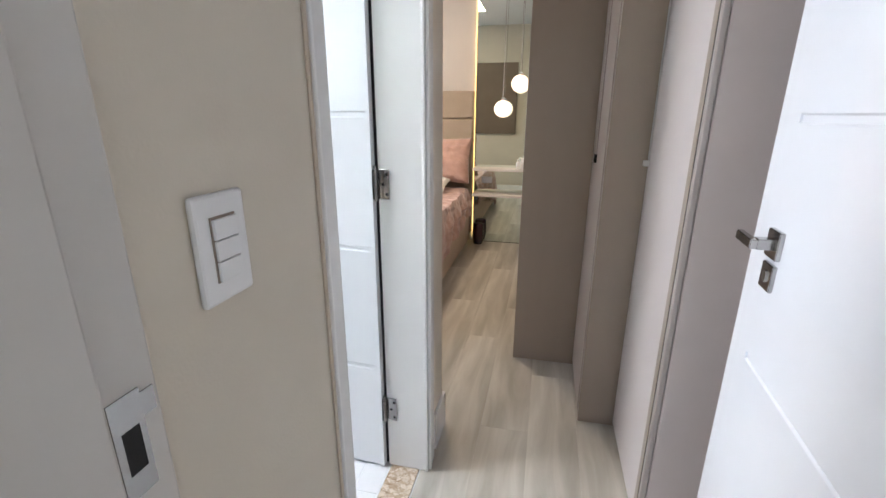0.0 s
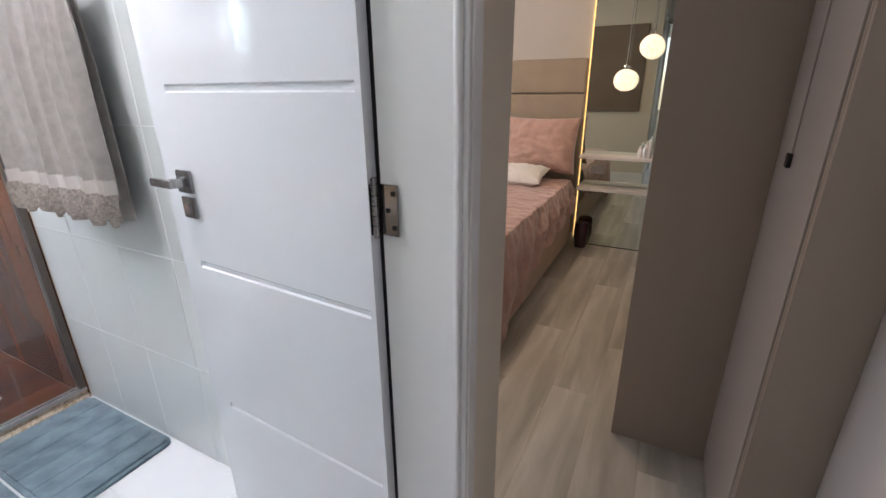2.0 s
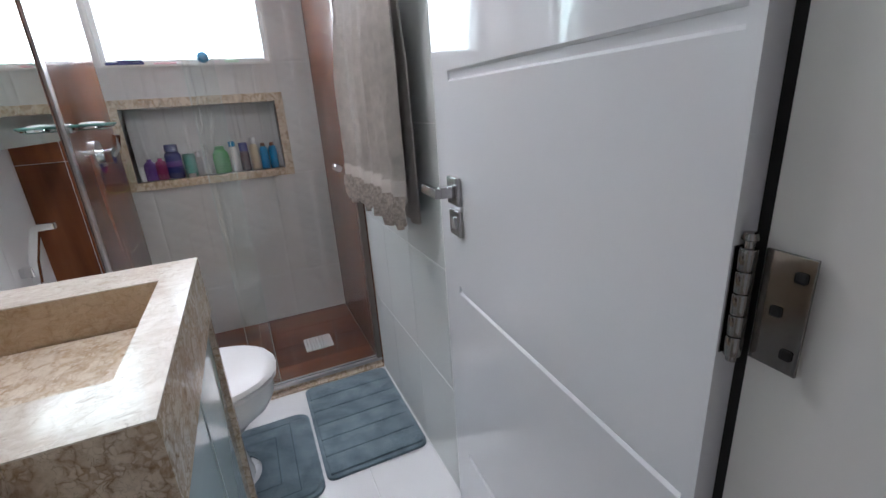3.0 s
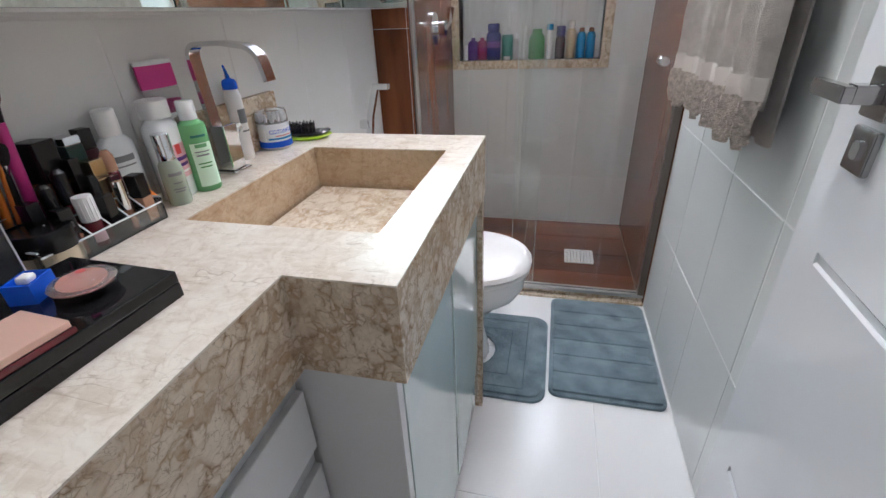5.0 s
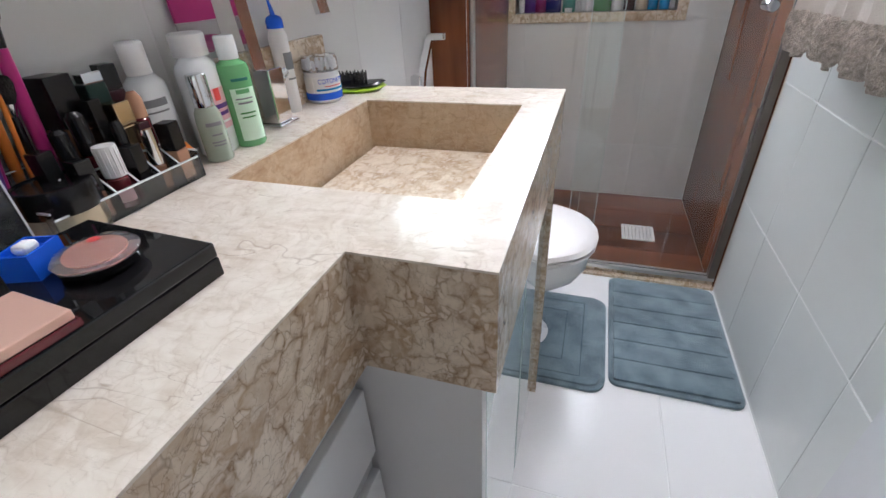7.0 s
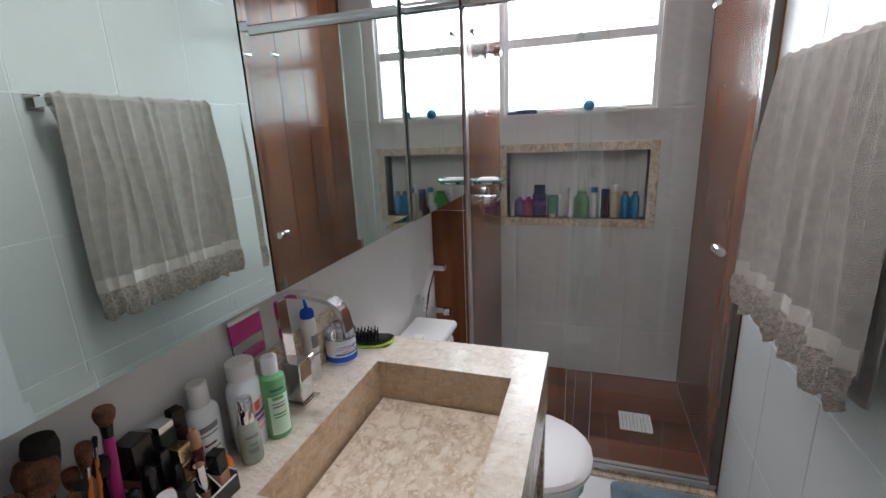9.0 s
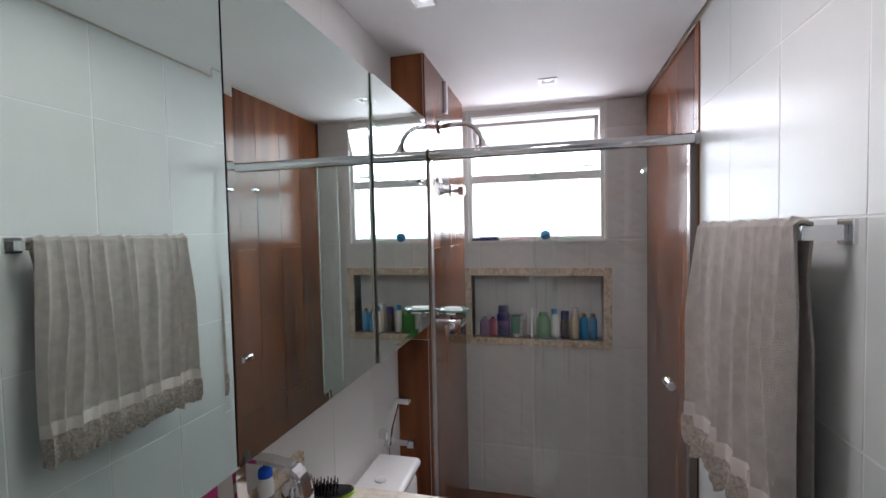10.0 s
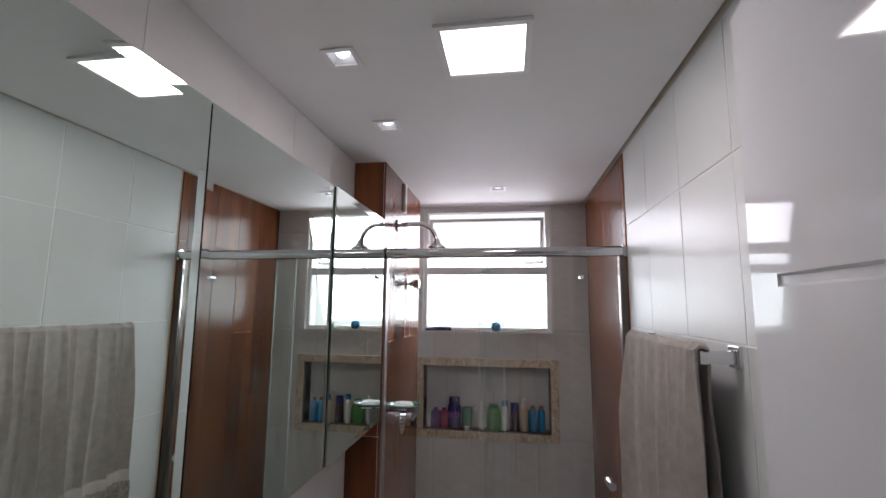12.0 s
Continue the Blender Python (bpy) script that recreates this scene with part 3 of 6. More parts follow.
structure("trim_casing", boxes((XH, XH + 0.011, D0 - 0.0435, D0 - 0.003, 0, DZ + 0.06),
          (XH, XH + 0.010, D1 - 0.018, D1 + 0.060, 0, DZ + 0.06), (XH + 0.010, XH + 0.020, D1 - 0.004, D1 + 0.010, 0, DZ + 0.06), (XH + 0.010, XH + 0.016, D1 + 0.022, D1 + 0.060, 0, DZ + 0.06),
          (XH, XH + 0.012, D0 - 0.003, D1 - 0.018, DZ + 0.01, DZ + 0.06), bevel=0.003), "trim", "white profiled casing round the bathroom doorway")
# added strip: warm bounced light on the casing edge, put in as tan
structure("trim_edge", boxes((XH, XH + 0.005, D0 - 0.0540, D0 - 0.0440, 0, DZ + 0.06), bevel=0.002), "bounce_tan", "outer edge of the doorway casing, coloured tan for warm bounced light")
structure("baseboard", boxes((XH, XH + 0.013, D1 + 0.10, 1.612, 0, 0.155), (-0.9, XH + 0.013, 1.60, 1.613, 0, 0.155), bevel=0.003), "trim", "white baseboard")
# added black strip: paints the shade in the gap by the hinges
structure("trim_gap_shade", boxes((XE - 0.0038, XE + 0.0, D1 - 0.0155, D1 + 0.040, 0.004, DZ)), "shadow_line", "black strip for the shade in the gap beside the door leaf")
# entry door frame
structure("door_frame_entry", boxes((XH, -0.150, 0.17, 0.312, 0, 2.10), (XH, -0.165, 0.312, 0.372, 0, 2.10), (0.56, 0.585, 0.17, 0.352, 0, 2.10), (XH, 0.585, 0.17, 0.352, 2.10, 2.12), (-0.25, XH, 0.176, 0.19, 0, 2.16), bevel=0.003), "frame_beige", "white lacquered entry door frame")


def strike_plate():
    t = thing("strike_plate", (-0.164, 0.345, 0.98), "steel lock strike plate set in the entry door frame", "strike plate")
    x0, x1 = -0.1655, -0.1635
    part("plate", boxes((x0, x1, 0.321, 0.352, 0.915, 0.940), (x0, x1, 0.321, 0.352, 0.985, 1.018), (x0, x1, 0.321, 0.328, 0.940, 0.985), (x0, x1, 0.346, 0.352, 0.940, 0.985), (x0, x1, 0.352, 0.366, 0.988, 1.012)), "steel_dark", t)
    part("recess", boxes((-0.1654, -0.1642, 0.328, 0.346, 0.940, 0.985)), "shadow_line", t)


strike_plate()


def handle(parent, x, y, z, facing, point):
    """A square rose, a square lever and a key rose. facing: the leaf's outward axis, point: the lever's direction; local axes."""
    f, p = Vector(facing), Vector(point)
    def block(a0, a1, b0, b1, c0, c1, bev=0.0015):
        bm = bmesh.new()
        box(bm, 0, 1, 0, 1, 0, 1)
        for v in bm.verts:
            a, b, c = a0 + (a1 - a0) * v.co.x, b0 + (b1 - b0) * v.co.y, c0 + (c1 - c0) * v.co.z
            v.co = Vector((x, y, z + c)) + f * a + p * b
        bmesh.ops.bevel(bm, geom=list(bm.edges), offset=bev, segments=2, affect="EDGES")
        return bm
    h = part("door_handle", block(0, 0.009, -0.026, 0.026, -0.026, 0.026), "steel", parent, "square brushed steel door handle", local=True)
    part("lever", block(0.035, 0.047, -0.012, 0.068, -0.009, 0.009), "steel", h, local=True)
    part("neck", block(0.008, 0.036, -0.011, 0.011, -0.010, 0.010), "steel", h, local=True)
    r = part("key_rose", block(0, 0.008, -0.024, 0.024, -0.086, -0.036), "steel", parent, local=True)
    part("lock_cylinder", block(0.008, 0.011, -0.008, 0.008, -0.071, -0.050, 0.003), "chrome", r, local=True)


def grooved_leaf(w, h, t, grooves, g0, g1):
    """A leaf from local x 0 to -w, its face at y 0, with routed lines cut into the face."""
    bm = bmesh.new()
    box(bm, -w, 0, 0.004, t, 0, h)
    box(bm, -w, -g1, 0, 0.004, 0, h)
    box(bm, -g0, 0, 0, 0.004, 0, h)
    zs = [0.0] + list(grooves) + [h]
    for a, b in zip(zs, zs[1:]):
        a, b = a + (0.0055 if a else 0), b - (0.0055 if b < h else 0)
        prof = [(0.004, a), (0.003, a), (0.0, a + 0.0035), (0.0, b - 0.0035), (0.003, b), (0.004, b)]
        ends = [[bm.verts.new((x, y, z)) for y, z in prof] for x in (-g1, -g0)]
        for k in range(6):
            m = (k + 1) % 6
            bm.faces.new((ends[0][k], ends[0][m], ends[1][m], ends[1][k]))
        bm.faces.new(ends[0]), bm.faces.new(ends[1][::-1])
    return bm


def bath_door():
    t = thing("bathroom_door", (-0.326, 1.316, 0.01), "white glossy door with routed lines, open against the tiled wall", "door", rz=-3.6)
    part("leaf", grooved_leaf(0.622, 2.075, 0.035, (0.409, 0.832, 1.238, 1.640), 0.013, 0.548), "door", t, local=True)
    # added black strip on the leaf edge, also painting the hinge gap's shade
    part("hinge_gap_shade", boxes((0.0004, 0.011, 0.024, 0.033, 0, 2.075)), "shadow_line", t, "black strip for the gap's shade on the hinge edge", local=True)
    handle(t, -0.536, 0, 1.038, (0, -1, 0), (-1, 0, 0))
    for z in (0.240, 1.037, 1.82):
        bm = bmesh.new()
        box(bm, -0.002, 0.0010, 0.002, 0.03, z - 0.045, z + 0.045)
        h = part("hinge", bm, "steel_dark", t, "polished steel butt hinge", local=True)
        bm = bmesh.new()
        for k in range(5):
            lathe(bm, [(0.006, z - 0.045 + k * 0.018), (0.0065, z - 0.044 + k * 0.018), (0.0065, z - 0.029 + k * 0.018), (0.006, z - 0.028 + k * 0.018)], 12, (0.007, 0.008))
        lathe(bm, [(0.004, z - 0.05), (0.004, z + 0.05), (0.006, z + 0.051), (0.005, z + 0.056), (0.0, z + 0.057)], 12, (0.007, 0.008))
        part("knuckle", bm, "steel_dark", h, local=True, smooth=True)
        bm = bmesh.new()
        box(bm, 0.014, 0.048, 0.0165, 0.0190, z - 0.045, z + 0.045, 0.0005)
        p = part("plate", bm, "steel_dark", h, local=True)
        bm = bmesh.new()
        for k, xx in ((-0.03, 0.040), (0.0, 0.028), (0.03, 0.040)):
            box(bm, xx - 0.004, xx + 0.004, 0.0155, 0.0166, z + k - 0.004, z + k + 0.004, 0.0015)
        part("screw", bm, "shadow_line", h, local=True)


bath_door()


def entry_door():
    t = thing("entry_door", (0.548, 0.362, 0.01), "white glossy entry door with routed lines, standing open", "door", rz=-94.2)
    part("leaf", grooved_leaf(0.710, 2.075, 0.035, (0.37, 0.780, 1.235, 1.636), 0.085, 0.625), "door", t, local=True)
    handle(t, -0.598, 0, 1.018, (0, -1, 0), (-1, 0, 0))


entry_door()


def light_switch():
    t = thing("light_switch", (XH, 0.489, 1.108), "white triple rocker light switch on the hall wall", "light switch")
    part("plate", boxes((XH, XH + 0.009, 0.449, 0.529, 1.046, 1.169), bevel=0.004), "plastic_white", t)
    # taupe sheet paints the shade in the thin gaps round the rockers
    part("rocker_gap_shade", boxes((XH + 0.009, XH + 0.0105, 0.4695, 0.5085, 1.0705, 1.1445), bevel=0.0004), "taupe", t)
    for k in range(3):
        z = 1.072 + k * 0.0237
        part("rocker", boxes((XH + 0.0105, XH + 0.0145, 0.4708, 0.5072, z, z + 0.0226), bevel=0.0012), "plastic_white", t)


light_switch()

# ---------------------------------------------------------------- hall wardrobes


def wardrobes():
    t = thing("wardrobe", (0.5, 3.3, 0), "tall taupe bedroom wardrobe with a plain end panel", "wardrobe")
    part("body", boxes((0.10, 0.97, 2.232, 4.41, 0, 2.45)), "taupe", t)
    part("end_panel", boxes((0.074, 0.97, 2.210, 2.230, 0.0, 2.46), bevel=0.001), "taupe", t)
    for k in range(4):
        part("door", boxes((0.078, 0.098, 2.236 + k * 0.54, 2.772 + k * 0.54, 0.03, 2.44), bevel=0.001), "taupe_gloss", t)
    t = thing("wardrobe", (0.68, 1.99, 0), "narrow taupe wardrobe with a recessed black pull", "wardrobe")
    part("body", boxes((0.400, 0.97, 1.775, 2.209, 0, 2.45)), "taupe", t)
    part("side_panel", boxes((0.383, 0.97, 1.755, 1.774, 0, 2.46), bevel=0.001), "taupe", t)
    part("frame_strip", boxes((0.383, 0.399, 1.776, 1.787, 0, 2.46), bevel=0.001), "taupe", t)
    d = part("door", boxes((0.380, 0.399, 1.793, 2.205, 0.03, 2.44), bevel=0.001), "taupe_gloss", t)
    part("handle", boxes((0.376, 0.380, 2.040, 2.050, 1.09, 1.72), bevel=0.001), "taupe_gloss", d, "long slim vertical pull")
    part("handle_cap", boxes((0.370, 0.380, 2.032, 2.058, 1.058, 1.092), bevel=0.002), "plastic_black", d)
    t = thing("wardrobe", (0.75, 1.55, 0), "pale taupe wardrobe with a satin door and a slim metal pull", "wardrobe")
    part("body", boxes((0.545, 0.97, 1.275, 1.754, 0, 2.45)), "taupe", t)
    d = part("door", boxes((0.522, 0.543, 1.298, 1.752, 0.02, 2.44), bevel=0.001), "pale_door", t)
    part("edge_strip", boxes((0.5215, 0.543, 1.270, 1.2975, 0.02, 2.44), bevel=0.002), "taupe", d)
    part("handle", boxes((0.516, 0.521, 1.735, 1.741, 1.10, 1.9), bevel=0.002), "aluminium", d, "slim vertical metal pull")
    part("handle_cap", boxes((0.503, 0.521, 1.728, 1.748, 1.080, 1.100), bevel=0.003), "plastic_white", d)
    part("edge_profile", boxes((0.522, 0.540, 1.246, 1.262, 0.0, 2.46), bevel=0.004), "taupe_gloss", t)
    part("shadow_gap", boxes((0.5235, 0.540, 1.2622, 1.2698, 0, 2.44)), "shadow_line", t)
    part("end_panel", boxes((0.541, 0.97, 1.246, 1.262, 0, 2.46)), "taupe_light", t)


wardrobes()

# ---------------------------------------------------------------- bedroom beyond


def bed():
    t = thing("bed", (-1.2, 3.35, 0), "double bed with a pink quilted coverlet and beige upholstered base", "bed")
    part("base", boxes((-1.93, -0.535, 2.42, 4.335, 0.02, 0.30), bevel=0.02), "bed_base", t)
    part("mattress", boxes((-1.92, -0.545, 2.43, 4.335, 0.30, 0.55), bevel=0.05), "linen", t)
    h = part("headboard", boxes((-2.1, -0.52, 4.405, 4.428, 0.1, 1.455)), "head", t, "beige padded headboard with horizontal seams")
    for z0, z1 in ((0.1, 0.98), (0.985, 1.203), (1.208, 1.455)):
        part("pad", boxes((-2.1, -0.52, 4.345, 4.404, z0, z1), bevel=0.012), "head", h)
    c = thing("coverlet", (-1.2, 3.3, 0.56), "dusty pink quilted coverlet hanging over the side of the bed", "coverlet")

    def f(u, v):
        y = 2.40 + 1.78 * v
        w = 1.52
        s = (u - 0.5) * (w + 0.72)
        over = max(0.0, abs(s) - w / 2 + 0.06)
        hang = over / 0.42 * (0.285 + 0.012 * math.sin(y * 9) + 0.20 / (1 + math.exp((y - 2.95) * 9)) - 0.05 * max(0.0, min(1.0, (y - 3.3) / 0.8)))
        x = -1.235 + math.copysign(min(abs(s), w / 2 - 0.06) + 0.035 * (1 - math.exp(-over * 12)) + 0.016 * math.sin(y * 21 + over * 9) * min(1, over * 6) + 0.014 * noise.noise(Vector((y * 6, over * 9, 7))) * min(1, over * 6) + 0.004 * abs(math.sin(y * 40)) + 0.008 * noise.noise(Vector((y * 18, over * 30, 2))), s)
        z = 0.575 - hang + 0.011 * noise.noise(Vector((s * 7, y * 7, 0))) + 0.006 * noise.noise(Vector((s * 20, y * 16, 4))) + 0.0045 * abs(math.sin(y * 40 + 0.6 * math.sin(s * 8))) + 0.0035 * abs(math.sin(s * 36)) - 0.02 * min(1, over * 20)
        foot = max(0.0, 0.12 - v) * 2.0
        return (x, y, z - foot * 0.6)
    part("cloth", sheet(bmesh.new(), f, 150, 120, 0.008), "pink", c, smooth=True)


def cushion(name, label, cx, cy, cz, w, h, t, rx, mat):
    ob = thing(name, (cx, cy, cz), label, "pillow")
    bm = bmesh.new()
    rot = Euler((radians(rx), 0, 0)).to_matrix()
    for side in (1, -1):
        def f(u, v):
            a, b = 2 * u - 1, 2 * v - 1
            d = (max(0, 1 - abs(a) ** 2.6) * max(0, 1 - abs(b) ** 2.6)) ** 0.45
            wr = 0.013 * noise.noise(Vector((a * 3 + cx * 5, b * 5, side))) + 0.007 * noise.noise(Vector((a * 9 + cx * 5, b * 6, side))) + (0.006 * abs(math.sin(a * 9 + 2.2 * b + 1.5 * math.sin(b * 4))) ** 0.6 + 0.003 * abs(math.sin(b * 13 + a * 5))) * (mat == "pink")
            p = Vector((a * w / 2 * (0.93 + 0.07 * b * b), b * h / 2 * (0.92 + 0.08 * a * a), side * t / 2 * d + wr * (d > 0.05)))
            return Vector((cx, cy, cz)) + rot @ p
        sheet(bm, f, 44, 34)
    bmesh.ops.remove_doubles(bm, verts=bm.verts, dist=0.002)
    part("cover", bm, mat, ob, smooth=True)


bed()
cushion("pillow", "large pink quilted pillow leaning on the headboard", -0.80, 4.20, 0.83, 0.58, 0.44, 0.17, 68, "pink")
cushion("pillow", "large pink quilted pillow leaning on the headboard", -1.55, 4.20, 0.83, 0.58, 0.44, 0.17, 68, "pink")
cushion("pillow", "beige pillow standing behind the pink one", -0.76, 4.30, 0.80, 0.46, 0.40, 0.10, 80, "linen")
cushion("pillow", "small white pillow lying on the bed", -0.90, 3.92, 0.64, 0.46, 0.32, 0.11, 12, "linen")


def mirror_wall():
    structure("trim_led", boxes((-0.516, -0.508, 4.405, 4.428, 0.05, 2.4)), "led", "warm light strip beside the headboard")
    t = thing("wall_mirror", (-0.2, 4.42, 0.01), "tall wall mirror behind the floating shelves", "mirror")
    part("mirror_glass", boxes((-0.505, 0.074, 4.414, 4.428, 0.005, 2.46)), "mirror", t)
    part("frame", boxes((-0.5075, -0.505, 4.410, 4.428, 0.004, 2.46), (-0.505, 0.074, 4.410, 4.4135, 0.0, 0.005)), "shadow_line", t)
    for z, lab in ((0.735, "upper"), (0.490, "lower")):
        s = thing("shelf", (-0.21, 4.33, z), "pale floating glass shelf fixed to the mirror", "shelf", "shelves on the mirror")
        part("board", boxes((-0.50, 0.07, 4.24, 4.409, z, z + 0.022), bevel=0.002), "linen", s)
    yp = 4.325
    for x, z in ((-0.245, 1.295), (-0.098, 1.510)):
        p = thing("pendant_lamp", (x, yp, z), "lit round crystal pendant lamp hanging over the shelf", "pendant lamp", "pendants over the shelf")
        prof = [(0.0, z - 0.075)] + [(0.078 * math.sin(math.pi * k / 12) * (1 + 0.02 * (k % 2)), z - 0.075 * math.cos(math.pi * k / 12)) for k in range(1, 12)] + [(0.0, z + 0.075)]
        part("shade", lathe(bmesh.new(), prof, 24, (x, yp)), "pendant", p, smooth=True)
        part("cap", lathe(bmesh.new(), [(0.02, z + 0.07), (0.02, z + 0.09), (0.008, z + 0.10)], 12, (x, yp)), "chrome", p)
        part("cord", tube(bmesh.new(), [(x, yp, z + 0.09), (x, yp, ZR - 0.01)], 0.002, 6), "bronze", p)
        part("canopy", lathe(bmesh.new(), [(0.04, ZR - 0.02), (0.04, ZR)], 16, (x, yp)), "chrome", p)
    b = thing("wall_panel", (-1.1, 1.62, 1.47), "brown flat panel mounted on the bedroom wall", "wall panel")
    part("board", boxes((-1.9, -0.32, 1.601, 1.635, 0.955, 1.985), bevel=0.003), "panel_brown", b)


mirror_wall()

# ---------------------------------------------------------------- vanity
ZT, ZA = 0.882, 0.737      # top and lower edge of the stone apron
VX0, VXM, VX1 = -0.316, -0.658, -1.322
VY0, VY1 = 0.712, 0.853    # front of the narrow and of the deep part
BX0, BX1, BY0, BY1, BZ = -0.780, -1.190, 0.472, 0.787, 0.789


def vanity():
    t = thing("vanity_counter", (-0.8, 0.55, ZT), "cream travertine counter with a carved rectangular basin", "counter")
    s = 0.0025
    top = boxes((VXM, VX0, YL, VY0, ZT - s, ZT), (BX0, VXM, YL, VY1, ZT - s, ZT), (VX1, BX1, YL, VY1, ZT - s, ZT), (BX1, BX0, YL, BY0, ZT - s, ZT), (BX1, BX0, BY1, VY1, ZT - s, ZT))
    bmesh.ops.remove_doubles(top, verts=top.verts, dist=0.0001)
    # the worktop's sheen is put into its paler stone colour
    part("worktop", top, "marble_sheen_top", t)
    part("core", boxes((VXM + 0.001, VX0 - 0.001, YL, VY0 - 0.021, ZT - 0.02, ZT - s - 0.0003), (BX0 + 0.016, VXM - 0.021, YL, VY1 - 0.021, ZT - 0.02, ZT - s - 0.0003)), "marble_sheen_top", t)
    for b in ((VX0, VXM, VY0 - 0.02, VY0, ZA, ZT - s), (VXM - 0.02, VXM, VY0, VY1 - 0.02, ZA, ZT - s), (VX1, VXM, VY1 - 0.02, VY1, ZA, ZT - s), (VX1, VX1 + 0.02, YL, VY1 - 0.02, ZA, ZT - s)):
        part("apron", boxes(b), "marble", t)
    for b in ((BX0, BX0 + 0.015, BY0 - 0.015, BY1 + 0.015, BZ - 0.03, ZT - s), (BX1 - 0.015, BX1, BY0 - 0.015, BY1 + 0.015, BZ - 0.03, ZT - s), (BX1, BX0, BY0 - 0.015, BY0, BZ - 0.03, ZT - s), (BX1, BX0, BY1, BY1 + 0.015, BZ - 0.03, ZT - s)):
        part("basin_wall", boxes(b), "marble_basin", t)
    part("basin_bottom", boxes((BX1, BX0, BY0, BY1, BZ - 0.045, BZ - 0.03)), "shadow_line", t)
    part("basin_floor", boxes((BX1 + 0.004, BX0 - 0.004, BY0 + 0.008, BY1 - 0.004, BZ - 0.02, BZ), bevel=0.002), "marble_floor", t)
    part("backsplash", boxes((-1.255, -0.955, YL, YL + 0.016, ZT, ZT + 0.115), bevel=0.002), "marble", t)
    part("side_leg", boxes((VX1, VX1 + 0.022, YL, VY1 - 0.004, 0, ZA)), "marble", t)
    c = thing("vanity_cabinet", (-0.98, 0.6, 0), "pale grey cabinet with mirrored sliding doors under the counter", "cabinet")
    part("body", boxes((VX1 + 0.024, VXM - 0.022, YL, VY1 - 0.045, 0.06, ZA - 0.002)), "cabinet", c)
    part("side_panel", boxes((VXM - 0.021, VXM - 0.003, YL, VY1 - 0.015, 0.06, ZA - 0.001)), "cabinet", c)
    part("plinth", boxes((VX1 + 0.03, VXM - 0.02, YL, VY1 - 0.07, 0, 0.06)), "cabinet", c)
    w = (VXM - 0.0215 - (VX1 + 0.026)) / 2
    for k in range(2):
        x0 = VX1 + 0.026 + k * w
        d = part("door", boxes((x0 + 0.002, x0 + w - 0.002, VY1 - 0.040, VY1 - 0.022, 0.065, ZA - 0.004)), "aluminium", c)
        part("mirror_glass", boxes((x0 + 0.008, x0 + w - 0.008, VY1 - 0.0215, VY1 - 0.016, 0.072, ZA - 0.010), bevel=0.002), "satin_glass", d, "pale mint glass panel")
    n = thing("drawer_unit", (-0.49, 0.52, 0), "pale grey drawer unit under the narrow end of the counter", "drawer unit")
    part("body", boxes((VX0 + 0.001, VXM - 0.001, YL, VY0 - 0.045, 0.06, ZA - 0.002)), "cabinet", n)
    part("plinth", boxes((VX0 + 0.001, VXM - 0.001, YL, VY0 - 0.09, 0, 0.06)), "cabinet", n)
    for z0, z1 in ((0.588, 0.700), (0.440, 0.550), (0.10, 0.402)):
        d = part("drawer", boxes((VX0 - 0.002, VXM + 0.004, VY0 - 0.030, VY0 - 0.008, z0, z1), bevel=0.0015), "cabinet", n)
        bm = bmesh.new()
        sweep(bm, [(VX0 - 0.002, VY0 - 0.030, z1), (VXM + 0.004, VY0 - 0.030, z1)], [(-0.020, 0.0015), (0.0, 0.034), (0.012, 0.034), (0.012, 0.0015)])
        # grey instead of the drawer's pale lacquer: the chamfer's shade is in the colour
        part("pull", bm, "grip_grey", d, "slanted grip along the drawer top, its shade put in as grey")


vanity()


def mirror_cabinet():
    y0, y1, z0, z1 = YL, 0.476, 1.165, 1.966
    xs = (-1.955, -1.438, -0.882, -0.332)
    t = thing("mirror_cabinet", (-1.15, 0.42, z0), "mirrored wall cabinet with three doors above the counter", "mirror cabinet")
    part("body", boxes((xs[0], xs[-1], y0, y1 - 0.022, z0, z1)), "cabinet", t)
    for x in xs[1:-1]:
        part("shadow_gap", boxes((x - 0.0024, x + 0.0024, y1 - 0.0215, y1 - 0.012, z0 + 0.001, z1 - 0.001)), "mirror_edge", t)
    for a, b in zip(xs, xs[1:]):
        yf = y1 + (0.006 if a < -1.9 else 0.0)
        part("door", boxes((a + 0.0025, b - 0.0025, y1 - 0.020, yf - 0.004, z0, z1)), "mirror_edge", t, "dark green glass edge of the mirror door")
        bm = bmesh.new()
        w = 0.020
        o = [(a + 0.0020, z0), (b - 0.0020, z0), (b - 0.0020, z1), (a + 0.0020, z1)]
        i = [(a + w, z0 + w), (b - w, z0 + w), (b - w, z1 - w), (a + w, z1 - w)]
        vo = [bm.verts.new((x, yf + 0.0007, z)) for x, z in o]
        vi = [bm.verts.new((x, yf, z)) for x, z in i]
        vb = [bm.verts.new((x, yf - 0.0035, z)) for x, z in o]
        bm.faces.new(vi)
        bm.faces.new(vb)
        for k in range(4):
            j = (k + 1) % 4
            bm.faces.new((vo[k], vo[j], vi[j], vi[k]))
            bm.faces.new((vb[k], vb[j], vo[j], vo[k]))
        part("mirror_glass", bm, "mirror", t, "bevelled mirror")


mirror_cabinet()

# ---------------------------------------------------------------- window and niche


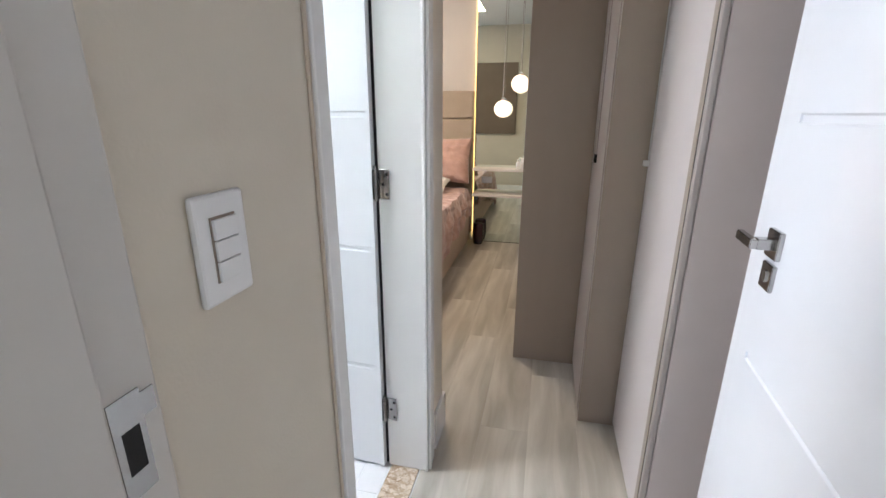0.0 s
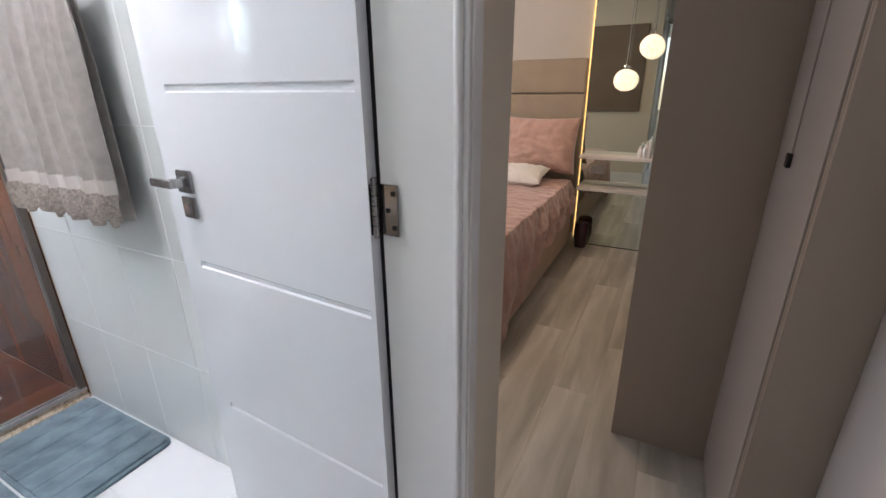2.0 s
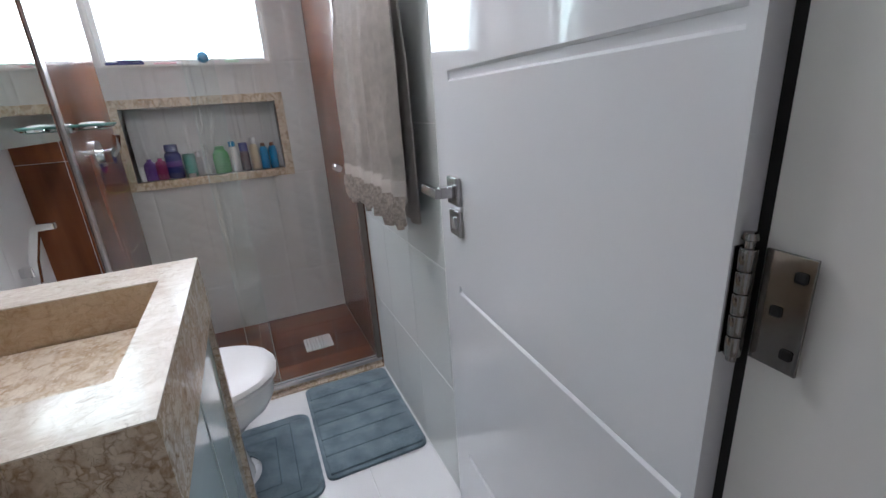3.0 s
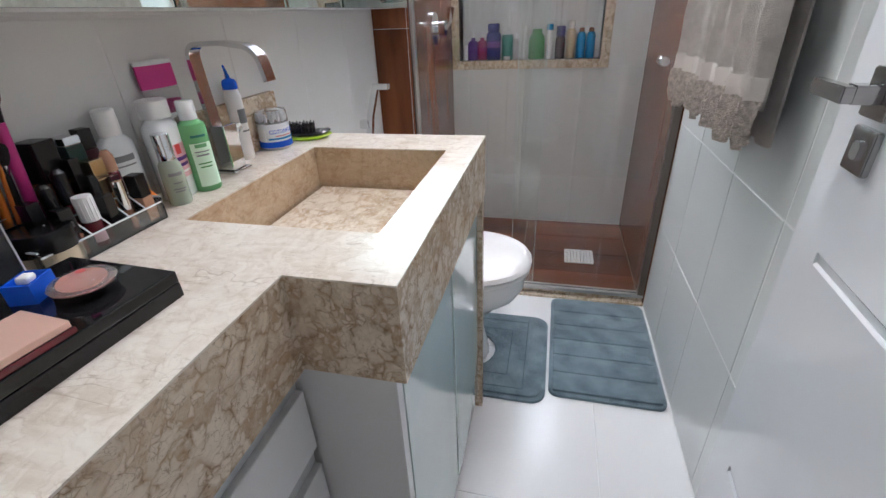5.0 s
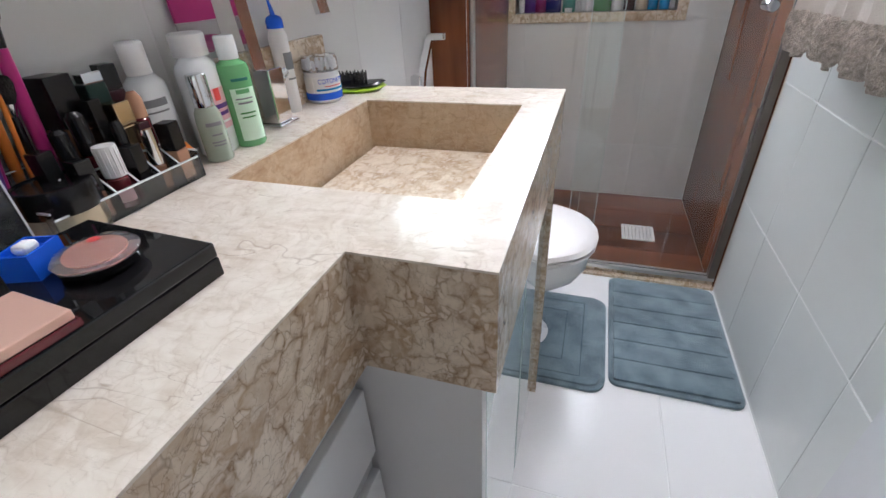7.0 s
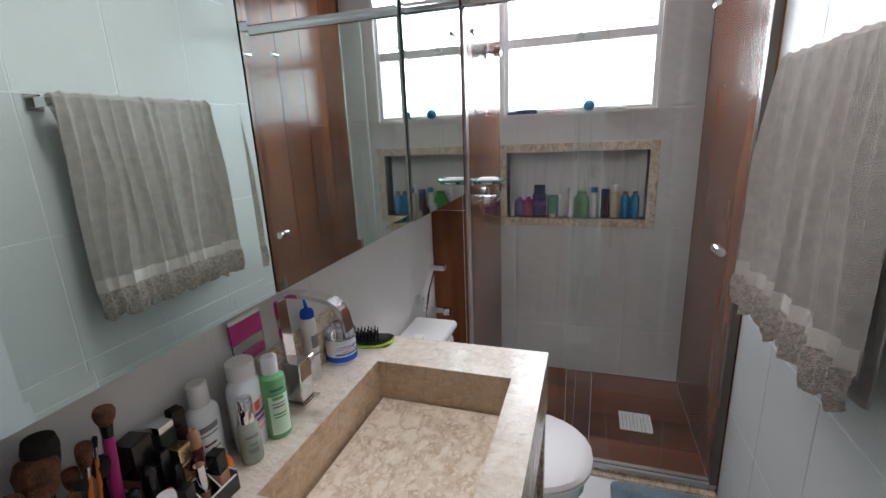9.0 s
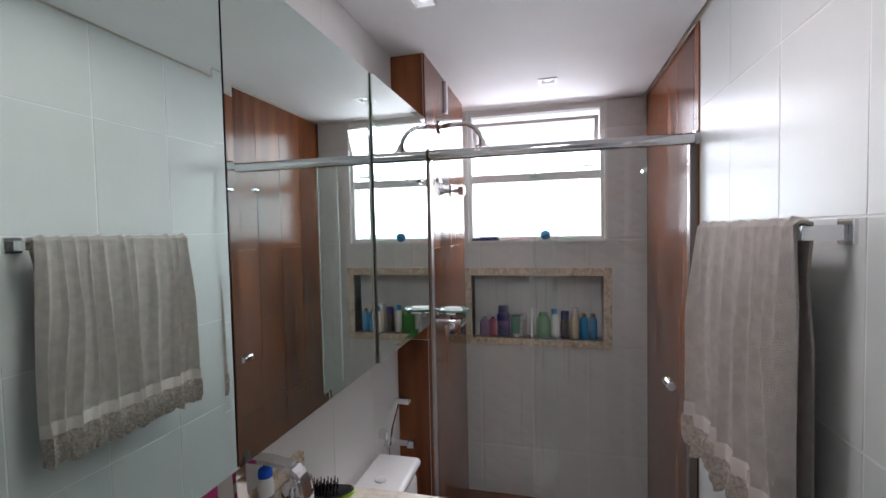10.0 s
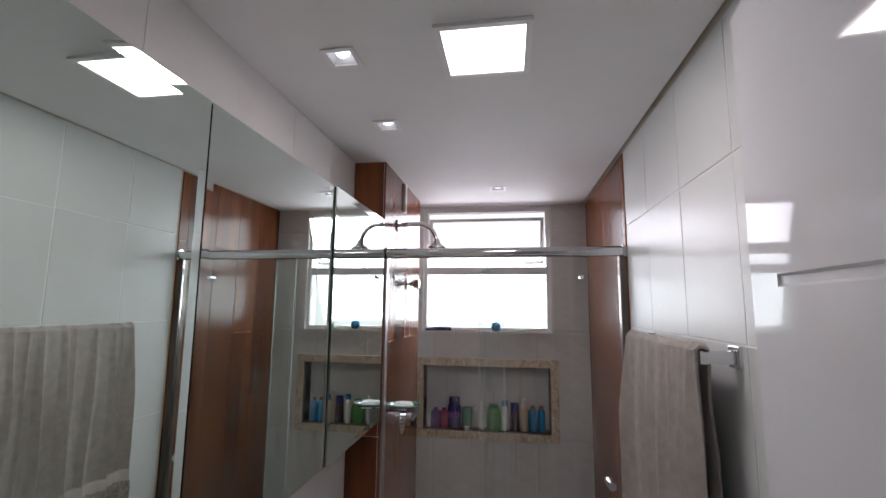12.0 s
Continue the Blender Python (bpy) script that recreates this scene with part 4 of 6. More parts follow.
def window():
    w = structure("window_1", boxes((-2.93, -2.865, WY0, WY0 + 0.022, WZ0, WZ1), (-2.93, -2.865, WY1 - 0.022, WY1, WZ0, WZ1), (-2.93, -2.865, WY0 + 0.022, WY1 - 0.022, WZ0, WZ0 + 0.020), (-2.93, -2.865, WY0 + 0.022, WY1 - 0.022, WZ1 - 0.028, WZ1), (-2.93, -2.87, WY0 + 0.022, WY1 - 0.022, 1.805, 1.850), bevel=0.002), "plastic_white", "white aluminium bathroom window, upper sash tilted")
    part("reveal", boxes((-3.0, -2.85, WY0 - 0.012, WY0 - 0.0005, WZ0 - 0.012, WZ1), (-3.0, -2.85, WY1 + 0.0005, WY1 + 0.012, WZ0 - 0.012, WZ1), (-3.0, -2.844, WY0 - 0.0005, WY1 + 0.0005, WZ0 - 0.012, WZ0 - 0.0005)), "trim", w)
    part("pane", boxes((-2.900, -2.896, WY0 + 0.022, WY1 - 0.022, WZ0 + 0.020, 1.805)), "glass", w).visible_shadow = False
    y0, y1 = WY0 + 0.03, WY1 - 0.03
    h, lean = 0.285, radians(14)
    def tilt(bm):
        bmesh.ops.rotate(bm, verts=bm.verts, cent=(-2.875, 0, 2.150), matrix=Euler((0, lean, 0)).to_matrix())
        return bm
    s = part("sash", tilt(boxes((-2.885, -2.865, y0, y0 + 0.02, 2.15 - h, 2.15), (-2.885, -2.865, y1 - 0.02, y1, 2.15 - h, 2.15), (-2.885, -2.865, y0 + 0.02, y1 - 0.02, 2.15 - h, 2.15 - h + 0.022), (-2.885, -2.865, y0 + 0.02, y1 - 0.02, 2.13, 2.15), bevel=0.0015)), "plastic_white", w, "tilted upper sash")
    part("pane", tilt(boxes((-2.878, -2.874, y0 + 0.02, y1 - 0.02, 2.15 - h + 0.022, 2.13))), "glass", s).visible_shadow = False
    part("latch", boxes((-2.865, -2.845, 0.835, 0.880, 1.822, 1.838), (-2.855, -2.848, 0.855, 0.865, 1.838, 1.885), bevel=0.002), "aluminium", w)


window()


def niche():
    f = 0.045
    y0, y1, z0, z1 = NY0 - f, NY1 + f, NZ0 - f + 0.003, NZ1 + f
    structure("trim_niche", boxes((XW - 0.11, XW + 0.008, NY0 - f, NY0, z0, z1), (XW - 0.11, XW + 0.008, NY1, NY1 + f, z0, z1), (XW - 0.11, XW + 0.008, NY0, NY1, NZ1, z1), (XW - 0.11, XW + 0.008, NY0, NY1, z0, NZ0), bevel=0.0015), "marble", "cream travertine frame of the shower niche")
    structure("niche_back", boxes((XW - 0.109, XW - 0.100, NY0, NY1, NZ0, NZ1)), "quilt", "white glazed back of the niche")


niche()

# ---------------------------------------------------------------- shower


def shower():
    structure("kerb", boxes((-2.055, -1.998, YB, YR, -0.02, 0.028), (-1.998, -1.972, YB, YR, -0.01, 0.010), bevel=0.002), "marble", "travertine kerb under the shower glass")
    t = thing("shower_enclosure", (XG - 0.03, 0.95, 0.03), "glass shower enclosure with one sliding panel and chrome rail", "shower enclosure")
    part("rail", tube(bmesh.new(), [(XG - 0.012, YB, 1.830), (XG - 0.012, YR, 1.830)], 0.021, 18), "chrome", t, smooth=True)
    for y in (YB + 0.004, YR - 0.013):
        part("rail_end", tube(bmesh.new(), [(XG - 0.012, y, 1.83), (XG - 0.012, y + 0.012, 1.83)], 0.027, 18), "chrome", t, smooth=True)
    part("bottom_rail", boxes((XG - 0.045, XG - 0.005, YB, YR, 0.028, 0.042), (XG - 0.030, XG - 0.022, YB, YR, 0.042, 0.052)), "aluminium", t)
    for y0, y1 in ((YB, YB + 0.009), (YR - 0.026, YR)):
        part("wall_profile", boxes((XG - 0.045, XG - 0.005, y0, y1, 0.042, 1.81), bevel=0.001), "bronze" if y0 > 1 else "aluminium", t)
    for nm, x, y0, y1 in (("fixed_panel", XG - 0.030, YB + 0.01, 0.969), ("sliding_panel", XG - 0.014, 0.872, YR - 0.03)):
        p = part(nm, boxes((x - 0.004, x + 0.004, y0, y1, 0.050, 1.812)), "shower_glass", t, "greenish tempered glass panel")
        p.visible_shadow = False
        ye = y1 if y0 < 0.6 else y0
        part("edge", boxes((x - 0.0038, x + 0.0038, ye - 0.0012, ye + 0.0012, 0.052, 1.810)), "glass_rim", p, "bright polished glass edge")
    s = thing("glass_knob", (XG, 1.350, 0.973), "small round chrome knob on the sliding glass", "knob")
    part("knob", tube(bmesh.new(), [(XG - 0.05, 1.350, 0.973), (XG - 0.024, 1.350, 0.973), (XG - 0.004, 1.350, 0.973), (XG + 0.006, 1.350, 0.973), (XG + 0.018, 1.350, 0.973), (XG + 0.022, 1.350, 0.973)], (0.016, 0.016, 0.008, 0.009, 0.017, 0.014), 14), "chrome", s, smooth=True)
    for y, z in ((0.52, 1.73), (1.27, 1.73)):
        r = thing("rail_roller", (XG, y, z), "small chrome fixing of the glass under the rail", "fixing", "fixings of the shower glass")
        part("bolt", tube(bmesh.new(), [(XG - 0.035, y, z), (XG + 0.004, y, z)], 0.008, 12), "chrome", r, smooth=True)


shower()


def fittings():
    a = thing("shower", (-2.19, YB, 1.99), "chrome shower arm with a small round head", "shower head")
    pts = [(-2.19, YB, 1.985), (-2.19, YB + 0.06, 1.992), (-2.19, YB + 0.12, 1.990), (-2.19, YB + 0.155, 1.972), (-2.19, YB + 0.175, 1.945), (-2.19, YB + 0.185, 1.915)]
    part("arm", tube(bmesh.new(), pts, 0.010, 12), "chrome", a, smooth=True)
    part("flange", tube(bmesh.new(), [(-2.19, YB, 1.985), (-2.19, YB + 0.008, 1.985)], 0.028, 16), "chrome", a, smooth=True)
    part("head", lathe(bmesh.new(), [(0.040, 1.868), (0.043, 1.873), (0.042, 1.882), (0.018, 1.900), (0.014, 1.918)], 20, (-2.19, YB + 0.188)), "chrome", a, smooth=True)
    m = thing("shower_mixer", (-2.32, YB, 1.09), "chrome single lever shower mixer on the wood tile", "mixer")
    part("rose", tube(bmesh.new(), [(-2.32, YB, 1.085), (-2.32, YB + 0.012, 1.085)], 0.065, 24), "chrome", m, smooth=True)
    part("body", tube(bmesh.new(), [(-2.32, YB + 0.012, 1.085), (-2.32, YB + 0.055, 1.085)], (0.026, 0.030), 20), "chrome", m, smooth=True)
    part("lever", sweep(bmesh.new(), [(-2.32, YB + 0.05, 1.085), (-2.31, YB + 0.075, 1.115), (-2.305, YB + 0.085, 1.165)], [(0.012, 0.008), (-0.012, 0.008), (-0.012, -0.008), (0.012, -0.008)]), "chrome", m)
    v = thing("shut_off_valve", (-2.40, YB, 1.725), "round chrome shut off valve on the wood tile", "valve")
    part("stem", tube(bmesh.new(), [(-2.40, YB, 1.725), (-2.40, YB + 0.035, 1.725)], 0.010, 12), "chrome", v, smooth=True)
    part("rose", tube(bmesh.new(), [(-2.40, YB, 1.725), (-2.40, YB + 0.008, 1.725)], 0.028, 16), "chrome", v, smooth=True)
    part("grip", tube(bmesh.new(), [(-2.40, YB + 0.035, 1.725), (-2.40, YB + 0.065, 1.725)], (0.020, 0.023), 12), "chrome", v)
    s = thing("soap_dish", (-2.06, YB, 1.20), "clear glass soap dish in a chrome wall ring", "soap dish")
    part("bracket", boxes((-2.085, -2.045, YB, YB + 0.02, 1.185, 1.215), bevel=0.003), "chrome", s)
    part("ring", tube(bmesh.new(), arc((-2.065, YB + 0.075, 1.200), 0.055, 0, 360, 24, "xy"), 0.005, 8), "chrome", s, smooth=True)
    part("dish", lathe(bmesh.new(), [(0.0, 1.190), (0.045, 1.192), (0.062, 1.208), (0.060, 1.212), (0.042, 1.198), (0.0, 1.197)], 24, (-2.065, YB + 0.075), 1.0, 1.15), "green_glass", s, smooth=True)
    k = thing("soap_bar", (-2.065, YB + 0.075, 1.2), "white bar of soap in the dish", "soap")
    part("bar", lathe(bmesh.new(), [(0.0, 1.199), (0.026, 1.200), (0.032, 1.208), (0.026, 1.217), (0.0, 1.219)], 18, (-2.065, YB + 0.075), 1, 1.3), "plastic_white", k, smooth=True)
    p = thing("wall_cover", (-2.29, YB, 2.14), "narrow white cover plate high on the wood tile", "cover plate")
    part("plate", boxes((-2.315, -2.285, YB, YB + 0.012, 2.07, 2.215), bevel=0.002), "plastic_white", p)
    d = thing("floor_drain", (-2.41, 1.19, -0.02), "square white grate of the shower drain", "drain")
    bm = boxes((-2.482, -2.470, 1.118, 1.262, -0.022, -0.014), (-2.350, -2.338, 1.118, 1.262, -0.022, -0.014))
    for i in range(9):
        box(bm, -2.470, -2.350, 1.118 + i * 0.0165, 1.1322 + i * 0.0165, -0.022, -0.014)
    part("grate", bm, "plastic_white", d)
    b = thing("bidet_sprayer", (-1.765, YL, 0.85), "chrome hand sprayer in a wall holder by the toilet", "sprayer")
    part("holder", boxes((-1.780, -1.750, YL, YL + 0.035, 0.790, 0.820), bevel=0.004), "chrome", b)
    part("grip", sweep(bmesh.new(), [(-1.765, YL + 0.030, 0.765), (-1.765, YL + 0.040, 0.835), (-1.765, YL + 0.066, 0.922), (-1.765, YL + 0.074, 0.936)], [(0.011, 0.010), (-0.011, 0.010), (-0.011, -0.010), (0.011, -0.010)]), "chrome", b)
    part("spout", boxes((-1.777, -1.753, YL + 0.062, YL + 0.118, 0.922, 0.942), bevel=0.004), "chrome", b)
    part("hose", tube(bmesh.new(), [(-1.765, YL + 0.030, 0.765), (-1.765, YL + 0.05, 0.55), (-1.770, YL + 0.06, 0.40), (-1.765, YL + 0.05, 0.30), (-1.765, YL + 0.03, 0.36), (-1.765, YL, 0.38)], 0.006, 8), "chrome", b, smooth=True)
    w = thing("angle_valve", (-1.90, YL, 0.70), "small chrome angle valve on the wall behind the toilet", "valve")
    part("body", tube(bmesh.new(), [(-1.92, YL, 0.70), (-1.92, YL + 0.055, 0.70)], 0.012, 12), "chrome", w, smooth=True)
    part("grip", tube(bmesh.new(), [(-1.92, YL + 0.055, 0.70), (-1.92, YL + 0.08, 0.70)], (0.02, 0.018), 8), "chrome", w)


fittings()


def toilet():
    cx = -1.565
    t = thing("toilet", (cx, 0.65, 0), "white ceramic toilet with closed lid and low cistern", "toilet")
    def ring(z, x_half, y0, y1, n=28):
        cy, ry = (y0 + y1) / 2, (y1 - y0) / 2
        out = []
        for i in range(n):
            a = 2 * math.pi * i / n
            k = 1.0 if math.sin(a) > 0 else 0.92
            sx = math.copysign(abs(math.cos(a)) ** (0.85 if math.sin(a) > 0 else 0.6), math.cos(a))
            out.append((cx + x_half * sx, cy + ry * math.sin(a), z))
        return out
    def loft(rings):
        bm = bmesh.new()
        vs = [[bm.verts.new(p) for p in r] for r in rings]
        n = len(vs[0])
        for a, b in zip(vs, vs[1:]):
            for i in range(n):
                bm.faces.new((a[i], a[(i + 1) % n], b[(i + 1) % n], b[i]))
        bm.faces.new(vs[0][::-1])
        bm.faces.new(vs[-1])
        return bm
    part("bowl", loft([ring(0.0, 0.098, 0.42, 0.835), ring(0.02, 0.096, 0.42, 0.835), ring(0.12, 0.090, 0.42, 0.815), ring(0.18, 0.105, 0.42, 0.82), ring(0.25, 0.140, 0.42, 0.88), ring(0.29, 0.170, 0.42, 0.935), ring(0.33, 0.181, 0.42, 0.955), ring(0.378, 0.182, 0.42, 0.958), ring(0.385, 0.175, 0.42, 0.95)]), "ceramic", t, smooth=True)
    part("seat", loft([ring(0.387, 0.183, 0.50, 0.965), ring(0.392, 0.190, 0.495, 0.972), ring(0.400, 0.188, 0.50, 0.970)]), "plastic_white", t, smooth=True)
    part("lid", loft([ring(0.402, 0.187, 0.50, 0.969), ring(0.410, 0.191, 0.495, 0.974), ring(0.422, 0.185, 0.50, 0.965), ring(0.430, 0.16, 0.52, 0.94), ring(0.433, 0.09, 0.60, 0.87)]), "plastic_white", t, smooth=True)
    bm = bmesh.new()
    box(bm, cx - 0.158, cx + 0.158, 0.352, 0.50, 0.36, 0.722, 0.03, 4)
    part("cistern", bm, "ceramic", t, smooth=True)
    bm = bmesh.new()
    box(bm, cx - 0.165, cx + 0.165, 0.348, 0.508, 0.724, 0.756, 0.015, 4)
    part("cistern_lid", bm, "ceramic", t, smooth=True)
    part("flush_button", lathe(bmesh.new(), [(0.020, 0.756), (0.020, 0.759), (0.017, 0.761)], 20, (cx, 0.425)), "plastic_white", t)


toilet()


def mats():
    t = thing("bath_mat", (-1.67, 1.245, 0), "blue-grey plush bath mat with stitched bands lying on the white tiles", "bath mat")
    x0, x1, y0, y1 = -1.958, -1.387, 1.058, 1.430
    part("edge", slab(bmesh.new(), rounded(x0, x1, y0, y1, 0.03), -0.001, 0.010, 0.004), "mat", t, smooth=True)
    n = 6
    w = (x1 - x0 - 0.03) / n
    for k in range(n):
        bm = slab(bmesh.new(), rounded(x0 + 0.015 + k * w + 0.0013, x0 + 0.015 + (k + 1) * w - 0.0013, y0 + 0.014, y1 - 0.014, 0.006, 3), 0.008, 0.018, 0.0022)
        part("band", bm, "mat", t, smooth=True)
    t = thing("contour_mat", (-1.57, 0.95, 0), "blue-grey plush contour mat cut out round the toilet foot", "bath mat")
    x0, x1, y1 = -1.800, -1.342, 1.048
    def outline(g, r, hole):
        pts = rounded(x0 + g, x1 - g, 0.60 + g, y1 - g, r)
        k = max(range(len(pts)), key=lambda i: (pts[i][1] < 0.64) * (pts[i][0] < -1.7) * (1 - pts[i][1]))
        half = len(pts) // 4 * 3
        a, b = pts[:half], pts[half:]
        arcpts = [(-1.565 + hole * math.cos(radians(q)), 0.755 + hole * math.sin(radians(q))) for q in range(180, -1, -15)]
        return a + [(-1.565 - hole, 0.60 + g)] + arcpts + [(-1.565 + hole, 0.60 + g)] + b
    part("edge", slab(bmesh.new(), outline(0.0, 0.05, 0.105), -0.001, 0.010, 0.003), "mat", t, smooth=True)
    part("plush_top", slab(bmesh.new(), outline(0.014, 0.04, 0.118), 0.009, 0.018, 0.005), "mat", t, smooth=True)
    for g in (0.0, 0.058):
        part("stitched_line", boxes((-1.690 - g, -1.440 + g, 0.912 + g, 0.9145 + g, 0.0172, 0.0188), (-1.690 - g, -1.6875 - g, 0.70, 0.912 + g, 0.0172, 0.0188), (-1.4425 + g, -1.440 + g, 0.70, 0.912 + g, 0.0172, 0.0188)), "mat_seam", t)


mats()

# ---------------------------------------------------------------- towel


def towel_bar():
    t = thing("towel_bar", (-1.44, YR, 1.52), "square chrome towel bar on the tiled wall", "towel bar")
    part("bar", boxes((-1.715, -1.175, 1.364, 1.380, 1.502, 1.526), bevel=0.001), "chrome", t)
    for x in (-1.705, -1.190):
        b = part("bracket", boxes((x - 0.010, x + 0.010, 1.381, YR - 0.008, 1.502, 1.528), bevel=0.001), "chrome", t)
        part("wall_plate", boxes((x - 0.022, x + 0.022, YR - 0.008, YR, 1.494, 1.538), bevel=0.0015), "chrome", b)
    w = thing("towel", (-1.45, 1.37, 1.52), "beige terry hand towel with lace trim hanging on the bar", "towel")
    xa, xb, yc = -1.706, -1.192, 1.375
    front, bend, back = 0.562, 0.050, 0.635
    PLEATS = ((0.02, 0.05, 1.1), (0.10, 0.035, 0.6), (0.17, 0.045, 0.9), (0.30, 0.07, 0.8), (0.43, 0.04, 0.55), (0.49, 0.05, 0.95), (0.63, 0.06, 0.8), (0.72, 0.03, 0.5), (0.81, 0.05, 0.9), (0.88, 0.035, 0.6), (0.96, 0.05, 1.2))

    def f(u, v):
        """u runs across, v from the front hem over the bar to the back hem."""
        s = v * (front + bend + back)
        x = xa + (xb - xa) * u
        if s < front:
            drop, side = front - s, -1
        elif s < front + bend:
            drop, side = 0.0, 0
        else:
            drop, side = s - front - bend, 1
        d = min(1.0, drop / 0.22)
        q = u + 0.012 * math.sin(drop * 6 + 9 * u)
        ridge = 0.0
        for at, wide, tall in PLEATS:
            ridge = max(ridge, tall * (1 - min(1.0, abs(q - at - 0.03 * (at - 0.5) * drop) / (wide * 0.62))) ** 1.4)
        soft = 0.5 + 0.5 * math.sin(24 * u + 1.3 + 1.6 * math.sin(6 * u) + drop * 1.2)
        if side == 0:
            a = (s - front) / bend * math.pi
            out = 0.0165 + 0.005 * ridge
            y, z = yc - out * math.cos(a), 1.528 + (0.011 + 0.006 * ridge) * math.sin(a)
        elif side < 0:
            y = yc - 0.0165 - (0.005 + 0.017 * d) * ridge - 0.012 * d * soft + 0.014 * d * max(0.0, (u - 0.95) / 0.05) ** 1.5
            x += (u * 0.020 - 0.004) * drop + 0.006 * math.sin(drop * 8 + u * 11) * d
            z = 1.528 - drop
        else:
            y = yc + 0.0165 + 0.016 * d + 0.014 * d * (soft - 0.5)
            x -= u * 0.030 * min(1.0, drop / 0.1)
            z = 1.528 - drop
        return (x, min(y, YR - 0.010), z + 0.003 * noise.noise(Vector((u * 30, v * 30, 1))))
    part("cloth", sheet(bmesh.new(), f, 260, 60, 0.006), "towel", w, smooth=True)

    def band(u, v):
        x, y, z = f(u, 0.010 + 0.034 * v)
        return (x, y - 0.0040, z)
    part("hem_band", sheet(bmesh.new(), band, 260, 5, 0.0012), "hem", w, "smooth woven band above the lace", smooth=True)

    def g(u, v):
        x, y, z = f(u, 0.006)
        puff = 0.004 * math.sin(u * 62 + 2 * math.sin(u * 17)) * v + 0.004 * noise.noise(Vector((u * 55, v * 5, 3)))
        tooth = 0.018 * abs(math.sin(u * math.pi * 10)) ** 0.6
        return (x, y - 0.005 - 0.005 * math.sin(math.pi * v) + puff, z + 0.010 - v * (0.072 + tooth))
    part("lace", sheet(bmesh.new(), g, 240, 14, 0.0025), "lace", w, "ruffled scalloped lace trim", smooth=True)


towel_bar()

# ---------------------------------------------------------------- ceiling lamps


def ceiling_lamps():
    t = thing("ceiling_lamp", (-1.2, 0.94, ZC), "square white flush ceiling panel lamp, lit", "ceiling lamp")
    x0, x1, y0, y1 = -1.295, -1.105, 0.845, 1.033
    part("frame", boxes((x0 - 0.015, x1 + 0.015, y0 - 0.015, y0, ZC - 0.008, ZC), (x0 - 0.015, x1 + 0.015, y1, y1 + 0.015, ZC - 0.008, ZC), (x0 - 0.015, x0, y0, y1, ZC - 0.008, ZC), (x1, x1 + 0.015, y0, y1, ZC - 0.008, ZC)), "plastic_white", t)
    part("diffuser", boxes((x0, x1, y0, y1, ZC - 0.005, ZC)), "lamp_white", t)
    for x, y in DOWN:
        d = thing("downlight", (x, y, ZC), "small square white recessed downlight, lit", "downlight", "ceiling downlights")
        h, k = 0.042, 0.030
        part("frame", boxes((x - h, x + h, y - h, y - k, ZC - 0.004, ZC - 0.0004), (x - h, x + h, y + k, y + h, ZC - 0.004, ZC - 0.0004), (x - h, x - k, y - k, y + k, ZC - 0.004, ZC - 0.0004), (x + k, x + h, y - k, y + k, ZC - 0.004, ZC - 0.0004)), "plastic_white", d)
        part("reflector", boxes((x - k, x + k, y - k, y - k + 0.001, ZC, ZC + 0.045), (x - k, x + k, y + k - 0.001, y + k, ZC, ZC + 0.045), (x - k, x - k + 0.001, y - k + 0.001, y + k - 0.001, ZC, ZC + 0.045), (x + k - 0.001, x + k, y - k + 0.001, y + k - 0.001, ZC, ZC + 0.045), (x - k, x + k, y - k, y + k, ZC + 0.045, ZC + 0.047)), "grip_grey", d)
        part("lens", lathe(bmesh.new(), [(0.0, ZC + 0.004), (0.014, ZC + 0.006), (0.018, ZC + 0.012), (0.018, ZC + 0.044)], 18, (x, y)), "bulb", d)


ceiling_lamps()

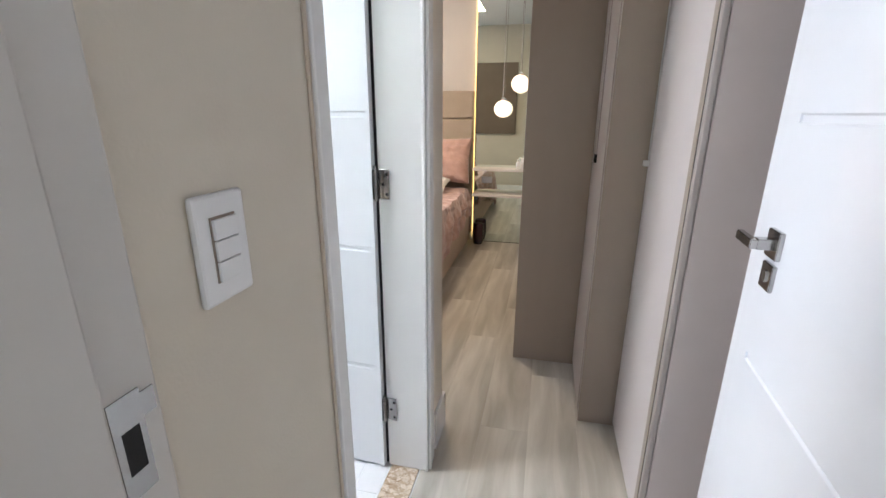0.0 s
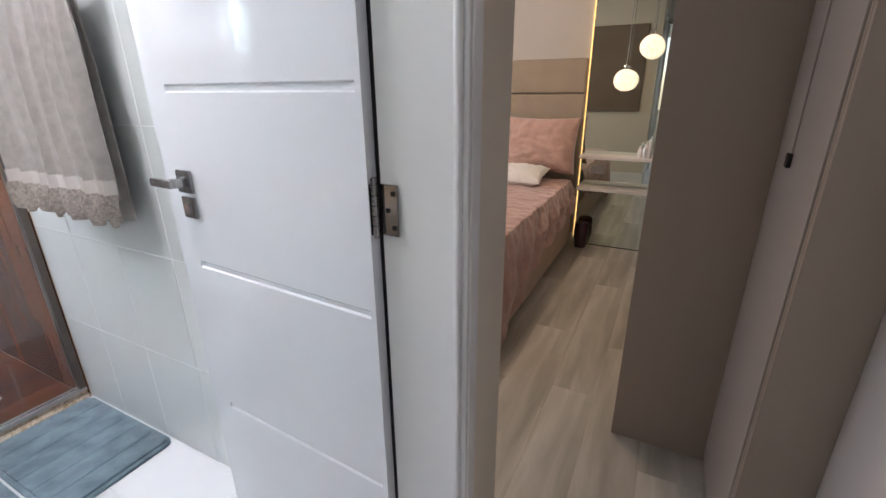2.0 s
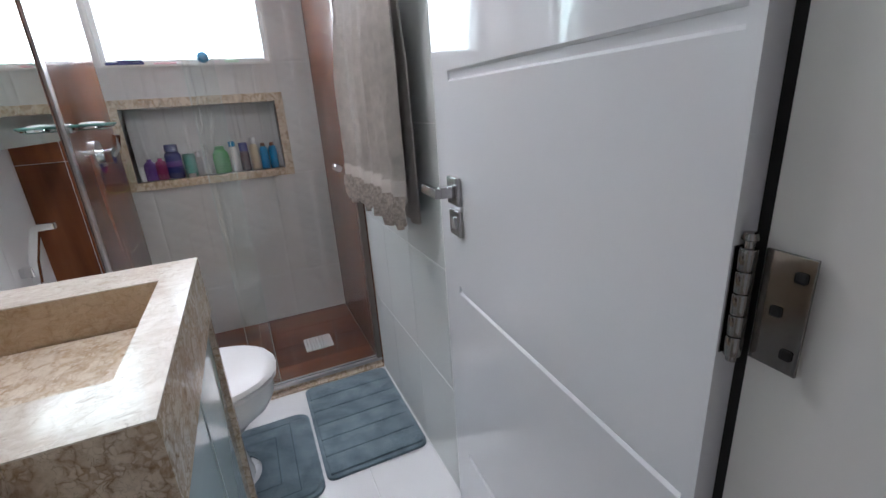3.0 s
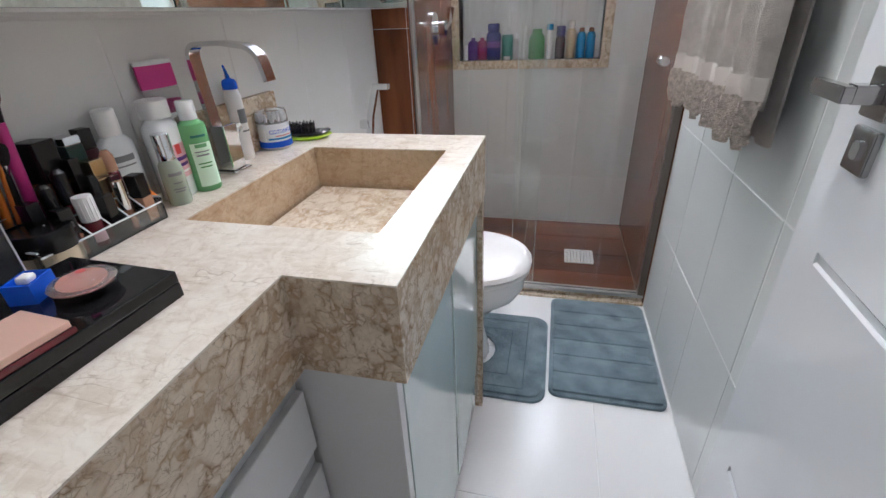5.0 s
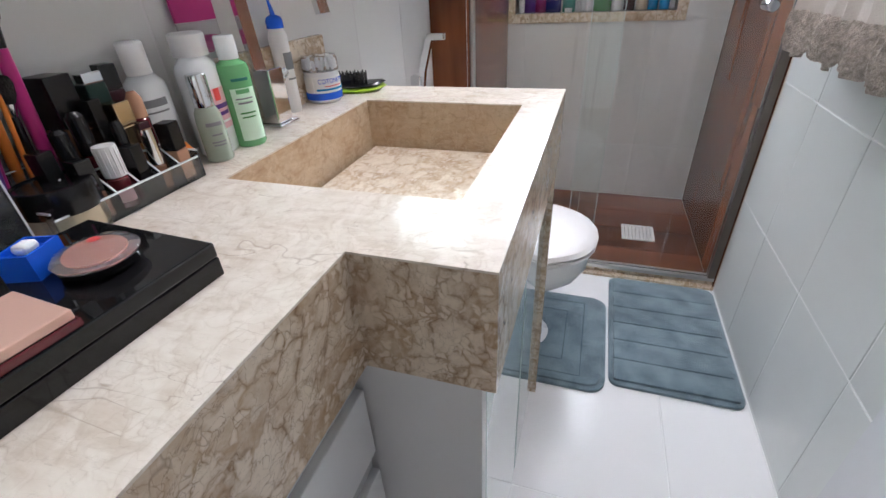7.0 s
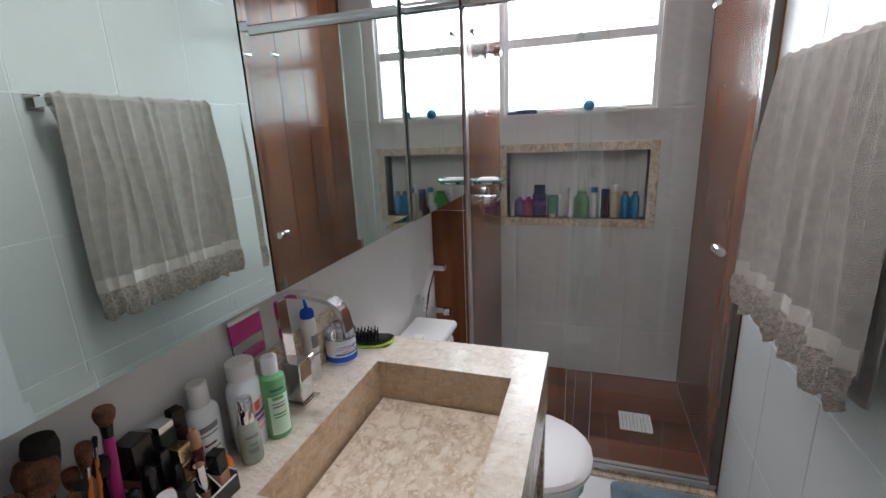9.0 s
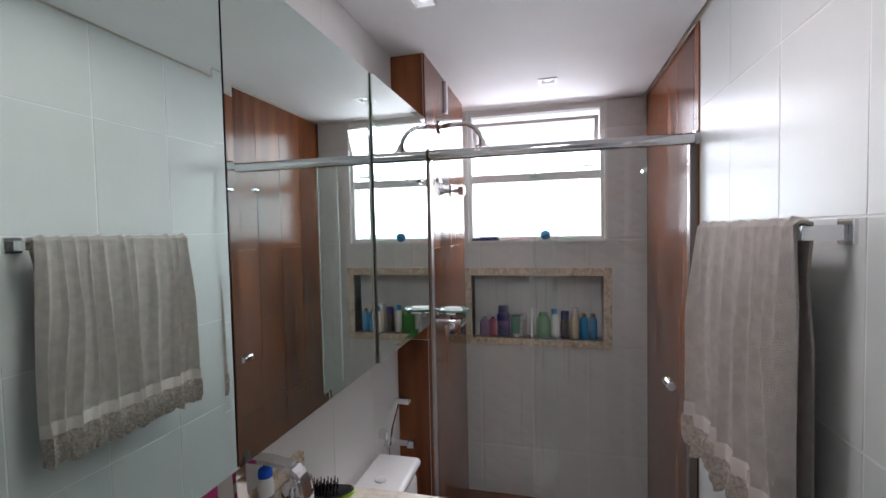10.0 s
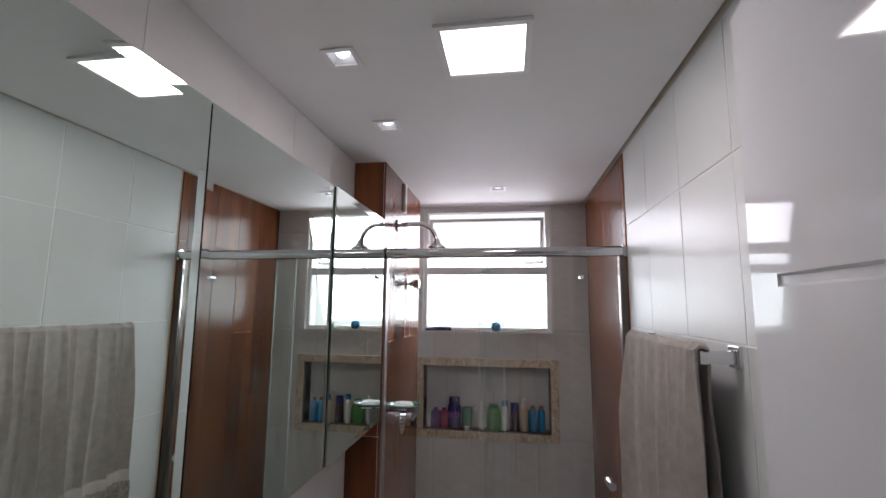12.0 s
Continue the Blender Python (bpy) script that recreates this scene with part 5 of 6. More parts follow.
# ---------------------------------------------------------------- small things
C = {
    "clear_green": material("green_gel", (0.32, 0.84, 0.38), 0.06, trans=0.5, vary=0.03, bump=0),
    "label_white": material("printed_label", (0.80, 0.82, 0.80), 0.4, vary=0.01, bump=0),
    "label_green": material("pale_green_label", (0.64, 0.86, 0.68), 0.35, vary=0.02, bump=0),
    "print_grey": material("grey_print", (0.20, 0.21, 0.22), 0.5, vary=0.02, bump=0),
    "milky": material("milky_plastic", (0.80, 0.83, 0.84), 0.22, vary=0.03, bump=0.01),
    "magenta": material("magenta_plastic", (0.52, 0.03, 0.21), 0.35, vary=0.03, bump=0.01),
    "pink_label": material("pink_label", (0.74, 0.42, 0.47), 0.4, vary=0.02, bump=0),
    "red": material("red_plastic", (0.70, 0.07, 0.06), 0.35, vary=0.03, bump=0),
    "violet": material("violet_plastic", (0.10, 0.025, 0.22), 0.3, vary=0.06, bump=0.01),
    "plum": material("plum_gel", (0.33, 0.03, 0.14), 0.12, trans=0.25, vary=0.05, bump=0),
    "navy": material("navy_plastic", (0.02, 0.02, 0.15), 0.25, vary=0.05, bump=0),
    "bottle_green": material("dark_green_plastic", (0.006, 0.035, 0.028), 0.3, vary=0.05, bump=0),
    "mauve": material("mauve_plastic", (0.36, 0.20, 0.27), 0.3, vary=0.05, bump=0.01),
    "teal": material("teal_plastic", (0.01, 0.16, 0.13), 0.3, vary=0.05, bump=0),
    "green": material("green_plastic", (0.025, 0.24, 0.03), 0.28, vary=0.05, bump=0),
    "blue": material("blue_plastic", (0.01, 0.10, 0.62), 0.25, vary=0.03, bump=0),
    "sky_blue": material("sky_blue_plastic", (0.01, 0.24, 0.50), 0.25, vary=0.04, bump=0),
    "cream": material("cream_plastic", (0.62, 0.52, 0.36), 0.4, vary=0.03, bump=0),
    "serum": material("pale_green_glass", (0.62, 0.74, 0.60), 0.22, trans=0.45, vary=0.02, bump=0),
    "orange": material("orange_sponge", (0.78, 0.22, 0.03), 0.6, vary=0.05, bump=0.05),
    "brown_glass": material("brown_makeup", (0.28, 0.13, 0.075), 0.12, vary=0.08, bump=0, coat=0.5),
    "skin_tone": material("beige_makeup", (0.50, 0.27, 0.17), 0.25, vary=0.06, bump=0),
    "wine": material("wine_lacquer", (0.13, 0.012, 0.02), 0.1, vary=0.05, bump=0, coat=0.6),
    "gold": material("gold_metal", (0.70, 0.52, 0.30), 0.25, 1.0, vary=0.03, bump=0),
    "rose": material("rose_gold_card", (0.72, 0.45, 0.36), 0.35, 0.2, vary=0.03, bump=0.01),
    "bristle": material("brown_bristles", (0.30, 0.125, 0.06), 0.9, vary=0.3, scale=90, bump=0.8, bump_scale=500, sheen=0.0),
    "bristle_black": material("black_bristles", (0.022, 0.018, 0.016), 0.8, vary=0.3, scale=90, bump=0.8, bump_scale=500, sheen=0.0),
    "cotton": material("cotton_white", (0.82, 0.84, 0.86), 0.9, vary=0.05, bump=0.3),
    "lime": material("lime_plastic", (0.36, 0.60, 0.02), 0.3, vary=0.03, bump=0),
    "grey_lid": material("clear_grey_lid", (0.95, 0.94, 0.95), 0.05, trans=0.93, ior=1.25, vary=0.02, bump=0),
    "powder": material("peach_powder", (0.78, 0.36, 0.28), 0.8, vary=0.10, bump=0.1),
    "amber": material("dark_bottle", (0.045, 0.014, 0.02), 0.15, vary=0.06, bump=0, coat=0.4),
}
M.update(C)


def turned(name, profile, mat, parent, label="", seg=22, sx=1.0, sy=1.0, c=(0, 0)):
    return part(name, lathe(bmesh.new(), profile, seg, c, sx, sy), mat, parent, label, local=True, smooth=True)


def wrap(name, r, z0, z1, a0, a1, mat, parent, sx=1.0, sy=1.0, out=0.0006):
    """A label or a printed bar that follows a round body between two angles."""
    bm = bmesh.new()
    n = max(3, int(abs(a1 - a0) / 9))
    rows = []
    for k in range(n + 1):
        a = radians(a0 + (a1 - a0) * k / n)
        c, s = math.cos(a), math.sin(a)
        rows.append([bm.verts.new(((r + o) * c * sx, (r + o) * s * sy, z)) for o, z in ((out, z0), (out, z1), (-0.001, z1), (-0.001, z0))])
    for p, q in zip(rows, rows[1:]):
        for i in range(4):
            bm.faces.new((p[i], p[(i + 1) % 4], q[(i + 1) % 4], q[i]))
    bm.faces.new(rows[0][::-1])
    bm.faces.new(rows[-1])
    return part(name, bm, mat, parent, local=True)


def printed(parent, r, lines, sx=1.0, sy=1.0, out=0.0010, mid=60):
    for z, h, half, mat in lines:
        wrap("print", r, z - h / 2, z + h / 2, mid - half, mid + half, mat, parent, sx, sy, out)


ZC0 = ZT


def lettering(parent, words, size, r, z, mid, mat):
    """Raised words that run round an upright cylinder of radius r, their base at z."""
    cu = bpy.data.curves.new("words", "FONT")
    cu.body, cu.size, cu.align_x, cu.extrude, cu.resolution_u = words, size, "CENTER", 0.0002, 3
    tmp = bpy.data.objects.new("words", cu)
    scene.collection.objects.link(tmp)
    dg = bpy.context.evaluated_depsgraph_get()
    me = bpy.data.meshes.new_from_object(tmp.evaluated_get(dg))
    bm = bmesh.new()
    bm.from_mesh(me)
    bpy.data.objects.remove(tmp)
    bpy.data.meshes.remove(me)
    for v in bm.verts:
        a = radians(mid) + v.co.x * 0.86 / r
        d = r + v.co.z
        v.co = Vector((d * math.cos(a), d * math.sin(a), z + v.co.y))
    return part("lettering", bm, mat, parent, local=True)


def soft_bottle(name, label, x, y, z, h, r, body, cap, sx=1.0, sy=1.0, cap_r=0.5, cap_h=0.22, shoulder=0.16, rz=0.0, cat="bottle"):
    t = thing(name, (x, y, z), label, cat, rz=rz)
    hb = h * (1 - cap_h)
    prof = [(r * 0.90, 0), (r, 0.004), (r, hb * (1 - shoulder)), (r * 0.93, hb * (1 - shoulder * 0.55)), (r * 0.62, hb * 0.985), (r * cap_r * 0.85, hb)]
    turned("body", prof, body, t, sx=sx, sy=sy)
    cr = r * cap_r
    turned("cap", [(cr, hb), (cr, h * 0.985), (cr * 0.85, h), (0.0, h)], cap, t, sx=min(1, sx * 1.2), sy=min(1, sy * 1.3))
    return t


def counter_items():
    # tap
    f = thing("tap", (-1.006, 0.392, ZC0), "chrome square tap with a high flat arched spout", "tap")
    part("base", boxes((-0.026, 0.026, -0.028, 0.028, 0, 0.007), bevel=0.002), "chrome", f, local=True)
    part("body", boxes((-0.019, 0.019, -0.022, 0.020, 0.007, 0.092), bevel=0.002), "chrome", f, local=True)
    ribbon = [(0.004, 0.0135), (-0.004, 0.0135), (-0.004, -0.0135), (0.004, -0.0135)]
    path = [(0, -0.012, 0.090), (0, -0.015, 0.14), (0, -0.018, 0.19), (0, -0.0185, 0.208)] + [(0, 0.002 + 0.0205 * math.cos(radians(a)), 0.210 + 0.0205 * math.sin(radians(a))) for a in range(165, 89, -15)] + [(0, 0.05, 0.231), (0, 0.085, 0.226)] + [(0, 0.085 + 0.036 * math.sin(radians(a)), 0.190 + 0.036 * math.cos(radians(a))) for a in range(15, 76, 15)] + [(0, 0.126, 0.168)]
    part("spout", sweep(bmesh.new(), path, ribbon, up=(1, 0, 0)), "chrome", f, local=True)
    part("lever", tube(bmesh.new(), [(-0.019, 0.0, 0.072), (-0.030, 0.0, 0.072), (-0.034, 0.002, 0.074), (-0.046, 0.006, 0.080)], (0.014, 0.015, 0.010, 0.007), 14), "chrome", f, local=True, smooth=True)
    # baby powder
    t = soft_bottle("powder_bottle", "milky white talc bottle with a pink label on the counter", -0.876, 0.384, ZC0, 0.160, 0.036, "milky", "plastic_white", sy=0.72, cap_r=0.66, cap_h=0.18, rz=20)
    wrap("label", 0.036, 0.035, 0.090, 15, 120, "pink_label", t, sy=0.72)
    printed(t, 0.036, [(0.082, 0.016, 9, "red"), (0.066, 0.006, 32, "violet"), (0.056, 0.005, 24, "violet"), (0.045, 0.003, 26, "label_white")], sy=0.72, mid=68)
    # green gel
    t = soft_bottle("gel_bottle", "clear bottle of green gel with a pale label", -0.912, 0.412, ZC0, 0.152, 0.0225, "clear_green", "milky", cap_r=0.62, cap_h=0.20, shoulder=0.10)
    wrap("label", 0.0225, 0.010, 0.066, 15, 108, "label_green", t)
    wrap("label_top", 0.0225, 0.0665, 0.084, 15, 108, "label_green", t)
    printed(t, 0.0225, [(0.096, 0.004, 30, "teal"), (0.080, 0.006, 24, "clear_green"), (0.070, 0.0018, 30, "print_grey"), (0.064, 0.0025, 26, "print_grey"), (0.050, 0.002, 28, "green"), (0.044, 0.002, 24, "green")], mid=58)
    # serum
    t = thing("serum_bottle", (-0.842, 0.414, ZC0), "pale green frosted glass bottle with a chrome cap", "bottle")
    turned("body", [(0.0165, 0), (0.0175, 0.003), (0.0175, 0.055), (0.016, 0.066), (0.0125, 0.073)], "serum", t)
    turned("cap", [(0.0125, 0.0735), (0.0125, 0.113), (0.0115, 0.1145), (0, 0.1145)], "chrome", t)
    printed(t, 0.0175, [(0.052, 0.005, 34, "print_grey"), (0.038, 0.002, 22, "print_grey"), (0.028, 0.002, 30, "print_grey"), (0.024, 0.002, 26, "print_grey")])
    # lotion behind the tray
    t = soft_bottle("lotion_bottle", "milky lotion bottle with a white cap and grey print", -0.805, 0.366, ZC0, 0.158, 0.030, "milky", "plastic_white", sy=0.7, cap_r=0.52, cap_h=0.24, rz=10)
    printed(t, 0.030, [(0.088, 0.009, 36, "print_grey"), (0.077, 0.002, 34, "print_grey"), (0.06, 0.003, 20, "wine"), (0.05, 0.002, 34, "print_grey")], sy=0.7)
    # pink pouch leaning on the wall
    t = thing("plastic_pouch", (-0.938, 0.362, ZC0), "clear plastic pouch with a magenta header leaning on the wall", "pouch")
    def pouch(z0, z1, bulge, x0=-0.038, x1=0.038):
        return sheet(bmesh.new(), lambda u, v: (x0 + (x1 - x0) * u, -0.008 - 0.008 * (z0 + (z1 - z0) * v) / 0.2 + bulge * math.sin(math.pi * u) * math.sin(math.pi * v), z0 + (z1 - z0) * v), 10, 10, 0.004)
    part("header", pouch(0.168, 0.204, 0.002), "magenta", t, local=True, smooth=True)
    part("header_edge", pouch(0.2045, 0.210, 0.001), "label_white", t, local=True, smooth=True)
    part("bag", pouch(0.0, 0.166, 0.012), "grey_lid", t, local=True, smooth=True)
    part("print", pouch(0.128, 0.146, 0.006, -0.034, 0.016), "magenta", t, local=True, smooth=True)
    # blue cap bottle
    t = thing("glue_bottle", (-1.092, 0.366, ZC0), "slim cream bottle with a blue nozzle cap", "bottle")
    turned("body", [(0.015, 0), (0.0165, 0.003), (0.0165, 0.130), (0.012, 0.142)], "plastic_white", t)
    turned("cap", [(0.0145, 0.1425), (0.0145, 0.155), (0.012, 0.160), (0.006, 0.163)], "blue", t)
    part("nozzle", tube(bmesh.new(), [(0, 0, 0.163), (0.002, 0, 0.175), (0.006, 0, 0.188)], (0.0045, 0.003, 0.0018), 10), "blue", t, local=True, smooth=True)
    printed(t, 0.0165, [(0.09, 0.028, 34, "print_grey"), (0.06, 0.003, 30, "print_grey")], mid=80)
    # cotton buds
    t = thing("cotton_bud_jar", (-1.180, 0.384, ZC0), "round clear jar of cotton buds with a blue label", "jar")
    turned("pot", [(0.030, 0), (0.0335, 0.004), (0.0340, 0.030), (0.0345, 0.058)], "milky", t, "white and blue printed jar body")
    wrap("label", 0.0338, 0.006, 0.050, 0, 359, "label_white", t, out=0.0012)
    printed(t, 0.0346, [(0.0325, 0.0016, 34, "red"), (0.0135, 0.013, 150, "blue"), (0.0265, 0.0035, 60, "sky_blue")], out=0.0018, mid=70)
    lettering(t, "COTONETES", 0.0125, 0.0366, 0.038, 66, "blue")
    turned("lid", [(0.0355, 0.059), (0.0355, 0.080), (0.033, 0.086), (0.0, 0.087)], "grey_lid", t)
    for k in range(30):
        a, q = random.uniform(0, 6.28), random.uniform(0.3, 0.95) ** 0.5 * 0.027
        turned("cotton_bud", [(0.0, 0.060), (0.0032, 0.063), (0.0036, 0.070), (0.0020, 0.078), (0.0, 0.079)], "cotton", t, seg=8, c=(q * math.cos(a), q * math.sin(a)))
    # hairbrush
    t = thing("hair_brush", (-1.262, 0.41, ZC0), "black and lime detangling hair brush lying on the counter", "hair brush", rz=18)
    def ell(z0, z1, w, l0, l1):
        bm = bmesh.new()
        rings = []
        for z, s in ((z0, 0.86), ((z0 + z1) / 2, 1.0), (z1, 0.9)):
            rings.append([bm.verts.new((w * s * math.cos(a), (l0 + l1) / 2 + (l1 - l0) / 2 * s * math.sin(a), z + 0.006 * abs(math.sin(a)) ** 3)) for a in [2 * math.pi * i / 24 for i in range(24)]])
        for a, b in zip(rings, rings[1:]):
            for i in range(24):
                bm.faces.new((a[i], a[(i + 1) % 24], b[(i + 1) % 24], b[i]))
        bm.faces.new(rings[0][::-1]), bm.faces.new(rings[-1])
        return bm
    part("back", ell(0.0, 0.009, 0.030, -0.055, 0.070), "lime", t, local=True, smooth=True)
    part("pad", ell(0.0095, 0.017, 0.029, -0.053, 0.068), "plastic_black", t, local=True, smooth=True)
    for i in range(9):
        for j in range(5):
            x, y = (j - 2) * 0.0095, -0.042 + i * 0.0085
            if (x / 0.026) ** 2 + ((y + 0.008) / 0.045) ** 2 < 1:
                bm = bmesh.new()
                box(bm, x - 0.0013, x + 0.0013, y - 0.0013, y + 0.0013, 0.018, 0.037 + 0.004 * ((i + j) % 2))
                part("bristle", bm, "plastic_black", t, local=True)
    # black lacquered box and what lies on it
    t = thing("jewellery_box", (-0.49, 0.56, ZC0), "low black lacquered box on the travertine counter", "box", rz=-3)
    part("body", boxes((-0.115, 0.125, -0.090, 0.062, 0, 0.017), bevel=0.001), "black_gloss", t, local=True)
    part("lid", boxes((-0.115, 0.125, -0.090, 0.062, 0.0178, 0.031), bevel=0.0015), "black_gloss", t, local=True)
    t = thing("powder_compact", (-0.553, 0.566, ZC0 + 0.031), "round clear-lidded compact of peach powder on the black box", "compact")
    turned("base", [(0.024, 0), (0.027, 0.002), (0.0275, 0.008), (0.026, 0.009)], "black_gloss", t, seg=32)
    turned("powder", [(0.020, 0.0092), (0.020, 0.0105), (0.0, 0.0118)], "powder", t, seg=28)
    turned("lid", [(0.0285, 0.0092), (0.0295, 0.0115), (0.026, 0.0150), (0.015, 0.0180), (0.0, 0.0187)], "grey_lid", t, seg=32)
    turned("sticker", [(0.0045, 0.0178), (0.0045, 0.0186), (0.0, 0.0190)], "red", t, c=(-0.006, -0.006))
    t = thing("hair_clip", (-0.535, 0.523, ZC0 + 0.031), "small clear blue plastic box on the black box", "box", rz=20)
    part("body", boxes((-0.016, 0.016, -0.013, 0.013, 0, 0.016), (-0.016, 0.016, -0.013, -0.011, 0.016, 0.021), (-0.016, 0.016, 0.011, 0.013, 0.016, 0.021), (-0.016, -0.014, -0.011, 0.011, 0.016, 0.021), (0.014, 0.016, -0.011, 0.011, 0.016, 0.021)), "blue", t, local=True)
    part("foil", boxes((-0.008, 0.006, -0.007, 0.005, 0.016, 0.024), bevel=0.003), "label_white", t, local=True)
    t = thing("makeup_palette", (-0.455, 0.588, ZC0 + 0.031), "flat rose makeup palette on the black box", "palette", rz=-4)
    part("base", boxes((-0.045, 0.045, -0.030, 0.030, 0, 0.006), bevel=0.001), "wine", t, local=True)
    part("lid", boxes((-0.043, 0.045, -0.031, 0.029, 0.0065, 0.0135), bevel=0.001), "rose", t, local=True)


def makeup_tray():
    x0, x1, y0, y1 = -0.784, -0.600, 0.350, 0.440
    t = thing("makeup_tray", ((x0 + x1) / 2, 0.395, ZC0), "clear acrylic makeup organiser crowded with cosmetics", "makeup tray")
    w = 0.0022
    items = [(x0, x1, y0, y1, 0.0005, 0.003), (x0, x0 + w, y0, y1, 0.003, 0.034), (x1 - w, x1, y0, y1, 0.003, 0.034), (x0 + w, x1 - w, y1 - w, y1, 0.003, 0.026), (x0 + w, x1 - w, y1 - 0.034, y1 - 0.032, 0.003, 0.046), (x0 + w, x1 - w, y0, y0 + w, 0.003, 0.06)]
    for a, b, c, d, e, f in items:
        p = part("panel", boxes((a, b, c, d, e + ZC0, f + ZC0)), "acrylic", t)
        if f > 0.01:
            part("edge", boxes((a, b, c, d, f + ZC0, f + ZC0 + 0.0018)), "acrylic_edge", p)
    def fin(y0_, y1_, z0_, z1_, x, grow=0.0):
        bm = bmesh.new()
        pts = [(y0_, ZC0 + 0.003), (y1_, ZC0 + 0.003), (y1_, ZC0 + z1_), (y0_, ZC0 + z0_)]
        if grow:
            pts = [(y0_, ZC0 + z0_), (y1_, ZC0 + z1_), (y1_, ZC0 + z1_ + grow), (y0_, ZC0 + z0_ + grow)]
        a = [bm.verts.new((x, y, q)) for y, q in pts]
        b = [bm.verts.new((x + 0.0018, y, q)) for y, q in pts]
        bm.faces.new(a), bm.faces.new(b[::-1])
        for n in range(4):
            bm.faces.new((a[n], b[n], b[(n + 1) % 4], a[(n + 1) % 4]))
        return bm
    for k in range(1, 6):
        x = x0 + 0.0285 * k
        d = part("divider", fin(y1 - 0.032, y1 - w, 0.050, 0.026, x), "acrylic", t)
        part("edge", fin(y1 - 0.032, y1 - w, 0.050, 0.026, x, 0.0014), "acrylic_edge", d)
        if k < 5:
            d = part("divider", fin(y0 + w, y1 - 0.034, 0.080, 0.052, x), "acrylic", t)
            part("edge", fin(y0 + w, y1 - 0.034, 0.080, 0.052, x, 0.0014), "acrylic_edge", d)
    z = ZC0 + 0.0032

    def square(name, label, x, y, hb, hc, s, body, cap, rz=0.0, cat="cosmetic"):
        o = thing(name, (x, y, z), label, cat, rz=rz)
        part("body", boxes((-s, s, -s, s, 0, hb), bevel=0.0015), body, o, local=True)
        part("cap", boxes((-s * 0.97, s * 0.97, -s * 0.97, s * 0.97, hb + 0.0005, hb + hc), bevel=0.0012), cap, o, local=True)
        return o

    def round_one(name, label, x, y, hb, hc, r, body, cap, dome=0.0, cat="cosmetic"):
        o = thing(name, (x, y, z), label, cat)
        turned("body", [(r, 0), (r, hb - 0.002), (r * 0.8, hb)], body, o, seg=18)
        turned("cap", [(r * 0.95, hb + 0.0004), (r * 0.95, hb + hc - dome), (r * (0.5 if dome else 0.9), hb + hc), (0, hb + hc)], cap, o, seg=18)
        return o
    square("lip_gloss", "beige lip gloss with a square black cap", -0.769, 0.421, 0.036, 0.034, 0.0100, "skin_tone", "plastic_black", 8)
    round_one("lipstick", "brown lipstick with a polished silver cap", -0.741, 0.420, 0.028, 0.042, 0.0080, "brown_glass", "chrome")
    square("lipstick", "small square black lipstick case", -0.713, 0.421, 0.028, 0.032, 0.0090, "plastic_black", "plastic_black", 12)
    o = round_one("nail_polish", "dark nail polish with a white ribbed cap", -0.688, 0.420, 0.034, 0.034, 0.0115, "wine", "plastic_white")
    for k in range(14):
        a = 360 / 14 * k
        turned("rib", [(0.0009, 0.036), (0.0009, 0.066)], "plastic_white", o, seg=5, c=(0.0106 * math.cos(radians(a)), 0.0111 * math.sin(radians(a))))
    wrap("label", 0.0115, 0.006, 0.020, 30, 110, "pink_label", o)
    square("lip_gloss", "red brown lip gloss with a black cap", -0.656, 0.421, 0.028, 0.036, 0.0090, "brown_glass", "plastic_black", -6)
    square("perfume_box", "black and gold upright cosmetic box", -0.738, 0.392, 0.074, 0.026, 0.0115, "gold", "gold", 6)
    round_one("lipstick", "wine lipstick bullet with a beige sponge tip", -0.764, 0.392, 0.076, 0.030, 0.0090, "wine", "skin_tone", 0.008)
    round_one("lip_gloss", "black patterned lip gloss tube", -0.666, 0.396, 0.046, 0.044, 0.0090, "amber", "plastic_black", 0.004)
    round_one("lip_gloss", "black lip gloss tube", -0.690, 0.394, 0.056, 0.046, 0.0095, "wine", "plastic_black", 0.005)
    square("foundation_bottle", "brown glass foundation bottle with a tall black cap", -0.696, 0.367, 0.084, 0.052, 0.0165, "brown_glass", "plastic_black", 10)
    o = square("cream_tube", "dark green cream tube with a silver crimp", -0.737, 0.366, 0.120, 0.012, 0.0125, "bottle_green", "chrome", 4)
    square("mascara", "dark violet patterned mascara box", -0.764, 0.364, 0.108, 0.028, 0.0095, "amber", "plastic_black", -8)
    square("mascara", "plain black mascara box", -0.716, 0.388, 0.078, 0.030, 0.0075, "plastic_black", "plastic_black", 3)
    square("lip_gloss", "short wine gloss with a black cap", -0.640, 0.398, 0.040, 0.036, 0.0085, "wine", "plastic_black", 5)
    square("concealer", "slim beige concealer with a dark cap", -0.752, 0.402, 0.050, 0.024, 0.0070, "skin_tone", "amber", -4)
    round_one("mascara", "dark round mascara tube with a silver ring", -0.722, 0.404, 0.044, 0.040, 0.0070, "amber", "plastic_black", 0.004)
    round_one("lipstick", "red lipstick bullet without its cap", -0.704, 0.406, 0.040, 0.020, 0.0065, "plastic_black", "red", 0.008)
    o = thing("sponge", (-0.800, 0.398, ZC0), "orange makeup sponge leaning beside the tray", "sponge")
    turned("blob", [(0.0, 0.0005), (0.010, 0.004), (0.014, 0.014), (0.012, 0.026), (0.006, 0.036), (0.0, 0.039)], "orange", o)
    # jar and the brushes behind it
    p = thing("cream_jar", (-0.632, 0.4085, ZC0 + 0.003), "low round jar with a cream foot and a black lid", "jar")
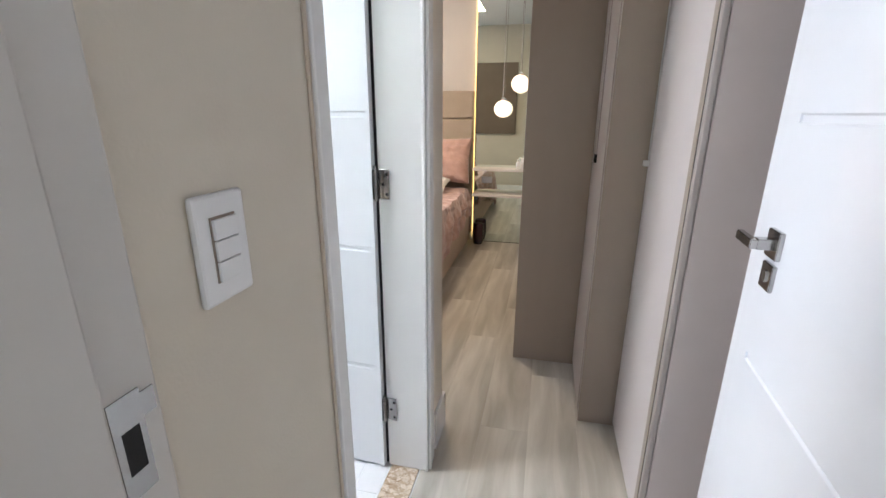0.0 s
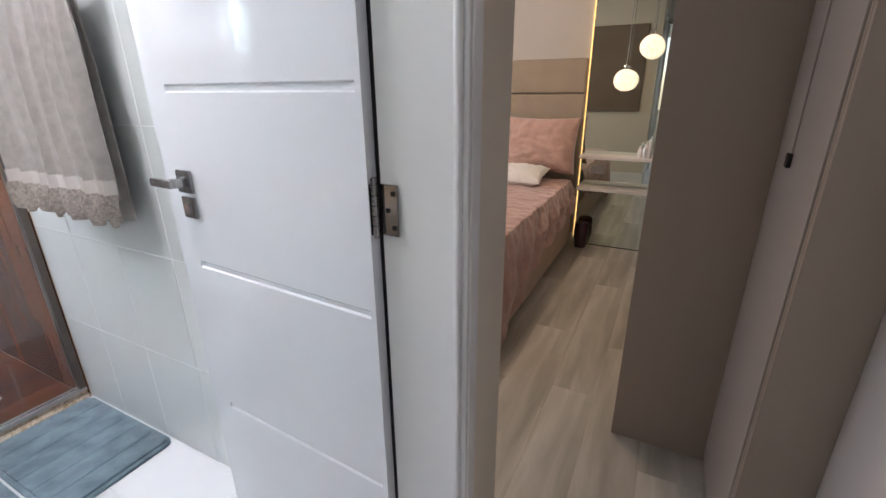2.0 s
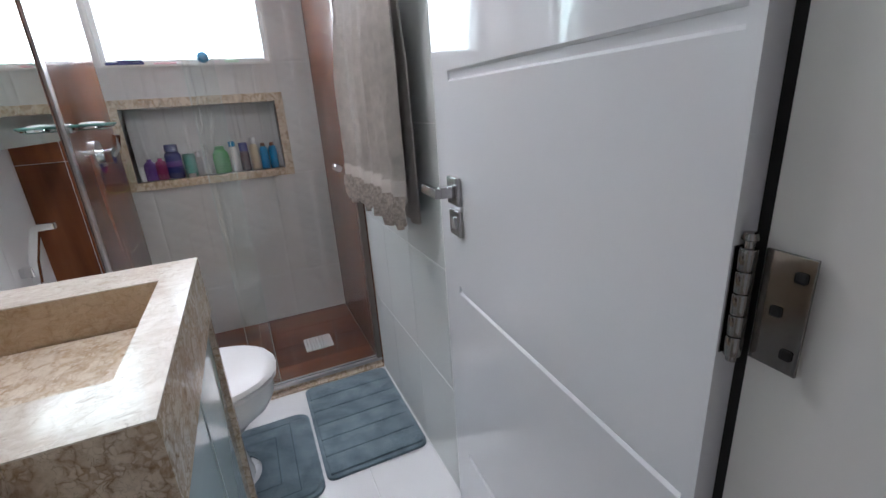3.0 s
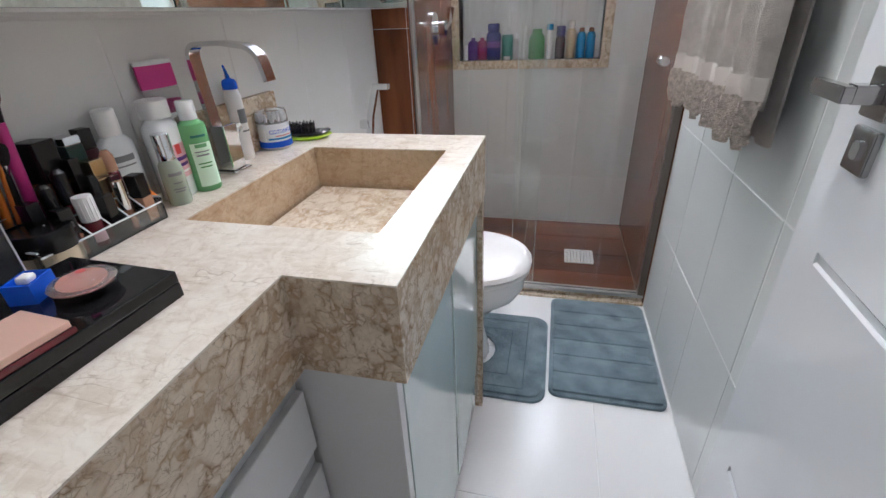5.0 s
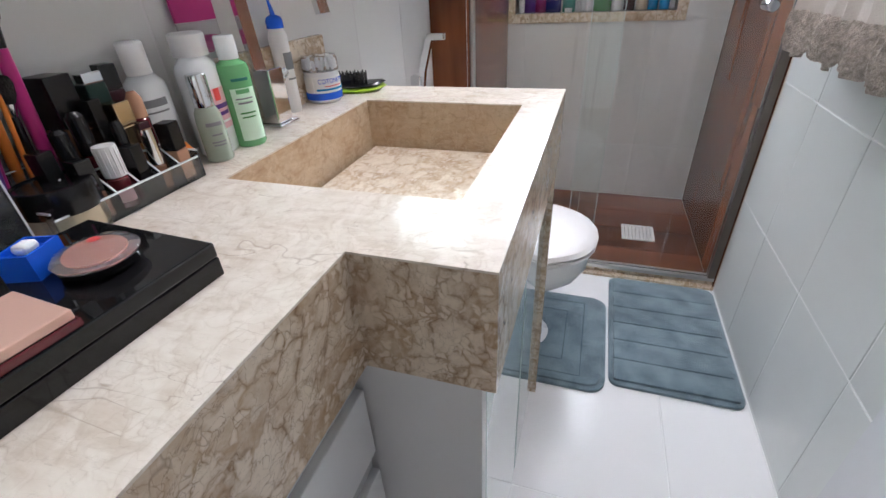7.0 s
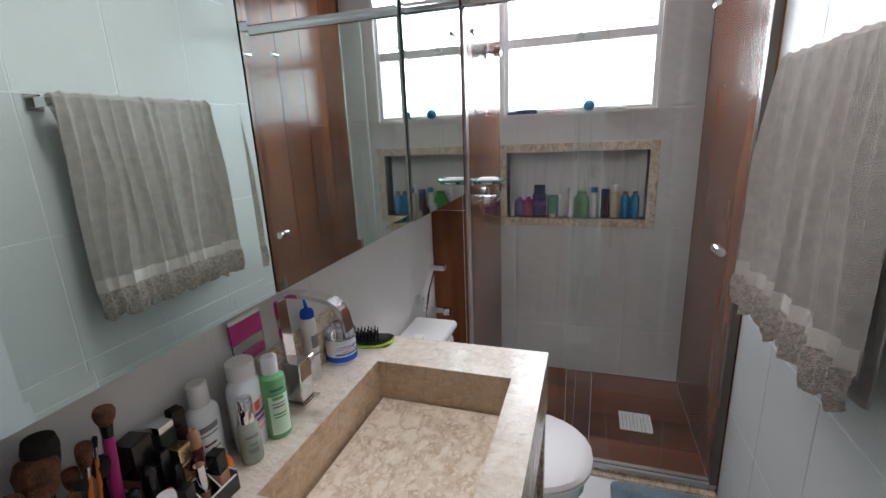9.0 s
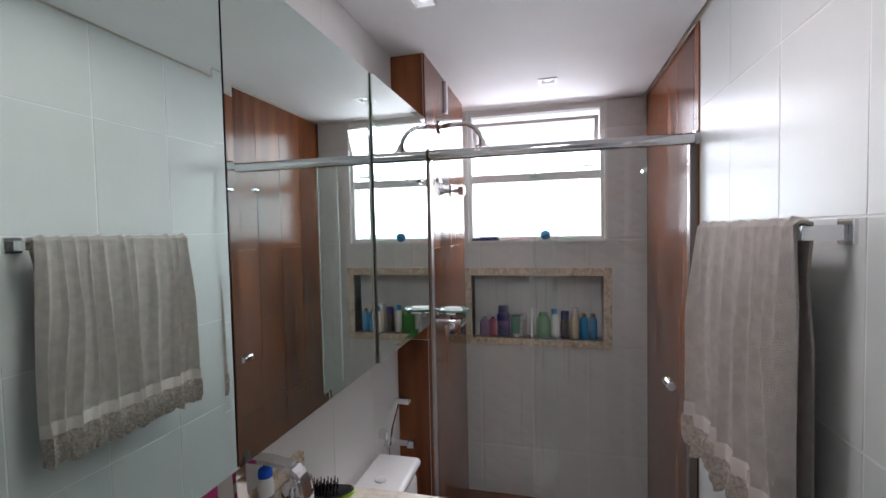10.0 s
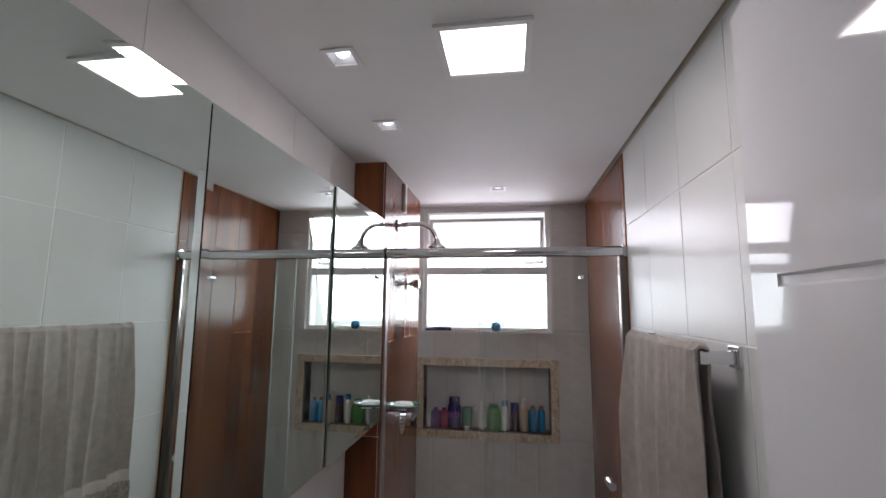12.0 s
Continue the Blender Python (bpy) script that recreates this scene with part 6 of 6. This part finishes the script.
    turned("foot", [(0.033, 0), (0.0345, 0.004), (0.0345, 0.022)], "cream", p, seg=32)
    turned("lid", [(0.0355, 0.0225), (0.0355, 0.046), (0.0345, 0.049), (0.0325, 0.0495), (0.0315, 0.0475), (0, 0.0475)], "plastic_black", p, seg=32)
    h = thing("brush_holder", (-0.61, 0.364, ZC0), "slim clear acrylic holder crowded with makeup brushes", "brush holder")
    hx0, hx1, hy0, hy1 = -0.677, -0.545, 0.3485, 0.372
    for a, b, c, d, e in ((hx0, hx1, hy0, hy0 + w, 0.080), (hx0, hx1, hy1 - w, hy1, 0.062), (hx0, hx0 + w, hy0 + w, hy1 - w, 0.075), (hx1 - w, hx1, hy0 + w, hy1 - w, 0.075)):
        q = part("panel", boxes((a, b, c, d, z, ZC0 + e)), "acrylic", h)
        part("edge", boxes((a, b, c, d, ZC0 + e, ZC0 + e + 0.001)), "acrylic_edge", q)
    labs = {"magenta": "magenta", "orange": "orange", "plastic_black": "black", "mauve": "mauve", "violet": "violet", "rose": "rose", "green": "green"}
    kinds = [("magenta", "bristle", 0.0062, 0.0120, (-0.662, 0.364), (-0.666, 0.383, 1.092), 0.11), ("plastic_black", "bristle_black", 0.0035, 0.0170, (-0.598, 0.362), (-0.604, 0.374, 1.098), 0.26),
             ("plastic_black", "bristle", 0.0045, 0.0205, (-0.586, 0.362), (-0.592, 0.382, 1.078), 0.24), ("orange", "bristle", 0.0065, 0.0130, (-0.562, 0.364), (-0.558, 0.396, 1.062), 0.20),
             ("orange", "bristle", 0.0055, 0.0100, (-0.572, 0.366), (-0.578, 0.400, 1.054), 0.20), ("orange", "bristle_black", 0.0022, 0.0030, (-0.636, 0.366), (-0.648, 0.386, 1.066), 0.08),
             ("orange", "bristle", 0.0045, 0.0090, (-0.628, 0.362), (-0.638, 0.381, 1.064), 0.18), ("violet", "bristle_black", 0.0035, 0.0070, (-0.604, 0.368), (-0.614, 0.398, 1.020), 0.16),
             ("rose", "bristle", 0.0042, 0.0070, (-0.594, 0.370), (-0.606, 0.402, 1.026), 0.15), ("magenta", "bristle_black", 0.0032, 0.0075, (-0.610, 0.364), (-0.620, 0.392, 1.028), 0.16),
             ("mauve", "bristle_black", 0.0080, 0.0090, (-0.583, 0.366), (-0.590, 0.410, 1.024), 0.14), ("green", "bristle", 0.0030, 0.0040, (-0.556, 0.370), (-0.566, 0.408, 0.992), 0.12),
             ("plastic_black", "bristle_black", 0.0040, 0.0110, (-0.648, 0.362), (-0.652, 0.376, 1.030), 0.18), ("plastic_black", "bristle", 0.0030, 0.0090, (-0.618, 0.360), (-0.624, 0.370, 1.036), 0.16)]
    for hm, bristle, r, br, foot, tip, head in kinds:
        o = thing("makeup_brush", (foot[0], foot[1], ZC0 + 0.006), "makeup brush with a %s handle standing in the holder" % labs[hm], "makeup brush", "brushes in the holder")
        a = Vector((0, 0, 0))
        b = Vector((tip[0] - foot[0], max(tip[1], 0.3500 + br) - foot[1], tip[2] - ZC0 - 0.006))
        d = b - a
        k = 1 - head
        part("handle", tube(bmesh.new(), [a, a + d * 0.35, a + d * (k - 0.09)], (r * 0.8, r * 1.1, r), 12), hm, o, local=True, smooth=True)
        part("ferrule", tube(bmesh.new(), [a + d * (k - 0.088), a + d * k], (r * 0.95, max(r, br * 0.62)), 12), "chrome" if br < 0.012 else "plastic_black", o, local=True, smooth=True)
        part("bristles", tube(bmesh.new(), [a + d * (k + 0.002), a + d * (k + head * 0.3), a + d * (k + head * 0.7), a + d * (k + head * 0.93), b], (max(r, br * 0.62), br * 0.88, br, br * 0.85, br * 0.35), 16), bristle, o, local=True, smooth=True)
    # acrylic drawers at the near end
    a = thing("acrylic_drawers", (-0.51, 0.40, ZC0), "clear acrylic drawer box holding dark makeup", "drawer box")
    X0, X1, Y0, Y1 = -0.572, -0.420, 0.383, 0.462
    for b in ((X0, X1, Y0, Y0 + 0.003, ZC0, ZC0 + 0.11), (X0, X0 + 0.003, Y0 + 0.003, Y1, ZC0, ZC0 + 0.107), (X1 - 0.003, X1, Y0 + 0.003, Y1, ZC0, ZC0 + 0.107), (X0, X1, Y0 + 0.003, Y1, ZC0 + 0.107, ZC0 + 0.11), (X0 + 0.003, X1 - 0.003, Y0 + 0.003, Y1, ZC0 + 0.053, ZC0 + 0.056), (X0 + 0.003, X1 - 0.003, Y0 + 0.003, Y1, ZC0, ZC0 + 0.003)):
        part("panel", boxes(b), "acrylic", a)
    part("edge", boxes((X0, X1, Y1 - 0.0005, Y1 + 0.0003, ZC0 + 0.1085, ZC0 + 0.11), (X0, X0 + 0.0015, Y1 - 0.0005, Y1 + 0.0003, ZC0, ZC0 + 0.107)), "acrylic_edge", a)
    for z0 in (ZC0 + 0.006, ZC0 + 0.059):
        d = part("drawer", boxes((X0 + 0.005, X1 - 0.005, Y1 - 0.003, Y1 + 0.003, z0, z0 + 0.044)), "acrylic", a)
        part("knob", tube(bmesh.new(), [(-0.53, Y1 + 0.003, z0 + 0.022), (-0.53, Y1 + 0.012, z0 + 0.022)], (0.004, 0.008), 10), "acrylic", d)
        for k in range(6):
            o = thing("eyeshadow_case", (X0 + 0.022 + k * 0.021, 0.421, z0 + 0.003), "small dark makeup case inside the acrylic drawers", "cosmetic", "cases in the acrylic drawers")
            part("case", boxes((-0.009, 0.009, -0.033, 0.033, 0, 0.012 + 0.006 * (k % 3)), bevel=0.001), ("plastic_black", "wine", "brown_glass")[k % 3], o, local=True)


def drawer_top_items():
    t = soft_bottle("foundation_bottle", "white capped bottle of wine coloured makeup on the acrylic drawers", -0.512, 0.428, ZC0 + 0.1105, 0.085, 0.0165, "wine", "plastic_white", cap_r=0.95, cap_h=0.55, shoulder=0.05)
    printed(t, 0.0165, [(0.020, 0.004, 40, "gold"), (0.012, 0.002, 40, "gold")])
    t = thing("nail_polish", (-0.458, 0.430, ZC0 + 0.1105), "small bottle of pink nail polish with a black cap", "cosmetic")
    turned("body", [(0.012, 0), (0.013, 0.004), (0.012, 0.026), (0.006, 0.031)], "pink_label", t)
    turned("cap", [(0.0062, 0.0315), (0.0060, 0.060), (0, 0.061)], "plastic_black", t)


def niche_items():
    z = NZ0 + 0.001
    x = XW - 0.052
    b = lambda *a, **k: soft_bottle(*a, **k)
    b("soap_box", "small white box in the shower niche", x, 0.508, z, 0.075, 0.016, "plastic_white", "plastic_white", cap_r=0.9, sy=0.9, sx=0.6)
    for y, m, l in ((0.552, "violet", "purple pump bottle in the shower niche"), (0.602, "plum", "red and plum pump bottle in the shower niche")):
        t = b("pump_bottle", l, x, y, z, 0.112, 0.031, m, m, sx=0.6, cap_r=0.35, cap_h=0.12, shoulder=0.3)
        part("pump", tube(bmesh.new(), [(0, 0, 0.112), (0, 0, 0.142), (0.016, 0, 0.144)], (0.004, 0.004, 0.003), 8), "plastic_white", t, local=True)
    nv = b("shampoo_bottle", "tall navy shampoo bottle in the shower niche", x, 0.663, z, 0.178, 0.039, "navy", "navy", sx=0.6, cap_r=0.8, cap_h=0.2)
    part("label", lathe(bmesh.new(), [(0.0392, 0.062), (0.0396, 0.066), (0.0396, 0.088), (0.0392, 0.092)], 22, (0, 0), 0.6), "violet", nv, local=True)
    t = b("cream_tube", "teal tube standing on its white cap in the niche", x, 0.738, z, 0.122, 0.031, "teal", "teal", sx=0.5, cap_r=0.95, cap_h=0.05, shoulder=0.03)
    turned("foot_cap", [(0.016, 0.0), (0.018, 0.017)], "plastic_white", t, c=(0.02, 0))
    b("clear_bottle", "grey clear bottle in the shower niche", x, 0.783, z, 0.13, 0.016, "grey_lid", "milky", cap_r=0.7)
    b("razor_stand", "slim white brush standing in the niche", x, 0.828, z, 0.16, 0.010, "plastic_white", "plastic_white", cap_r=0.9)
    b("shampoo_bottle", "rounded green shampoo bottle in the shower niche", x, 0.893, z, 0.145, 0.042, "green", "green", sx=0.6, cap_r=0.6, cap_h=0.12, shoulder=0.3)
    b("conditioner_bottle", "white bottle with a blue cap in the niche", x, 0.958, z, 0.166, 0.021, "plastic_white", "sky_blue", cap_r=0.8, cap_h=0.17)
    b("shampoo_bottle", "dark plum square bottle in the niche", x, 1.014, z, 0.155, 0.025, "amber", "navy", cap_r=0.9, cap_h=0.3, sx=0.7)
    t = b("body_lotion", "cream bottle with a white cap in the niche", x, 1.067, z, 0.178, 0.023, "cream", "plastic_white", cap_r=0.7, cap_h=0.2)
    for y in (1.118, 1.166):
        t = thing("hair_spray", (x, y, z), "sky blue spray can with a dark cap in the niche", "spray can", "blue spray cans in the niche")
        turned("body", [(0.021, 0), (0.0225, 0.003), (0.0225, 0.105), (0.017, 0.120), (0.012, 0.124)], "sky_blue", t)
        turned("cap", [(0.0125, 0.1245), (0.0125, 0.140), (0.008, 0.143), (0, 0.143)], "brown_glass", t)
    # things on the window sill
    zs = WZ0 + 0.0005
    t = thing("rubber_ball", (-2.853, 0.912, zs), "light blue ball on the window sill", "ball")
    turned("ball", [(0, 0)] + [(0.028 * math.sin(math.pi * k / 12), 0.028 - 0.028 * math.cos(math.pi * k / 12)) for k in range(1, 12)] + [(0, 0.056)], "sky_blue", t)
    t = thing("hair_comb", (-2.853, 0.57, zs), "dark violet comb lying on the window sill", "comb")
    part("comb", boxes((-0.006, 0.006, -0.08, 0.08, 0, 0.012), (-0.005, 0.005, -0.03, 0.075, 0.012, 0.022), bevel=0.003), "navy", t, local=True)
    t = thing("soap_bar", (-2.853, 1.045, zs), "pale green bar of soap on the window sill", "soap")
    part("bar", boxes((-0.007, 0.007, -0.035, 0.035, 0, 0.014), bevel=0.004), "label_green", t, local=True)
    t = thing("razor", (-2.853, 0.74, zs), "pink plastic razor lying on the window sill", "razor")
    part("grip", boxes((-0.004, 0.004, -0.05, 0.05, 0, 0.008), bevel=0.003), "pink_label", t, local=True)


def shelf_items():
    for x, h, r in ((-0.04, 0.10, 0.020), (-0.075, 0.085, 0.020), (-0.015, 0.13, 0.017)):
        soft_bottle("toiletry_bottle", "small white bottle on the upper glass shelf", x, 4.29, 0.7575, h, r, "plastic_white", "plastic_white", cap_r=0.6)
    t = thing("potted_ornament", (-0.44, 4.33, 0.0), "small dark ornament standing on the floor by the bed", "ornament")
    turned("pot", [(0.045, 0), (0.06, 0.08), (0.055, 0.20), (0.05, 0.21)], "amber", t)
    o = thing("wall_socket", (-0.38, 4.41, 0.63), "white double socket on the mirror wall", "socket")
    part("plate", boxes((-0.43, -0.33, 4.404, 4.4135, 0.60, 0.66), bevel=0.002), "plastic_white", o)


counter_items()
makeup_tray()
drawer_top_items()
niche_items()
shelf_items()

# ---------------------------------------------------------------- pieces of walls and floors


def shared(name, bm, mat):
    me = bpy.data.meshes.new(name)
    bmesh.ops.recalc_face_normals(bm, faces=bm.faces)
    bm.to_mesh(me)
    bm.free()
    me.materials.append(M[mat])
    return me


def lay(parent, name, mat, spans_a, spans_b, make, bevel=0.0015, tilt=0.12):
    """Lays pieces for every pair of spans; make(a0, a1, b0, b1) gives the box. Alike pieces share a mesh."""
    cache = {}
    for a0, a1 in spans_a:
        for b0, b1 in spans_b:
            x0, x1, y0, y1, z0, z1 = make(a0, a1, b0, b1)
            size = (round(x1 - x0, 4), round(y1 - y0, 4), round(z1 - z0, 4))
            if min(size) <= 0:
                continue
            if size not in cache:
                cache[size] = shared(name, box(bmesh.new(), 0, size[0], 0, size[1], 0, size[2], bevel, 1), mat)
            ob = new(name, cache[size])
            ob.location = (x0, y0, z0)
            if name == "tile":
                ob.rotation_euler = [radians(random.uniform(-tilt, tilt)) for _ in range(3)]
            ob.parent = parent


def cuts(lo, hi, start, step, joint=0.0028):
    """Spans between lo and hi, with joints at start + k * step."""
    k = math.ceil((lo - start) / step + 1e-6)
    edges = [lo]
    while start + k * step < hi - 1e-6:
        edges.append(start + k * step)
        k += 1
    edges.append(hi)
    return [(a + joint / 2, b - joint / 2) for a, b in zip(edges, edges[1:]) if b - a > joint * 2]


def pieces():
    o = bpy.data.objects
    zs = cuts(0.0, ZC, 0.392, 0.3830)
    xs = cuts(XB, XE, -1.149, 0.2825)
    lay(o["wall_bath_north"], "tile", "tile", xs, zs, lambda a0, a1, b0, b1: (a0, a1, YR, YR + 0.0075, b0, b1))
    lay(o["wall_bath_south"], "tile", "tile_warm", xs, zs, lambda a0, a1, b0, b1: (a0, a1, YL - 0.0075, YL, b0, b1))
    for lo, hi in ((YL, D0 - 0.03), (D1 + 0.014, YR)):
        lay(o["wall_bath_east"], "tile", "tile", cuts(lo, hi, 0.50, 0.2825), zs, lambda a0, a1, b0, b1: (XE, XE + 0.0075, a0, a1, b0, b1))
    # wood-look planks in the shower
    zw = cuts(-0.02, ZC, 0.30, 0.80, 0.0015)
    zw2 = cuts(-0.02, ZC, 0.66, 0.80, 0.0015)
    for i, s in enumerate(cuts(XW, XG - 0.045 + 0.045, -2.82, 0.195, 0.0015)):
        lay(o["wall_bath_north"], "wood_tile", "wood_tile_x", [s], zw if i % 2 else zw2, lambda a0, a1, b0, b1: (a0, a1, YR - 0.002, YR + 0.0075, b0, b1), 0.0006)
    for i, s in enumerate(cuts(-2.70, XB, -2.56, 0.195, 0.0015)):
        lay(o["shaft_box"], "wood_tile", "wood_tile_x", [s], zw2 if i % 2 else zw, lambda a0, a1, b0, b1: (a0, a1, YB - 0.0075, YB, b0, b1), 0.0006)
    lay(o["shaft_box"], "wood_tile", "wood_tile_x", [(YL, YB - 0.0085)], zw, lambda a0, a1, b0, b1: (XB - 0.0075, XB, a0, a1, b0, b1), 0.0006)
    lay(o["shaft_box"], "wood_tile", "wood_tile_x", [(XW, -2.701)], zw, lambda a0, a1, b0, b1: (a0, a1, 0.4305, 0.438, b0, b1), 0.0006)
    lay(o["floor_shower"], "wood_tile", "wood_tile_floor", cuts(XW, -2.056, -2.84, 0.195, 0.0015), cuts(YL, YR - 0.002, 0.9, 0.9, 0.0015), lambda a0, a1, b0, b1: (a0, a1, b0, b1, -0.026, -0.0185) if a0 > -3 else None, 0.0006)
    lay(o["floor_bath"], "floor_tile", "floor_tile", cuts(-1.971, XE, -1.0, 0.60), cuts(YL, YR, 0.60, 0.60), lambda a0, a1, b0, b1: (a0, a1, b0, b1, -0.0055, 0.0))
    # laminate boards
    for i, s in enumerate(cuts(XH - 0.02 + 0.0005, 0.99, -0.21, 0.195, 0.0004)):
        lay(o["floor"], "floor_board", "laminate", [s], cuts(0.331, 4.43, (i * 0.43) % 1.2, 1.2, 0.0004), lambda a0, a1, b0, b1: (a0, a1, b0, b1, -0.0055, 0.0), 0.0002)
    for i, s in enumerate(cuts(-2.2, XH - 0.02, -0.21, 0.195, 0.0004)):
        lay(o["floor"], "floor_board", "laminate", [s], cuts(1.601, 4.43, (i * 0.53) % 1.2, 1.2, 0.0004), lambda a0, a1, b0, b1: (a0, a1, b0, b1, -0.0055, 0.0), 0.0002)
    lay(o["floor"], "floor_board", "laminate", cuts(-0.8, 0.99, -0.21, 0.195, 0.0004), cuts(-0.9, 0.33, 0.0, 1.2, 0.0004), lambda a0, a1, b0, b1: (a0, a1, b0, b1, -0.0055, 0.0), 0.0002)
    quilted()


def quilted():
    """White tiles embossed with crossing ridges, on the window wall."""
    wall = bpy.data.objects["wall_bath_west"]
    ys = cuts(0.438, YR - 0.003, 0.538, 0.30, 0.001)
    zs = cuts(-0.018, ZC, 0.27, 0.60, 0.001)
    holes = ((WY0 - 0.012, WY1 + 0.012, WZ0 - 0.012, WZ1 + 0.02), (NY0 - 0.045, NY1 + 0.045, NZ0 - 0.042, NZ1 + 0.045))

    def relief(y, z):
        a, b = (y * 0.58 + z) / 0.105, (y * 0.58 - z) / 0.105
        fa, fb = abs(a % 1 - 0.5) * 2, abs(b % 1 - 0.5) * 2
        return 0.0015 * min(1.0, 2.6 * (1 - max(fa, fb)))

    for y0, y1 in ys:
        for z0, z1 in zs:
            bm = bmesh.new()
            ny, nz = max(2, round((y1 - y0) / 0.009)), max(2, round((z1 - z0) / 0.009))
            Y = sorted({y0 + (y1 - y0) * i / ny for i in range(ny + 1)} | {h for q in holes for h in q[:2] if y0 < h < y1})
            Z = sorted({z0 + (z1 - z0) * i / nz for i in range(nz + 1)} | {h for q in holes for h in q[2:] if z0 < h < z1})
            vs = {}
            for i in range(len(Y) - 1):
                for j in range(len(Z) - 1):
                    cy, cz = (Y[i] + Y[i + 1]) / 2, (Z[j] + Z[j + 1]) / 2
                    if any(q[0] < cy < q[1] and q[2] < cz < q[3] for q in holes):
                        continue
                    for k in ((i, j), (i + 1, j), (i + 1, j + 1), (i, j + 1)):
                        if k not in vs:
                            edge = k[0] in (0, len(Y) - 1) or k[1] in (0, len(Z) - 1)
                            vs[k] = bm.verts.new((XW - 0.0036 if edge else XW - 0.003 + relief(Y[k[0]], Z[k[1]]), Y[k[0]], Z[k[1]]))
                    bm.faces.new([vs[k] for k in ((i, j), (i + 1, j), (i + 1, j + 1), (i, j + 1))])
            if not bm.faces:
                bm.free()
                continue
            part("tile", bm, "quilt", wall, smooth=True)


pieces()
